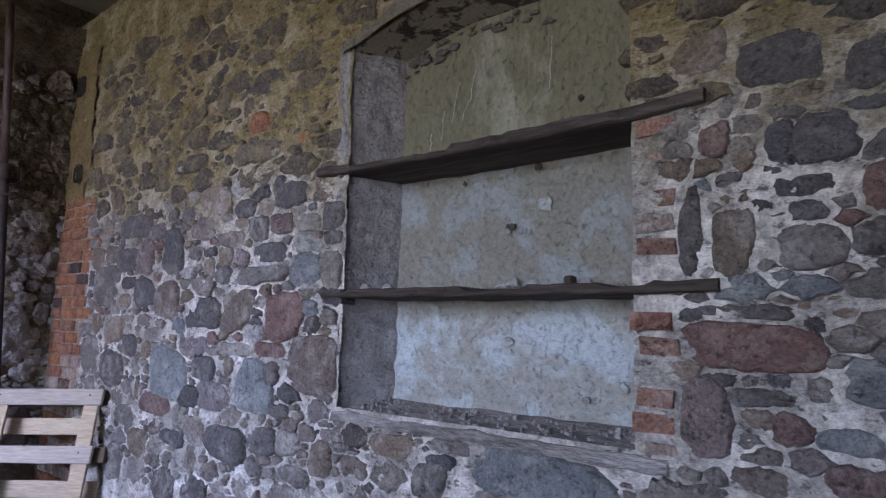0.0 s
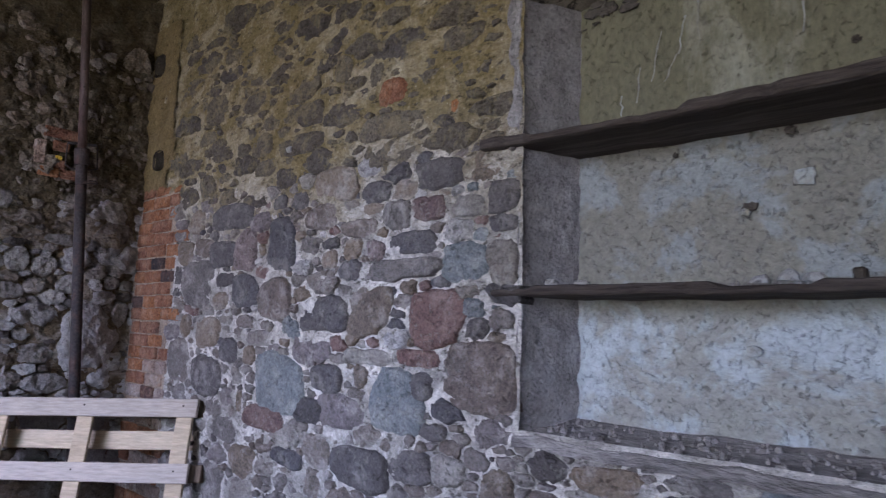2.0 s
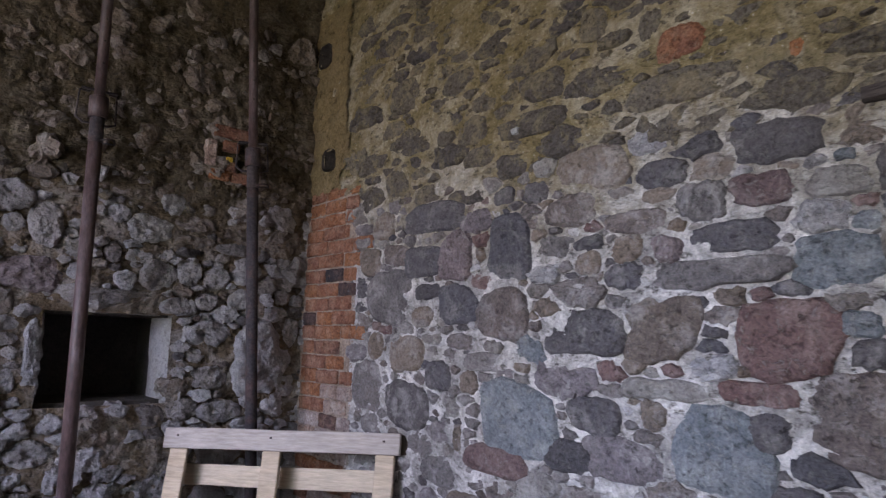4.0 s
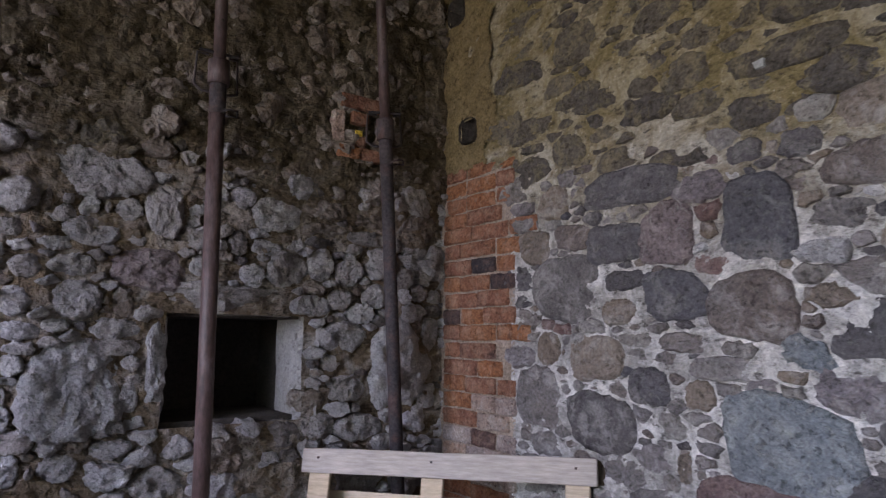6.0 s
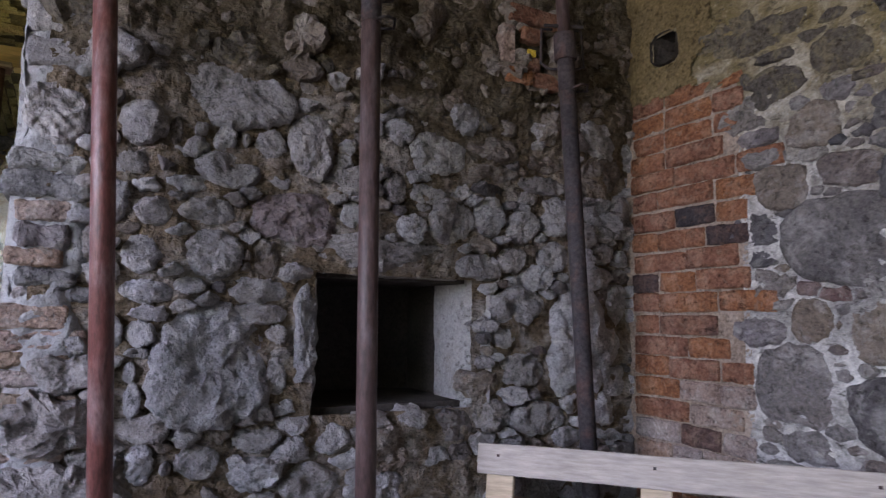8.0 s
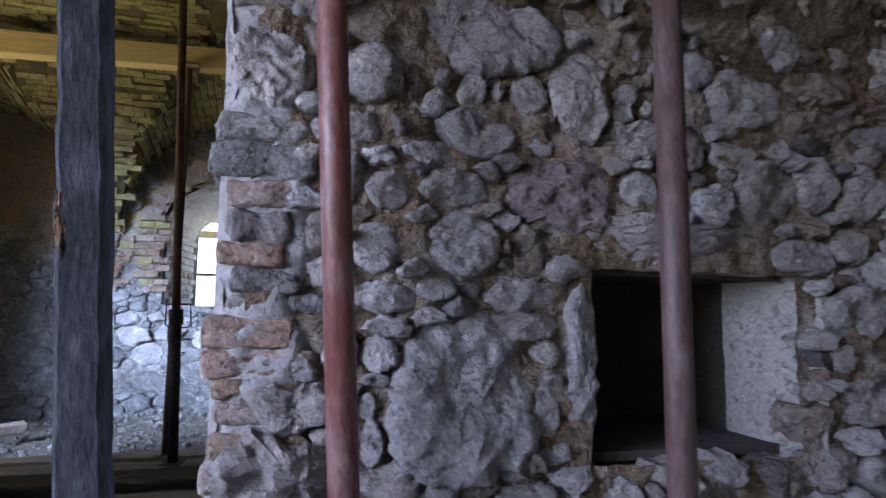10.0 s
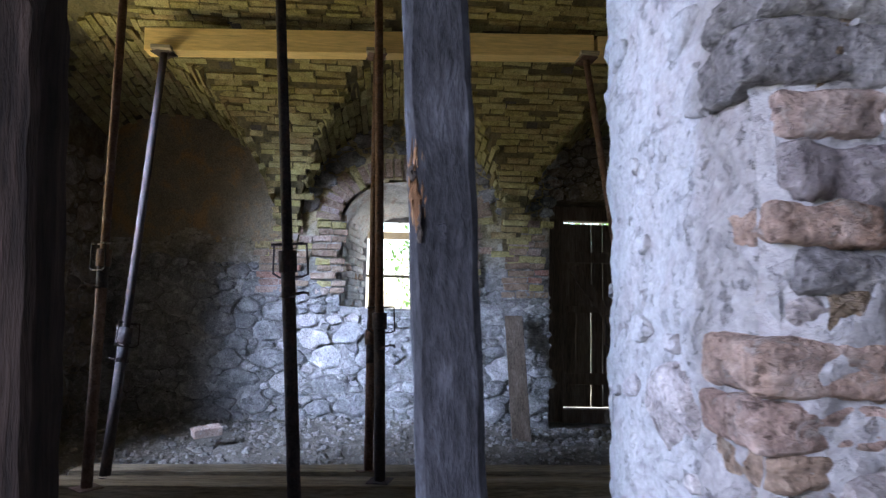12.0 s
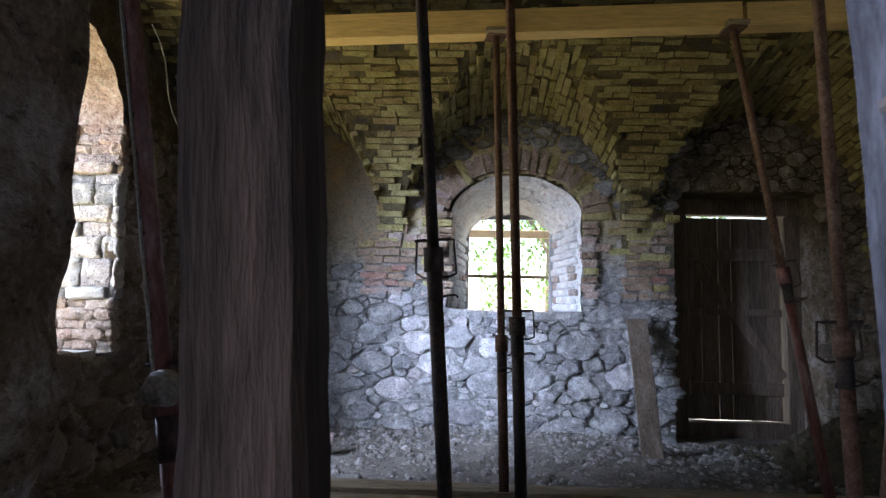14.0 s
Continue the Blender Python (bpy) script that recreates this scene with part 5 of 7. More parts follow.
def place_south(u, v, w):
    return (-u, SOUTH + w, v)


# north wall of the vaulted room
north = thing("wall_vault_north", "dim plastered rubble wall of the vaulted room", "wall", kind="structure")
sheet("mortar", -9.95, BACK, FLOOR - 0.05, 3.6, 0.05, lambda x, z: (x, NORTH - 0.04 * fbm(Vector((x, 6.1, z)) * 2.0, 3) - 0.015 * fbm(Vector((x, 6.1, z)) * 11, 3), z), M["mortar_b"], north)
solid("core", (-11, NORTH + 0.06, 0), (BACK, NORTH + 0.4, 3.9), M["mortar_far"], north)


# ---- the niche and its shelves ----
niche = thing("wall_niche", "plastered niche in the stone wall with flaking paint", "niche", kind="structure")
BACKY = 1.85


def back_sheet(z0, z1, mat, label):
    def place(x, z):
        if z > niche_top(min(max(x, NX0), NX1)) + 0.02:
            return None
        p = Vector((x, 0, z))
        return (x, BACKY - 0.008 * fbm(p * 2.5, 3) - 0.002 * fbm(p * 25, 3) - 0.03 * max(0.0, (x + 1.2)) * 0.3, z)
    sheet("back_panel", NX0 + 0.05, NX1 + 0.02, z0, z1, 0.02, place, mat, niche, label)


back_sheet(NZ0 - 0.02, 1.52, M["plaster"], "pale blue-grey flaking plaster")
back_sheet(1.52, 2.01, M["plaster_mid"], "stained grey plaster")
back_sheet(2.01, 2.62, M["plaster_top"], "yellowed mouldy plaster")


def left_reveal(k, z):
    p = Vector((k * 0.22, 1.0, z))
    front = 0.006 + 0.014 * min(1.0, max(0.0, (z - 2.0) / 0.15))
    rough = 0.014 * fbm(p * 5, 3) + 0.005 * fbm(p * 22, 3)
    if k < 0:
        high = min(1.0, max(0.0, (z - 2.02) / 0.06))
        lap = 0.005 + 0.022 * high + (0.02 + 0.02 * high) * fbm(Vector((0, 2.0, z * 7)), 3)
        return (NX0 - 0.015 + 2.5 * k * max(0.005, lap), AY - front + 0.6 * rough - 0.07 * k * k + (1 - high) * 0.16 * -k, z)
    turn = max(0.0, 1 - k * 6) ** 2 * 0.012
    return (NX0 - 0.015 + 0.11 * k + rough + turn * 0.5, AY - front + turn + (BACKY - AY + 0.04) * k, z)


sheet("left_reveal", -0.4, 1, NZ0 - 0.03, 2.56, 0.018, left_reveal, M["plaster_reveal"], niche, "rough grey plaster reveal")
sheet("arch_plaster", NX0 - 0.06, NX1, 0, 1, 0.03, lambda x, k: (x, AY - 0.036 + 0.006 * fbm(Vector((x, 0, k)) * 6, 3), niche_top(min(max(x, NX0), NX1)) - 0.004 + k * (0.05 + 0.05 * fbm(Vector((x * 5, 7, 0)), 3))), M["plaster_ring"], niche, "grey plaster round the arch")
# black mould and white runs on the upper plaster
rng = random.Random(58)
for k in range(26):
    x = NX0 + 0.08 + 0.75 * rng.random() ** 1.4
    w = rng.uniform(0.02, 0.07)
    vs, fs = stone_geo(ragged(shard(w, w * rng.uniform(0.3, 0.6), rng, 12), 0.5, 0.005, rng), 0.002, 0.2, k, 0.004, 0.02, 2)
    part("mould_patch", to_mesh("mould_patch", [(x + a, BACKY - 0.013 - c, niche_top(x) - 0.025 - 0.022 * (k % 4) + b) for a, b, c in vs], fs), M["mould"], niche)
for x, z, ln, lean_ in ((-1.72, 2.2, 0.12, 0.01), (-1.66, 2.28, 0.16, 0.03), (-1.58, 2.33, 0.12, 0.02), (-1.53, 2.36, 0.14, 0.0), (-1.61, 2.24, 0.1, 0.05), (-1.24, 2.34, 0.2, 0.01), (-1.78, 2.14, 0.07, 0.0)):
    vs = []
    for k in range(13):
        wv = 0.0015 + 0.005 * abs(noise.noise(Vector((x * 9, k * 0.7, 0))))
        u = x + lean_ * (k / 12 - 0.5) + 0.008 * noise.noise(Vector((x * 5, k * 0.3, 4)))
        vs += [(u - wv, BACKY - 0.0125, z - ln / 2 + ln * k / 12), (u + wv, BACKY - 0.0125, z - ln / 2 + ln * k / 12)]
    part("lime_run", to_mesh("lime_run", vs, [(2 * k, 2 * k + 1, 2 * k + 3, 2 * k + 2) for k in range(12)]), M["plaster"], niche, "white run of lime")
sheet("right_reveal", 0, 1, NZ0 - 0.03, 2.56, 0.04, lambda k, z: (NX1 + 0.02 * fbm(Vector((k * 0.2, 5, z)) * 4, 2), AY - 0.005 + (BACKY - AY + 0.02) * k, z), M["plaster_reveal"], niche)
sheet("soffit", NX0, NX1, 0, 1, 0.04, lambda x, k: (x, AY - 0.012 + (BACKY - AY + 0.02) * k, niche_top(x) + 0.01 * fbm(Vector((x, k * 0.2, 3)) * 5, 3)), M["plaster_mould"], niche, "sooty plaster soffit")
sheet("sill", NX0 - 0.02, NX1 + 0.08, 0, 1, 0.025, lambda x, k: (x, AY - 0.03 + (BACKY - AY + 0.05) * k, NZ0 - 0.015 + 0.045 * k + 0.008 * fbm(Vector((x * 3, k, 1)) * 3, 3) - (0.03 if k < 0.04 else 0)),
      M["sill"], niche, "dusty worn timber sill")


def shelf(name, x0, x1, z0, z1, y0, y1, seed, sag, label):
    """A worn board: long, uneven front edge, slightly bowed."""
    n, rng = 46, random.Random(seed)
    verts, faces = [], []
    for i in range(n + 1):
        x = x0 + (x1 - x0) * i / n
        c = Vector((x * 6, seed * 5.0, 0))
        bow = -sag * (1 - (2 * i / n - 1) ** 2)
        f = y0 + 0.008 * fbm(c, 3) + (0.012 if noise.noise(c * 0.7) > 0.25 else 0.0)
        top = z1 + bow - abs(0.008 * fbm(c * 1.7, 3)) - (0.012 if noise.noise(c * 0.45 + Vector((0, 4, 0))) > 0.2 else 0)
        low = z0 + bow + 0.004 * fbm(c * 1.3, 2)
        ring = [(f, low + 0.004), (f - 0.001, (low + top) / 2), (f + 0.003, top - 0.003), (f + 0.012, top), (y1, top + 0.001), (y1, low), (f + 0.01, low)]
        verts += [(x, a, b) for a, b in ring]
    m = 7
    for i in range(n):
        for k in range(m):
            faces.append((i * m + k, i * m + (k + 1) % m, (i + 1) * m + (k + 1) % m, (i + 1) * m + k))
    faces += [tuple(range(m - 1, -1, -1)), tuple(n * m + k for k in range(m))]
    return thing(name, label, "shelf", M["shelf"], to_mesh(name, verts, faces), group="niche shelves")


shelf("shelf_board", -2.17, -0.66, 1.995, 2.035, AY - 0.045, BACKY, 2, 0.012, "weathered grey wooden board, the upper shelf of the niche")
shelf("shelf_board", -2.12, -0.64, 1.505, 1.54, AY - 0.035, BACKY, 4, 0.004, "thin grey wooden board, the lower shelf of the niche")

# chips, flakes and small holes in the niche's plaster; dark patches paint the holes' shade
rng = random.Random(55)
for name, x, z, w, h, tone_, proud in (("hole", -1.4, 1.765, 0.04, 0.026, "void", 0.001), ("flake", -1.41, 1.75, 0.026, 0.018, "plaster", 0.003), ("flake", -1.4, 1.36, 0.04, 0.026, "plaster", 0.002),
                                       ("flake", -1.26, 1.83, 0.06, 0.045, "plaster", 0.003), ("hole", -1.29, 1.97, 0.03, 0.022, "void", 0.002), ("hole", -1.605, 1.945, 0.018, 0.016, "void", 0.002),
                                       ("hole", -1.106, 1.186, 0.03, 0.02, "sill", 0.001), ("flake", -0.985, 1.231, 0.04, 0.03, "plaster", 0.002), ("hole", -1.126, 2.185, 0.02, 0.022, "void", 0.001)):
    vs, fs = stone_geo(ragged(blob(w, h, 0.4, rng, 14), 0.5, 0.004, rng), proud, 0.3, rng.randrange(99), 0.004, 0.05, 2)
    part(name, to_mesh(name, [(x + a, BACKY - 0.011 + 0.009 * max(0.0, x + 1.2) * -1 - c, z + b) for a, b, c in vs], fs), M[tone_], niche)
chip_ = part("flake", to_mesh("flake", *box_geo((-3.275, AY - 0.03, 2.184), (0.03, 0.02, 0.02), 0.006)), M["whitewash"], wall_a)

# bricks of the niche's jamb
rng = random.Random(61)
jamb_mesh = {(k, c): to_mesh("brick", *box_geo((0, 0, 0), (0.1, 0.12, 0.048), 0.006, None, rng)) for k in range(4) for c in (True, False)}
z, row = 1.1, 0
while z < 1.97:
    if not 1.49 < z < 1.56 and row % 4 != 3:
        ob = part("brick", jamb_mesh[row % 4, row % 3 > 0], M["brick_red"] if row % 3 else M["brick_pale"], niche)
        ob.location = (-0.805 + rng.uniform(-0.015, 0.012), AY + 0.045 + rng.uniform(-0.006, 0.01), z)
    z += 0.066
    row += 1
# crumbs on the lower shelf, and a dark block
chip = thing("wood_block", "small dark block lying on the shelf", "block", M["post"])
part("block", bevel_box((-1.14, 1.79, 1.558), (0.03, 0.035, 0.034), 0.006, 0.004), M["void"], chip)
for i, x in enumerate((-1.27, -1.22, -1.35, -1.93, -1.84, -1.05)):
    vs, fs = stone_geo(blob(0.05, 0.035, 0.4, random.Random(i), 9), 0.016, 0.8, i, 0.004, 0.1, 2)
    ob = thing("plaster_chip", "pale chip of fallen plaster on the shelf", "debris", M["whitewash"], to_mesh("plaster_chip", [(a, b, c) for a, b, c in vs], fs), group="plaster chips")
    ob.location = (x, 1.66 + 0.03 * (i % 3), 1.541)

crumb_v, crumb_f = [], []
rng = random.Random(66)
for i in range(330):
    low = i < 210
    x = rng.uniform(NX0 + 0.05, NX1 + 0.02)
    y = rng.uniform(AY + 0.02, BACKY - 0.03) if low else rng.uniform(BACKY - 0.06, BACKY - 0.02)
    z = NZ0 - 0.012 + 0.045 * (y - AY + 0.03) / 0.27 if low else 1.541
    r = rng.choice((0.003, 0.003, 0.004, 0.005, 0.009)) * (1.0 if low else 0.7)
    vs, fs = stone_geo(blob(r * 2.4, r * 2, 0.4, rng, 7), r, 0.8, i, 0.004, 0.2, 2)
    b = len(crumb_v)
    crumb_v += [(x + u, y + v, z + w) for u, v, w in vs]
    crumb_f += [[k + b for k in f] for f in fs]
thing("mortar_crumbs", "fallen plaster crumbs scattered on the sill and shelf", "debris", M["sill"], to_mesh("mortar_crumbs", crumb_v, crumb_f), "stuff")

# ---- brick quoin in the corner ----
quoin = thing("brick_quoin", "narrow orange brick quoin in the corner of the stone walls", "masonry", kind="structure")
rng = random.Random(71)
quoin_len = (0.24, 0.12, 0.16, 0.2)
quoin_mesh = {}
for ln in quoin_len:
    for k in range(6):
        quoin_mesh[ln, k] = to_mesh("brick", *lump((ln - 0.007, 0.06, 0.066), rng.randrange(999), 0.007, 0.0042, 6), True)
QUOIN_TONES = ("brick", "brick", "brick", "brick_sooty", "brick_pale", "brick_pale")
z, row = FLOOR + 0.04, 0
while z < 2.16:
    x = BX + 0.035
    right = -4.285 + 0.05 * noise.noise(Vector((3, 0, z * 4))) + (0.03 if row % 2 else -0.04) + (0.05 if z > 1.85 else 0)
    seq = rng.sample(quoin_len, 4)
    for ln in seq:
        if x + ln * 0.6 > right:
            break
        k = rng.choice((0, 0, 0, 0, 1, 1, 1, 1, 2, 2, 2, 2, 3)) if z > 1.16 or rng.random() < 0.3 else 4 + rng.randrange(2)
        k = 2 if k == 3 and ln > 0.17 else k
        ob = part("brick", quoin_mesh[ln, k], M[QUOIN_TONES[k]], quoin)
        ob.location = (x + ln / 2, AY + 0.006 + rng.uniform(-0.005, 0.005) + 0.008 * max(0, (z - 1.95) / 0.2), z + rng.uniform(-0.003, 0.003))
        ob.rotation_euler = (0, rng.uniform(-0.025, 0.025), rng.uniform(-0.02, 0.02))
        x += ln
    z += 0.0725
    row += 1
sheet("joint_mortar", BX - 0.03, -4.31, FLOOR, 2.14, 0.012, lambda x, z: (x, AY - mortar_a_out(x, z), z), M["joint"], quoin, "dusty brown joint mortar")


def ochre_band(x, z):
    p = Vector((x, 3.3, z))
    if x > -4.44 + 0.1 * noise.noise(Vector((1, 0, z * 3.1))) + 0.05 * noise.noise(Vector((4, 0, z * 11))) or z < 2.15 + 0.04 * noise.noise(p * 9):
        return None
    if any(((x - hx) / a) ** 4 + ((z - hz) / b) ** 4 < 1.3 for hx, hz, a, b in PUTLOG):
        return None
    return (x, AY - 0.026 - 0.012 * fbm(p * 6, 3) - 0.005 * fbm(p * 24, 3), z)


sheet("ochre_band", BX - 0.02, -4.3, 2.1, 3.2, 0.012, ochre_band, M["ochre_wall"], quoin, "ochre clay plaster over the bricks")
for hx, hz, a, b in PUTLOG:
    vs, fs = [], []
    for k in range(12):
        c, s_ = math.cos(k * math.pi / 6), math.sin(k * math.pi / 6)
        sq = 1 / (abs(c) ** 4 + abs(s_) ** 4) ** 0.25 + 0.08 * noise.noise(Vector((k, hx, hz)) * 3.1)
        c, s_ = c * sq, s_ * sq
        vs += [(hx + c * a * 1.15, AY - 0.03, hz + s_ * b * 1.15), (hx + c * a, AY + 0.11, hz + s_ * b)]
        fs.append((2 * k, (2 * k + 2) % 24, (2 * k + 3) % 24, 2 * k + 1))
    fs.append(tuple(range(1, 24, 2)))
    # the dark lining colour deepens the shade in the hole
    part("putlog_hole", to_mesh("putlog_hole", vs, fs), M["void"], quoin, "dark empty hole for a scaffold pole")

# ---- corner blocks at the end of the rubble wall ----
rng = random.Random(81)
CORNER_BLOCKS = [(-0.247, 1.718, 0.161, 0.05, "far"), (-0.242, 1.66, 0.19, 0.066, "far"), (-0.237, 1.599, 0.136, 0.046, "brick_pale"), (-0.246, 1.539, 0.111, 0.056, "grey"),
                 (-0.256, 1.488, 0.117, 0.042, "brick_pale"), (-0.234, 1.441, 0.123, 0.043, "far"), (-0.15, 1.405, 0.086, 0.031, "far"), (-0.25, 1.4, 0.1, 0.035, "dusty"),
                 (-0.256, 1.35, 0.156, 0.053, "brick_pale"), (-0.235, 1.296, 0.197, 0.046, "brick_pale"), (-0.24, 1.25, 0.148, 0.037, "brick_dim"), (-0.214, 1.207, 0.19, 0.036, "brick_pale")]
z = 1.15
while z > FLOOR:
    CORNER_BLOCKS.append((-0.235 + rng.uniform(-0.02, 0.02), z, rng.uniform(0.14, 0.2), 0.04, rng.choice(("brick_pale", "brick_pale", "brick_pale", "brick_dim"))))
    z -= rng.uniform(0.05, 0.056)
z = 1.95
while z < 3.3:
    h = rng.choice((0.05, 0.07, 0.11))
    CORNER_BLOCKS.append((-0.235 + rng.uniform(-0.02, 0.02), z + h / 2, rng.uniform(0.13, 0.19), h, rng.choice(("rough", "blue", "dusty", "dusty"))))
    z += h + 0.018
for y, z, ln, h, tone_ in CORNER_BLOCKS:
    brick_ = tone_.startswith("brick")
    vs, fs = lump((0.12, ln, h + 0.004), rng.randrange(999), 0.011 if brick_ else 0.018, 0.005 if brick_ else 0.008, 14)
    c = Vector((BX - 0.045 + rng.uniform(-0.006, 0.006), y, z))
    turn_ = Euler((rng.uniform(-0.05, 0.05), 0, rng.uniform(-0.06, 0.06))).to_matrix()
    name = "brick" if brick_ else "stone"
    part(name, to_mesh(name, [c + turn_ @ v for v in vs], fs, True), M[tone_], wall_b)
# small square of red bricks high on the rubble wall
for y, z, ly, lz in ((1.03, 2.29, 0.05, 0.13), (1.14, 2.41, 0.2, 0.055), (1.24, 2.3, 0.05, 0.11), (1.08, 2.185, 0.1, 0.05), (1.19, 2.185, 0.11, 0.05), (1.13, 2.235, 0.06, 0.05), (1.13, 2.34, 0.08, 0.05)):
    part("brick", bevel_box((BX + 0.034, y, z), (0.06, ly, lz), 0.006, 0.006), M["brick"] if lz < 0.1 else M["brick_pale"], wall_b)
thing("yellow_crumb", "tiny yellow crumb in the brick hole", "debris", M["ochre_dot"], to_mesh("yellow_crumb", *box_geo((BX + 0.06, 1.125, 2.27), (0.02, 0.03, 0.02), 0.005)))


# ---- timber pallet in the corner ----
def pallet():
    """A used pallet on its long edge, leaning back into the corner: x along it, z up, y towards the wall."""
    L = 1.1
    ob = thing("pallet", "pale weathered wooden pallet leaning into the corner", "pallet")
    for i, z in enumerate((0.7, 0.396, 0.06)):
        board = part("front_board", bevel_box((L / 2, 0.011, z), (L, 0.022, 0.088), 0.003, 0.002, None, 5, 0.003, i), M["pallet_grey"], ob, "greyed front board")
        for x in (0.07, 0.52, 1.03):
            if z > 0.1:
                part("nail", to_mesh("nail", *box_geo((x, -0.001, z + 0.01), (0.008, 0.004, 0.008))), M["steel"], board)
        part("bearer", bevel_box((L / 2 + 0.03, 0.085, z), (L + 0.04, 0.085, 0.08), 0.004, 0.002), M["door"], ob, "dark bearer")
    for i, x in enumerate((0.07, 0.52, 1.03)):
        part("cross_board", bevel_box((x, 0.034, 0.37), (0.085, 0.02, 0.73), 0.003, 0.002, None, 4, 0.003, i + 7), M["pallet"], ob)
    for i, z in enumerate((0.55, 0.22)):
        part("back_board", bevel_box((L / 2, 0.135, z), (L, 0.02, 0.09), 0.003, 0.002, None, 5, 0.003, i + 17), M["pallet"], ob)
    return ob


pal = pallet()
along = Vector((-3.89, 1.59, 0)) - Vector((-4.76, 0.95, 0))
yaw = math.degrees(math.atan2(along.y, along.x))
# foot set out from the wall so that the top edge rests in the corner
pal.matrix_basis = pose(-4.76 + 0.11, 0.95 - 0.14, FLOOR - 0.04, -13, -1.6, yaw)


# ---- steel props ----
def tube(r, z0, z1, sides=16):
    vs, fs = [], []
    for k in range(sides):
        c, s_ = math.cos(2 * math.pi * k / sides), math.sin(2 * math.pi * k / sides)
        vs += [(r * c, r * s_, z0), (r * c, r * s_, z1)]
        fs.append((2 * k, (2 * k + 2) % (2 * sides), (2 * k + 3) % (2 * sides), 2 * k + 1))
    fs += [tuple(range(0, 2 * sides, 2))[::-1], tuple(range(1, 2 * sides, 2))]
    me = to_mesh("tube", vs, fs)
    for p in me.polygons:
        p.use_smooth = len(p.vertices) == 4
    return me


def bent_wire(points, r):
    """A bent round bar as a mesh."""
    cu = bpy.data.curves.new("wire", "CURVE")
    cu.dimensions, cu.bevel_depth, cu.bevel_resolution = "3D", r, 1
    sp = cu.splines.new("POLY")
    sp.points.add(len(points) - 1)
    for q, p in zip(sp.points, points):
        q.co = (*p, 1)
    tmp = bpy.data.objects.new("wire", cu)
    me = bpy.data.meshes.new_from_object(tmp)
    bpy.data.objects.remove(tmp)
    return me


def prop(foot, head, collar, label, low_mat, high_mat, r=0.029, turn=0.0):
    """An adjustable prop: outer and inner tube, collar nut, pin with its bail, plates at both ends."""
    foot, head = Vector(foot), Vector(head)
    L = (head - foot).length
    c = collar * L
    ob = thing("steel_prop", label, "prop", group="steel props")
    part("outer_tube", tube(r, 0.006, c), low_mat, ob)
    inner = part("inner_tube", tube(r * 0.8, c - 0.02, L - 0.006), high_mat, ob)
    nut = part("collar", tube(r * 1.35, c - 0.09, c), low_mat, ob, "threaded collar nut")
    part("thread", tube(r * 1.05, c - 0.2, c - 0.09), M["steel"], ob)
    h = c + 0.03
    pin = part("pin", bent_wire([(-0.07, 0, h), (0.07, 0, h)], 0.006), M["steel"], ob)
    part("bail", bent_wire([(0.045, 0.03, h), (0.075, 0.03, h), (0.078, 0.03, h - 0.13), (0.05, 0.03, h - 0.14), (-0.05, 0.03, h - 0.14), (-0.078, 0.03, h - 0.12), (-0.07, 0.03, h), (-0.03, 0.03, h)], 0.005), M["steel"], pin, "bent wire bail")
    part("chain_loop", bent_wire([(0.03 + 0.05 * math.cos(a * 0.7), 0.05 * math.sin(a * 0.7) + 0.02, c - 0.19 + 0.012 * math.sin(a)) for a in range(10)], 0.004), M["steel"], nut)
    part("base_plate", to_mesh("base_plate", *box_geo((0, 0, 0.003), (0.12, 0.12, 0.006))), low_mat, ob)
    part("head_plate", to_mesh("head_plate", *box_geo((0, 0, L - 0.003), (0.12, 0.12, 0.006))), high_mat, ob)
    # dark discs on the tube, the pin holes' shade as colour
    for k in range(6):
        part("pin_hole", tube(0.006, -0.001, 0.001, 8), M["void"], inner).matrix_basis = pose(r * 0.8 * math.sin(radians(turn)) * 0, -r * 0.8, c + 0.15 + 0.1 * k, 90, 0, 0)
    ob.matrix_basis = Matrix.Translation(foot) @ (head - foot).to_track_quat("Z", "Y").to_matrix().to_4x4() @ pose(0, 0, 0, 0, 0, turn)
    return ob


prop((-4.68, -0.05, FLOOR), (-4.68, -0.235, 3.55), 0.84, "red-painted steel prop close to the rubble wall", M["steel_red"], M["steel_red"], 0.026, 90)
prop((-4.68, 0.545, FLOOR), (-4.68, 0.485, 3.55), 0.645, "brown steel prop before the square hole", M["steel_mid"], M["steel_mid"], 0.028, 90)
prop((-4.69, 1.352, FLOOR), (-4.68, 1.13, 3.55), 0.625, "dark steel prop near the corner", M["steel"], M["steel_mid"], 0.028, 70)


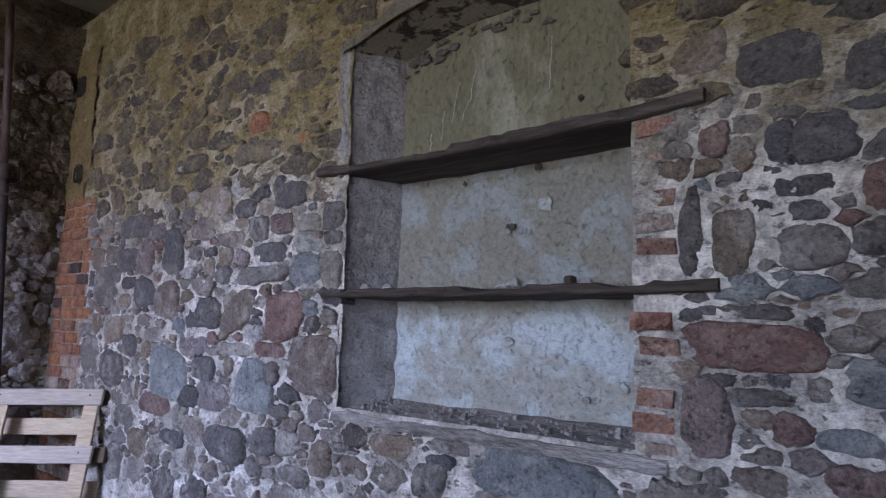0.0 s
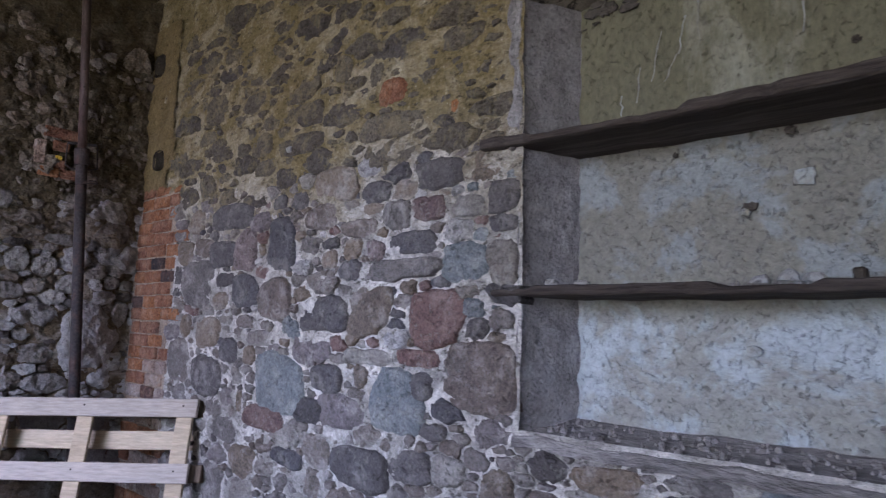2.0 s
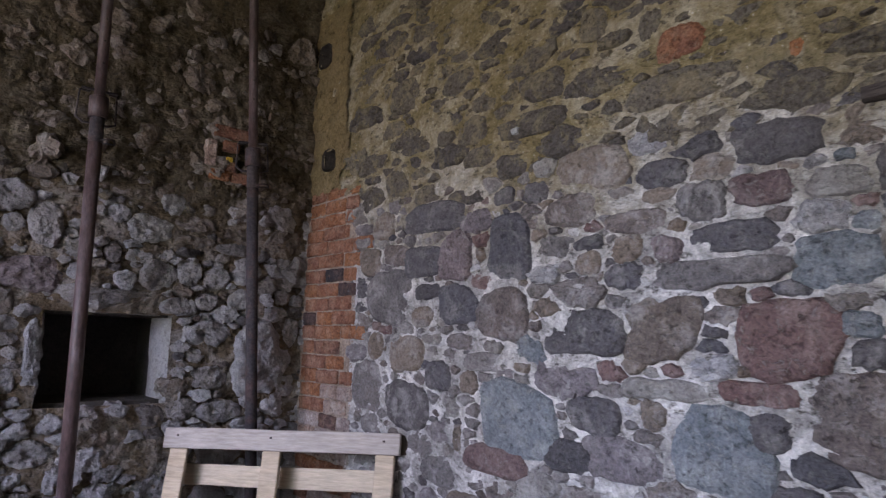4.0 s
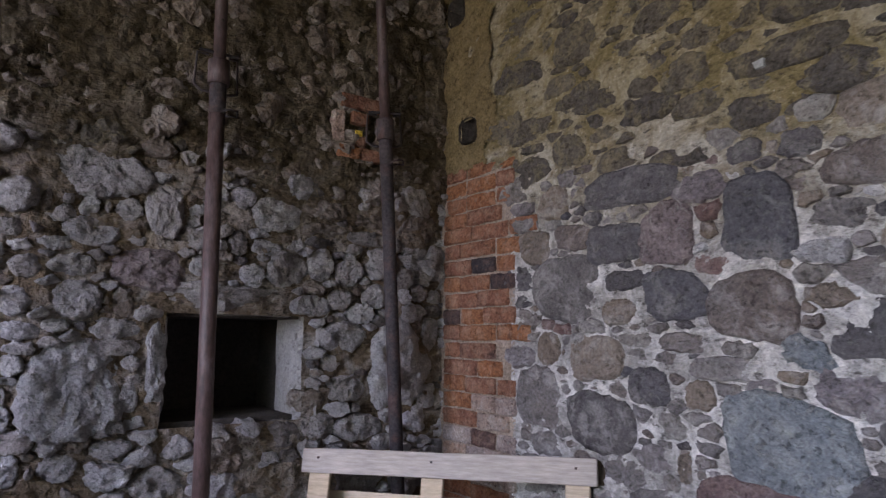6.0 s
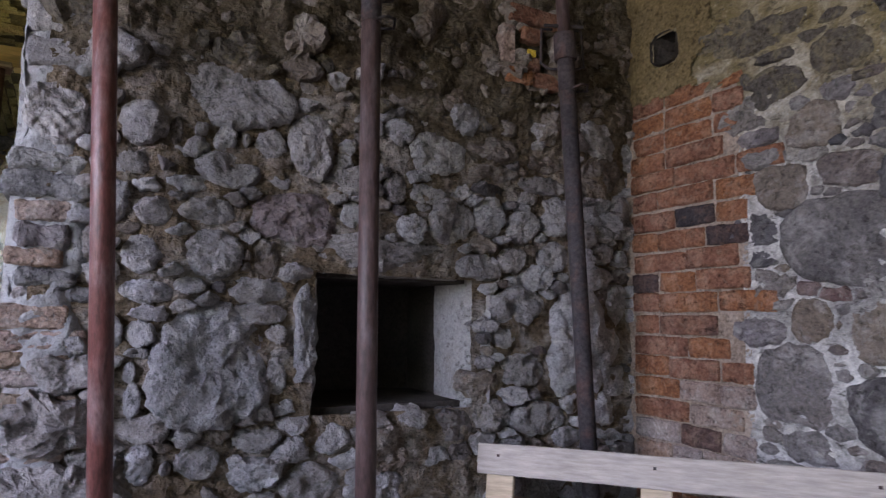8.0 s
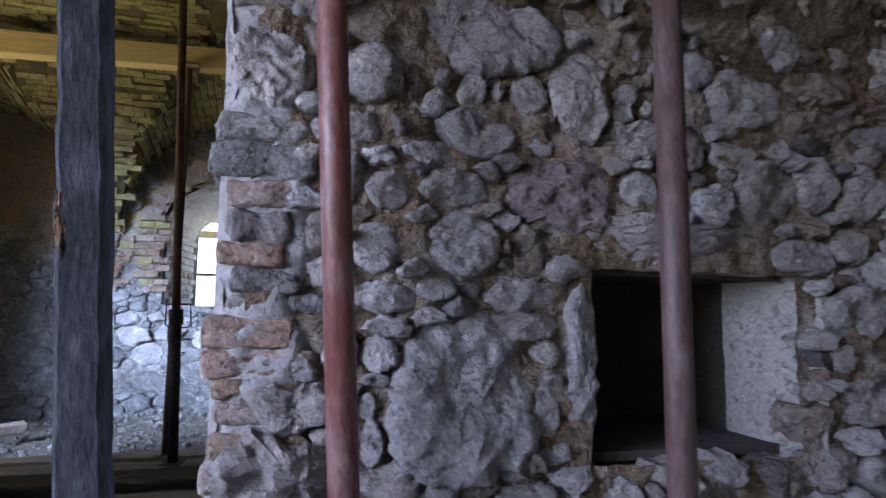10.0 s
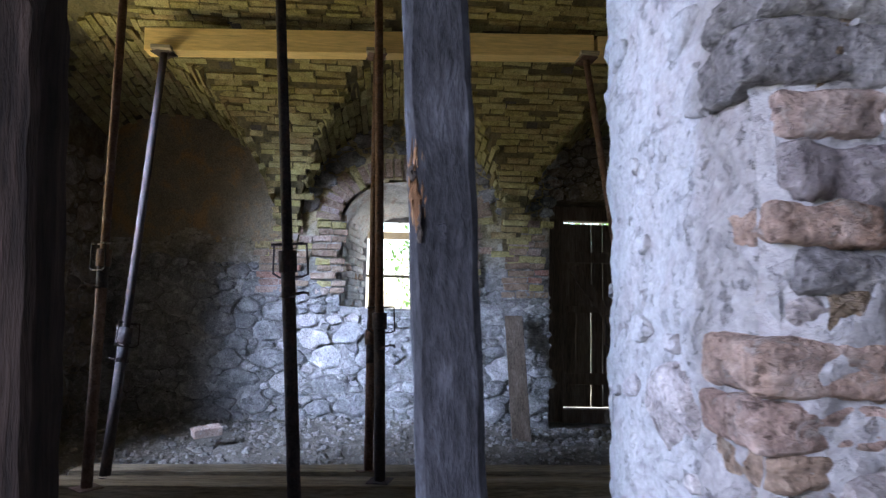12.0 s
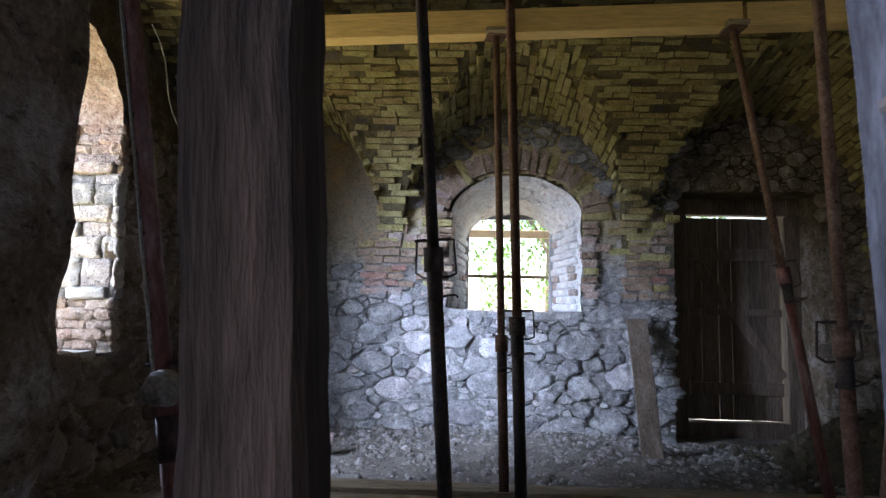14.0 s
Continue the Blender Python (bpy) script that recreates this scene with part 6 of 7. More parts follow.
# ---- timber posts in the opening ----
def post(name, x, y, w, d, lean_x, label, seed, tone_="post"):
    """A squared timber with worn arrises; y is where its middle stands at mid height."""
    ob = thing(name, label, "post", group="timber posts")
    vs, fs, n = [], [], 120
    for i in range(n + 1):
        zz = -1.65 + 3.3 * i / n
        q = Vector((seed * 3.7, 0, zz))
        wob = noise.noise_vector(q * 1.6) * 0.004 + noise.noise_vector(q * 9.0) * 0.0012
        worn = 0.008 + 0.007 * abs(noise.noise(q * 5.1)) + (0.01 if noise.noise(q * 3.3) > 0.35 else 0.0)
        for sx, sy in ((-1, -1), (1, -1), (1, 1), (-1, 1)):
            cx, cy_ = sx * d / 2, sy * w / 2
            nick = 0.003 * noise.noise(q * 14 + Vector((sx * 3, sy * 5, 0)))
            first, second = (cx - sx * worn, cy_), (cx, cy_ - sy * worn)
            if sx * sy > 0:
                first, second = second, first
            for a, b in (first, second):
                vs.append((a + wob.x + nick, b + wob.y - nick, zz))
    for i in range(n):
        fs += [(i * 8 + k, i * 8 + (k + 1) % 8, (i + 1) * 8 + (k + 1) % 8, (i + 1) * 8 + k) for k in range(8)]
    fs += [tuple(range(7, -1, -1)), tuple(n * 8 + k for k in range(8))]
    part("shaft", to_mesh("shaft", vs, fs), M[tone_], ob)
    ob.location = (x, y, FLOOR + 1.64)
    ob.rotation_euler.x = lean_x
    return ob


right_post = post("timber_post", -5.132, -0.632, 0.094, 0.095, 0.056, "dark weathered timber post with a torn splinter", 3)
post("timber_post", -5.105, -1.21, 0.099, 0.09, 0.052, "blackened square timber post in the opening", 8, "post_brown")
shaft = right_post.children[0]


def torn(name, y, z, w, h, proud, material, seed, label, crag=0.6):
    """A patch of torn wood on the post's front face, rough along the grain."""
    vs, fs = stone_geo(ragged(shard(w, h, random.Random(seed), 18), 0.5, 0.004, random.Random(seed)), proud, crag, seed, tilt=0.04, nr=4, plateau=6.0)
    part(name, to_mesh(name, [(0.0455 + c, y + a, z + b - FLOOR - 1.64) for a, b, c in vs], fs), material, shaft, label)


# torn strip along the arris: thin slivers that stand off the face, pointed at both ends
rng = random.Random(17)
for k in range(46):
    f = rng.random()
    y0, z0, ln, wd = -0.047 + 0.022 * f, 1.5 + 0.1 * rng.random(), rng.uniform(0.02, 0.06), rng.uniform(0.0008, 0.0022)
    x0 = 0.0465
    slant = rng.uniform(-0.003, 0.002)
    pts = [(x0, y0 + slant, z0), (x0, y0 - wd, z0 + ln * 0.4), (x0, y0 + wd, z0 + ln * 0.5), (x0 + rng.uniform(0.001, 0.0045), y0 + rng.uniform(-0.001, 0.001), z0 + ln * rng.uniform(0.3, 0.7)), (x0, y0 - slant, z0 + ln)]
    part("splinter", to_mesh("splinter", [(a, b, c - FLOOR - 1.64) for a, b, c in pts], [(0, 3, 1), (0, 2, 3), (1, 3, 4), (3, 2, 4)]), M["split" if k % 4 else "split_pale"], shaft, "torn orange splinter")
torn("torn_wood", -0.038, 1.56, 0.013, 0.11, 0.002, M["split"], 31, "torn orange wood", 0.25)
# the splits are raised patches with a crack's shade as their colour
torn("split", -0.041, 1.585, 0.012, 0.022, 0.009, M["void"], 12, "dark split in the timber")
torn("split", -0.034, 1.515, 0.007, 0.06, 0.006, M["void"], 18, "dark split in the timber")
torn("knot", -0.004, 1.505, 0.018, 0.026, 0.003, M["post"], 21, "raised knot")


# ---- fresh pine beam on the props under the vault ----
beam = thing("pine_beam", "fresh yellow pine beam carried by steel props under the vault", "beam")
tilt = Euler((0.035, 0, 0)).to_matrix()
part("long_piece", bevel_box((-8.43, -0.88, 3.185), (0.12, 3.05, 0.155), 0.003, 0.001, tilt), M["pine"], beam)
part("short_piece", bevel_box((-8.43, 1.42, 3.26), (0.12, 1.5, 0.15), 0.003, 0.001, tilt), M["pine"], beam)
for y in (-2.28, -0.87, 0.6):
    part("packing", bevel_box((-8.4, y, 3.115 + 0.035 * (y + 0.88)), (0.16, 0.13, 0.025), 0.003, 0.002), M["sleeper"], beam, "thin packing board")

prop((-6.93, -1.06, 0.36), (-6.93, -1.275, 3.44), 0.41, "dark steel prop standing in the vaulted room", M["steel"], M["steel"], 0.028, 80)
prop((-7.7, -0.745, 0.46), (-7.7, -0.84, 3.46), 0.3, "rusty steel prop before the window", M["steel"], M["steel_far"], 0.03, 75)
prop((-7.9, -0.815, 0.46), (-8.4, -0.868, 3.1), 0.3, "thin rusty steel prop carrying the beam", M["steel_far"], M["steel_far"], 0.026, 100)
prop((-7.9, -2.26, 0.42), (-8.4, -2.28, 3.05), 0.31, "leaning galvanised steel prop carrying the beam", M["steel_pale"], M["steel_pale"], 0.029, 60)
prop((-7.6, -2.215, 0.45), (-7.6, -2.2, 3.48), 0.4, "rusty steel prop beside a leaning one", M["steel_far"], M["steel_far"], 0.027, 50)
prop((-6.1, -1.6, FLOOR), (-6.1, -2.03, 3.1), 0.33, "dark red steel prop with a cable tied to it", M["steel_red"], M["steel_red"], 0.027, 60)
prop((-6.85, 0.33, 0.34), (-6.85, 0.215, 3.4), 0.33, "rusty steel prop crossing another", M["steel_far"], M["steel_far"], 0.026, 90)
prop((-6.76, 0.31, 0.34), (-6.76, 0.68, 3.38), 0.34, "leaning rusty steel prop crossing another", M["steel_far"], M["steel_far"], 0.026, 90)
prop((-8.0, 0.868, 0.44), (-8.4, 0.595, 3.14), 0.45, "leaning red steel prop near the door", M["steel_red"], M["steel_far"], 0.028, 70)
cable = thing("cable", "thin pale cable hanging along a steel prop", "cable")
part("strand", bent_wire([(-6.06, -2.02 + 0.0215 * k, 3.0 - 0.14 * k) for k in range(14)], 0.004), M["wire"], cable)
bag = thing("plastic_bag", "small crumpled clear plastic bag tied to a prop", "bag")
part("bag_body", to_mesh("bag_body", *[f for f in (lambda g: ([(c_ - 6.05, a - 1.72, b + 1.2) for a, b, c_ in g[0]], g[1]))(stone_geo(blob(0.07, 0.09, 0.4, random.Random(4), 12), 0.04, 1.0, 5, 0.02))]), M["wire"], bag)
loose = thing("loose_wire", "loose pale wire curling beside a prop", "wire")
part("strand", bent_wire([(-7.55, -2.62 + 0.03 * k + 0.02 * math.sin(k), 2.78 - 0.09 * k) for k in range(8)], 0.003), M["wire"], loose)

# ---- planks on the floor ----
for i, (x, w, z) in enumerate(((-8.08, 0.17, 0.4), (-7.8, 0.2, 0.4), (-7.35, 0.22, 0.33))):
    pl = thing("floor_plank", "dusty wooden plank laid under the props", "plank", group="floor planks")
    part("board", bevel_box((x, -0.1, z), (w, 4.8, 0.07), 0.004, 0.003, None, 14, 0.006, i), M["sleeper"], pl)
lean = thing("leaning_board", "grey dusty board leaning on the far wall", "board")
part("board", bevel_box((-9.56, 0.355, 0.8), (0.16, 0.028, 1.14), 0.004, 0.003, Matrix.Rotation(radians(-22), 3, "Y") @ Matrix.Rotation(radians(90), 3, "Z"), 6, 0.004), M["door"], lean)

# ---- door ----
door = thing("door_1", "old dark plank door with gaps of daylight", "door", kind="structure")
DX = -10.39
rng = random.Random(91)
y = 0.965
for i in range(6):
    w = (0.13, 0.15, 0.12, 0.15, 0.14, 0.14)[i]
    gap = (0.005, 0.003, 0.009, 0.003, 0.006, 0.003)[i]
    part("board", bevel_box((DX, y + w / 2, 1.35), (0.025, w - gap, 1.81), 0.003, 0.001, None, 5, 0.002, i), M["door"], door)
    y += w
for z in (0.72, 1.92, 1.4):
    part("ledge", bevel_box((DX + 0.028, 1.385, z), (0.03, 0.82, 0.11 if z != 1.4 else 0.06), 0.004, 0.002), M["door"], door)
part("brace", bevel_box((DX + 0.03, 1.42, 1.32), (0.03, 0.1, 1.25), 0.004, 0.002, Euler((radians(36), 0, 0)).to_matrix()), M["door"], door)
for c, sz in (((DX, 0.87, 1.36), (0.14, 0.16, 2.1)), ((DX, 1.9, 1.36), (0.14, 0.16, 2.1)), ((DX, 1.385, 2.36), (0.16, 1.2, 0.16)), ((DX, 1.385, 0.36), (0.16, 0.9, 0.14))):
    part("door_frame", bevel_box(c, sz, 0.008, 0.003, None, 6, 0.006), M["door"], door)

# ---- rubble on the floor, stones of the walls ----
rng = random.Random(101)
jv, jf = [], []
for i in range(4600):
    x, y = -9.95 + 1.9 * rng.random() ** 1.3, rng.uniform(SOUTH + 0.1, NORTH - 0.1)
    r = rng.choice((0.005, 0.007, 0.009, 0.012, 0.016, 0.026)) * rng.uniform(0.8, 1.3)
    if abs(x + 8.08) < 0.12:
        continue
    vs, fs = stone_geo(blob(r * 2, r * 1.6, rng.random(), rng, 7), r * 0.7, 0.8, i, 0.01, 0.2, 2)
    a = rng.uniform(0, 6.28)
    z = floor_z(x, y)
    b = len(jv)
    jv += [(x + u * math.cos(a) - v * math.sin(a), y + u * math.sin(a) + v * math.cos(a), z + w) for u, v, w in vs]
    jf += [[k + b for k in f] for f in fs]
thing("rubble", "loose grey rubble and mortar crumbs along the wall", "rubble", M["rubble"], to_mesh("rubble", jv, jf), "stuff")
def heap_z(x, y):
    d = ((x + 9.3) / 1.05) ** 2 + ((y - 2.5) / 1.35) ** 2
    p = Vector((x, y, 7))
    return FLOOR - 0.06 + 0.5 * max(0.0, 1 - d) + 0.035 * fbm(p * 4, 4)


sheet_heap = thing("earth_heap", "heap of brown earth and rubble beside the door", "earth heap", kind="stuff")
sheet("mound", -10.3, -8.2, 1.15, 2.6, 0.03, lambda x, y: (x, y, heap_z(x, y)), M["soil"], sheet_heap, "", False)
hv, hf = [], []
for i in range(700):
    x, y = rng.uniform(-10.0, -8.25), rng.uniform(1.05, 2.55)
    r = rng.choice((0.008, 0.012, 0.018, 0.03, 0.045))
    vs, fs = stone_geo(shard(r * 2, r * 1.6, rng, 9), r * 0.8, 0.8, i, 0.02, 0.3, 2)
    z = max(heap_z(x, y), floor_z(x, y))
    b = len(hv)
    hv += [(x + u, y + v, z + w) for u, v, w in vs]
    hf += [[k + b for k in f] for f in fs]
part("clod", to_mesh("clod", hv, hf), M["soil"], sheet_heap)["kind"] = "stuff"
half = thing("half_brick", "dusty half brick lying on the rubble", "brick")
part("brick", bevel_box((-9.05, -2.06, 0.45), (0.12, 0.2, 0.06), 0.006, 0.006, Euler((0.1, 0.1, 0.5)).to_matrix()), M["brick_pale"], half)

# ochre plaster under the left side vault
def ochre(y, z):
    if z < 1.95 + 0.22 * noise.noise(Vector((2, y * 2.2, 0))) + 0.1 * noise.noise(Vector((2, y * 9, 0))) or z > LZ + LR * math.sqrt(max(0, 1 - ((y + 2.7) / LA) ** 2)) + 0.03:
        return None
    p = Vector((3, y, z))
    return (FX + 0.045 + 0.012 * fbm(p * 3, 3) + 0.004 * fbm(p * 15, 2), y, z)


sheet("ochre_patch", SOUTH, -1.74, 1.7, 3.12, 0.025, ochre, M["ochre"], far_wall, "ochre and brown old plaster")

# brick piers and the brick arch over the window
rng = random.Random(111)
pier_len = (0.242, 0.242, 0.132, 0.172)
PIER_TONES = ("brick_pale", "brick_dim", "brick_red", "brick_vault")
pier_brick = {(k, c): to_mesh("brick", *box_geo((0, 0, 0), (0.06, pier_len[k] - 0.012, 0.055), 0.007, None, rng)) for k in range(4) for c in PIER_TONES}
for y0, y1 in ((-1.93, -1.52), (-1.42, WY0 - 0.01), (WY1 + 0.01, 0.1), (0.3, 0.68)):
    z = 1.52
    while z < 2.24:
        y = y0 + rng.uniform(-0.05, 0.02)
        while y < y1 - 0.06:
            k = rng.randrange(4) if y + 0.24 < y1 else 2
            c = rng.choice(("brick_pale", "brick_dim", "brick_dim", "brick_vault", "brick_red" if z < 1.9 else "brick_dim"))
            ob = part("brick", pier_brick[k, c], M[c], far_wall)
            ob.location = (FX + 0.006 + rng.uniform(-0.01, 0.008), y + pier_len[k] / 2, z + rng.uniform(-0.006, 0.006))
            ob.rotation_euler = (rng.uniform(-0.04, 0.04), 0, 0)
            y += pier_len[k]
        z += 0.066
cy = (WY0 + WY1) / 2
for k in range(27):
    a = math.pi * (k + 0.5) / 27
    ra, rb = 0.57 + 0.12, 0.38 + 0.12
    c = rng.choice(("brick_dim", "brick_dim", "brick_pale", "brick_vault"))
    ob = part("brick", pier_brick[rng.choice((0, 0, 3)), c], M[c], far_wall)
    ob.location = (FX + 0.008 + rng.uniform(-0.012, 0.012), cy - ra * math.cos(a), WZS + rb * math.sin(a))
    ob.rotation_euler = (math.atan2(math.sin(a) / rb, -math.cos(a) / ra) + rng.uniform(-0.08, 0.08), 0, 0)

rng = random.Random(117)
emb_brick = [to_mesh("brick", *lump((0.22, 0.05, 0.058), k, 0.012, 0.008, 5), True) for k in range(7)]
for k, me_ in enumerate(emb_brick):
    me_.materials.append(M["embrasure"] if k < 6 else M["brick_pale"])
for side, (ya, yb) in enumerate(((WY0, OY0 - 0.03), (WY1, OY1 + 0.03))):
    ang = math.atan2(yb - ya, OX + 0.06 - FX)
    z, row = WZ0 + 0.05, 0
    while z < WZS + 0.02:
        for k in range(5):
            f = (k + (0.5 if row % 2 else 0.15)) / 5
            if 0.14 < f < 0.95:
                ob = part("brick", rng.choice(emb_brick), M["embrasure"], window)
                ob.location = (FX + (OX + 0.06 - FX) * f, ya + (yb - ya) * f + (-0.002 if side == 0 else 0.002) + rng.uniform(-0.01, 0.01), z)
                ob.rotation_euler = (0, rng.uniform(-0.03, 0.03), ang)
        z += 0.068
        row += 1

# far reveal of the side window: courses of stone and brick
rng = random.Random(121)
z = SZ0
while z < SZ1 - 0.6:
    h = rng.choice((0.07, 0.1, 0.14, 0.19)) if 1.4 < z < 2.2 else 0.065
    y = SOUTH - 0.88
    while y < SOUTH + 0.02:
        ln = min(rng.choice((0.14, 0.2, 0.26)), SOUTH + 0.03 - y)
        vs, fs = lump((0.1, max(0.03, ln + 0.006), h + 0.01), rng.randrange(999), 0.025, 0.012)
        c = Vector((SX0 + rng.uniform(-0.035, 0.012), y + ln / 2, z + h / 2))
        course = 1.4 < z < 2.2
        part("stone" if course else "brick", to_mesh("stone", [v + c for v in vs], fs, True), M[rng.choice(("whitewash", "dusty", "far", "whitewash"))] if course else M["brick_pale"], south)
        y += ln
    z += h
mid_x = (SX0 + SX1) / 2
sheet("window_soffit", 0, math.pi, 0, 1, 0.06, lambda a, k: (mid_x - 0.7 * math.cos(a) + 0.02 * noise.noise(Vector((a * 4, k * 5, 0))), SOUTH - 0.9 * k + 0.01, SZ1 - 0.62 + 0.62 * math.sin(a) + 0.03 * noise.noise(Vector((a * 5, k * 6, 2)))), M["brick_pale"], south, "ragged brick soffit")

# ---- outside ----
ground = thing("ground", "sunlit grass and bare earth outside", "ground", M["grass"], to_mesh("ground", [(-400, -400, 0.05), (400, -400, 0.05), (400, 400, 0.05), (-400, 400, 0.05)], [(0, 1, 2, 3)]), "structure")
scaffold = thing("scaffold", "yellow scaffold plank and thin bar outside the window", "scaffold")
part("plank", bevel_box((-12.0, -0.5, 2.28), (0.25, 3.2, 0.04), 0.004), M["pallet"], scaffold)
part("toe_board", bevel_box((-11.86, -0.5, 2.25), (0.03, 3.2, 0.09), 0.004), M["pallet"], scaffold)
for y in (-2.0, 1.0):
    part("standard", tube(0.024, 0.0, 4.0), M["steel"], scaffold).location = (-12.0, y, 0.05)
part("window_bar", bevel_box((-10.92, -0.62, 1.71), (0.025, 0.9, 0.03), 0.003), M["sleeper"], window, "thin horizontal timber bar")


def tree(x, y, h, seed):
    """A broad tree: tapered trunk, limbs, and a crown of many small leaves."""
    rng = random.Random(seed)
    ob = thing("tree", "leafy green tree in sunlight outside the window", "tree", group="trees outside")
    vs, fs, n = [], [], 9
    for k in range(6):
        zz, r = h * 0.55 * k / 5, 0.22 * (1 - 0.13 * k)
        vs += [(r * math.cos(2 * math.pi * i / n) + 0.1 * math.sin(k), r * math.sin(2 * math.pi * i / n), zz) for i in range(n)]
    for k in range(5):
        fs += [(k * n + i, k * n + (i + 1) % n, (k + 1) * n + (i + 1) % n, (k + 1) * n + i) for i in range(n)]
    part("trunk", to_mesh("trunk", vs, fs, True), M["bark"], ob)
    for k in range(7):
        a = k * 0.9
        part("limb", bent_wire([(0.1, 0, h * (0.2 + 0.05 * k)), (math.cos(a) * 0.9, math.sin(a) * 0.9, h * (0.32 + 0.06 * k)), (math.cos(a) * 2, math.sin(a) * 2, h * (0.36 + 0.08 * k))], 0.05), M["bark"], ob)
    lv, lf = [], []
    clumps = [(rng.gauss(0, 1.15), rng.gauss(0, 1.15), h * rng.uniform(0.16, 0.98), rng.uniform(0.4, 0.9)) for _ in range(40)]
    for i in range(4200):
        c = rng.choice(clumps)
        p = Vector((c[0], c[1], c[2])) + Vector((rng.gauss(0, 1), rng.gauss(0, 1), rng.gauss(0, 0.8))) * c[3] * 0.6
        q = Euler((rng.uniform(0, 6), rng.uniform(0, 6), rng.uniform(0, 6))).to_matrix()
        s_ = rng.uniform(0.05, 0.1)
        b = len(lv)
        lv += [p + q @ Vector(v) * s_ for v in ((-1, 0, 0), (0, -0.5, 0.1), (1, 0, 0), (0, 0.5, 0.1))]
        lf.append((b, b + 1, b + 2, b + 3))
    part("crown", to_mesh("crown", lv, lf), M["leaf"], ob)
    ob.location = (x, y, 0.05)


tree(-21.0, 1.1, 6.5, 1)
tree(-27.0, -7.5, 7.5, 2)
tree(-24.0, 6.0, 7.0, 3)


# ---- stones of the walls ----
tones_a = [(0.46, M["grey"]), (0.18, M["brown"]), (0.14, M["dark"]), (0.07, M["red"]), (0.07, M["blue"]), (0.08, M["pale"])]


def lay_known(known, place, parent, seed, height, crag, n=22, nr=5, broken=False, facets=0, slope=0.75):
    rng = random.Random(seed)
    for i, (u, v, w, h, sq, tone) in enumerate(known):
        fine = broken and min(w, h) > 0.13
        big = broken and min(w, h) > 0.2
        if big:
            outline = ragged(blob(w * 1.05, h * 1.05, 0.3, rng, 64), 0.5, 0.004, rng)
        elif broken and sq > 0.2 and sq < 0.8:
            outline = shard(w * 1.1, h * 1.1, rng, 60 if fine else n)
        else:
            outline = ragged(blob(w * 1.06, h * 1.06, sq, rng, n), 0.5, 0.004, rng)
        vs, fs = stone_geo(outline, min(height(u, v, rng), 0.006 + 0.16 * min(w, h)), crag, seed * 31 + i, tilt=0.2 if broken else 0.08, nr=16 if fine else nr, plateau=5.0 if big else 10.0 if broken else 9.0, facets=facets, slope=0.25 if big else slope)
        part("stone", to_mesh("stone", [place(u + a, v + b, c) for a, b, c in vs], fs, not broken), M[tone], parent)


KNOWN_A = [k for k in KNOWN_A if not (k[1] > 2.04 and NX0 - 0.13 < k[0] + k[2] / 2 < NX1)]
KNOWN_A = [(*k[:5], "upper" if k[1] > 2.05 and k[0] < -0.95 and k[5] != "brick" else k[5]) for k in KNOWN_A]
lay_known(KNOWN_A, place_a, wall_a, 3, lambda u, v, r: r.uniform(0.019, 0.027) + (0.006 if v > 2 else 0), 0.4, 30, 8, slope=0.25, facets=1)
cells = filler(-4.27, 0.35, FLOOR + 0.3, 2.02, size_a, [k[:4] for k in KNOWN_A], free_a, 11, wide=1.8, gap=0.0025, soft=0, step=0.018, least=0.013, tries=3000)
lay(cells, place_a, wall_a, tones_a, lambda u, v, r: r.uniform(0.008, 0.024), 0.7, 12, 200, lambda u, v: abs(v - 1.6) + 0.15 * abs(u + 2.2), plateau=7.0, tilt=0.16, smooth=False, nr=4, facets=1)
cells = filler(-4.27, 0.35, 2.02, 3.0, size_a, [k[:4] for k in KNOWN_A], free_a, 13, wide=2.5, gap=0.007, soft=0, keep=0.96, step=0.025)
lay(cells, place_a, wall_a, [(1.0, M["upper"])], lambda u, v, r: r.uniform(0.01, 0.028), 0.6, 14, 40, lambda u, v: abs(v - 2.0) + 0.15 * abs(u + 2.2), nr=4, plateau=7.0, tilt=0.1, smooth=False, facets=1)
lay_known(KNOWN_B, place_b, wall_b, 5, lambda u, v, r: r.uniform(0.034, 0.056), 0.7, 34, 9, True, facets=2, slope=0.6)
# upper stones: browner, and darkened for the light that fades upward
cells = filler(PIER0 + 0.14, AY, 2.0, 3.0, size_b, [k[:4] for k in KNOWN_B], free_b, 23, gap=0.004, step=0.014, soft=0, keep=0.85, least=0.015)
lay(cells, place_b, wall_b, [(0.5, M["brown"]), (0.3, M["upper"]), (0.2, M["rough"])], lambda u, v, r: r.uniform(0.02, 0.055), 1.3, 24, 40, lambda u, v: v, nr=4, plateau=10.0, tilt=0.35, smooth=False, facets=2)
cells = filler(PIER0 + 0.14, AY, FLOOR + 0.3, 2.0, size_b, [k[:4] for k in KNOWN_B], free_b, 21, wide=1.6, gap=0.002, step=0.013, soft=0, keep=0.9, least=0.013)
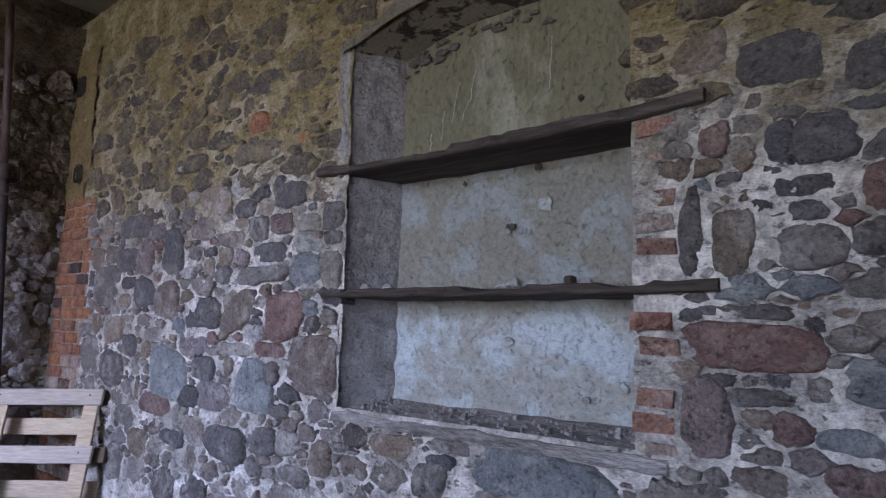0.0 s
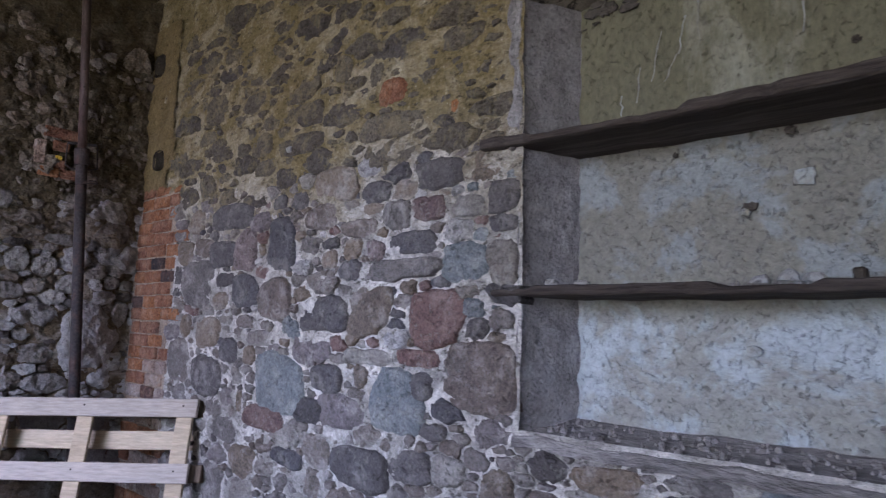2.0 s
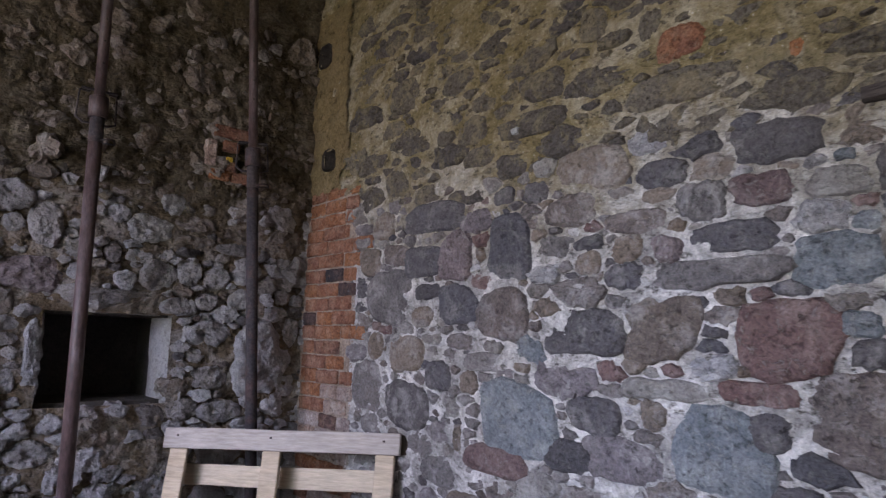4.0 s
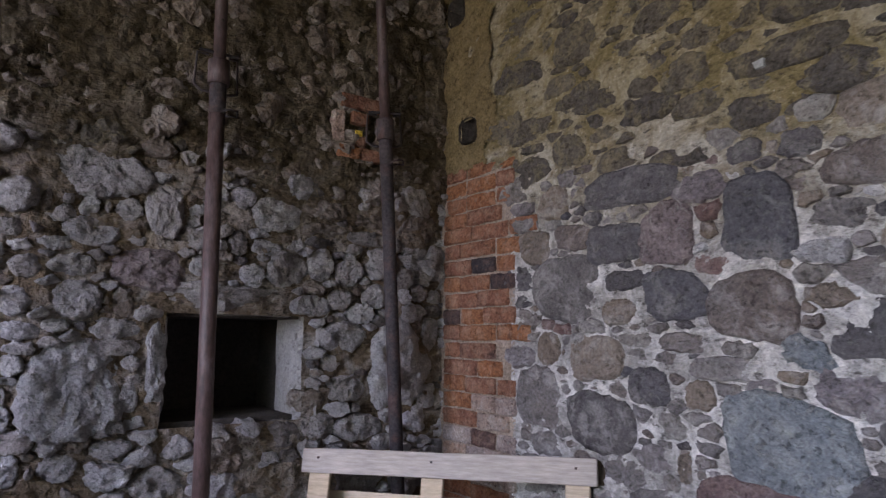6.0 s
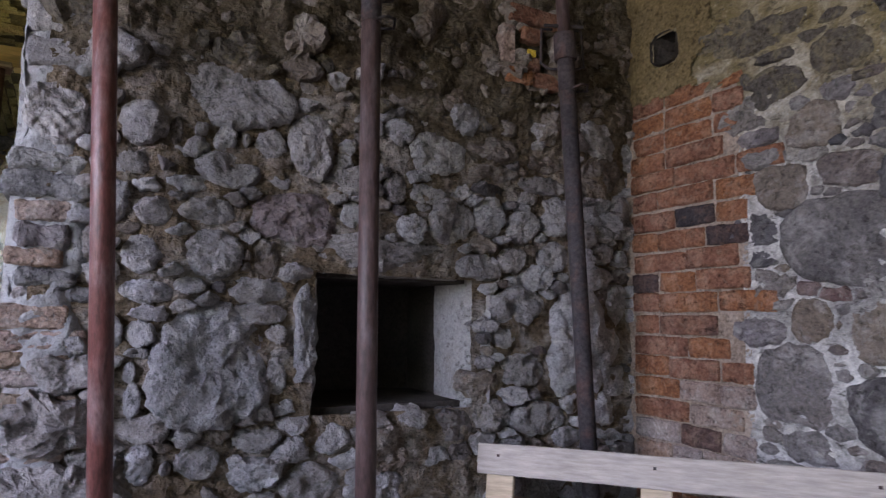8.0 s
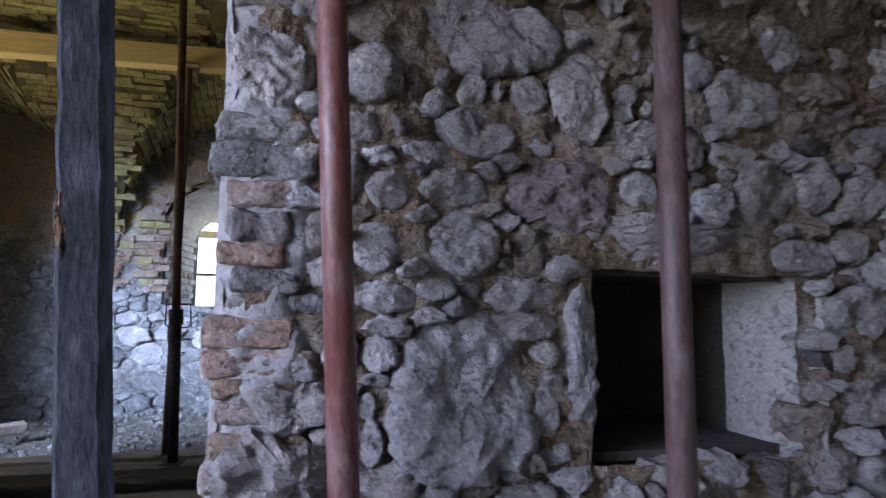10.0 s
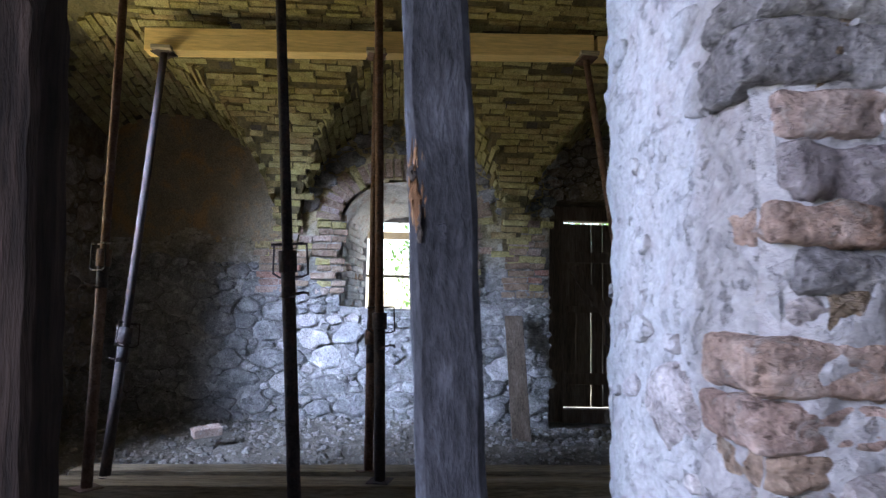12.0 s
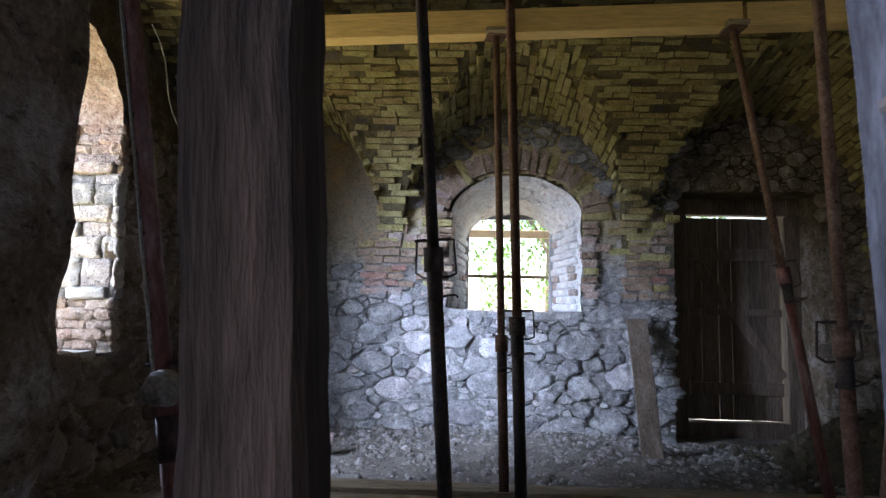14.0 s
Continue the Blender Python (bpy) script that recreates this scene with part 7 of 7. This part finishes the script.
lay(cells, place_b, wall_b, [(0.55, M["rough"]), (0.15, M["pale"]), (0.15, M["grey"]), (0.15, M["brown"])], lambda u, v, r: r.uniform(0.008, 0.04), 1.0, 22, 240 - len(KNOWN_B), lambda u, v: abs(v - 1.5), nr=5, plateau=9.0, tilt=0.35, smooth=False, facets=2)
far_size = lambda u, v: 0.6 if in_window(u, v, 0.2) or in_door(u, v, 0.2) else 1.35 if v < 1.5 else 0.9
cells = filler(SOUTH, 0.75, FLOOR + 0.1, 3.1, far_size, [], free_far, 31, wide=1.7, gap=0.004, step=0.03, soft=0)
lay(cells, place_far, far_wall, [(0.8, M["far"]), (0.2, M["dusty"])], lambda u, v, r: r.uniform(0.018, 0.034), 0.4, 32, 190, lambda u, v: abs(u + 0.9) + abs(v - 1), nr=4, plateau=10.0, tilt=0.2, smooth=False, facets=1)
cells = filler(0.75, NORTH, FLOOR + 0.1, 3.1, far_size, [], free_far, 33, gap=0.006, step=0.05, soft=0)
# brown and dark stones here, the dimness by the door in their colour
lay(cells, place_far, far_wall, [(0.6, M["brown"]), (0.4, M["dark"])], lambda u, v, r: r.uniform(0.012, 0.034), 0.9, 34, 40, lambda u, v: abs(v - 1.5), nr=4, plateau=10.0, smooth=False)
cells = filler(-BACK, 9.9, FLOOR, 2.6, lambda u, v: 1.6, [], lambda u, v: not in_side(-u, v) and not (in_side(-u + 0.22, v) or in_side(-u - 0.22, v) or in_side(-u, v + 0.12)), 41, gap=0.012, tries=600, step=0.08)
lay(cells, place_south, south, [(1.0, M["brown"])], lambda u, v, r: r.uniform(0.02, 0.05), 0.8, 42, 60, lambda u, v: abs(u - 8) + abs(v - 1.5))
cells = filler(BACK + 0.03, BX - 0.12, FLOOR, 3.3, lambda u, v: 0.9, [], lambda u, v: True, 51, gap=0.006, soft=1, keep=0.45, tries=900)
lay(cells, lambda u, v, w: (u, PIER0 + back_round(u, v) - w, v), wall_b, [(0.75, M["whitewash"]), (0.25, M["dusty"])], lambda u, v, r: r.uniform(0.0, 0.007), 0.5, 52, 60, lambda u, v: abs(v - 1.5), plateau=8.0, nr=4, tilt=0.04, facets=1)
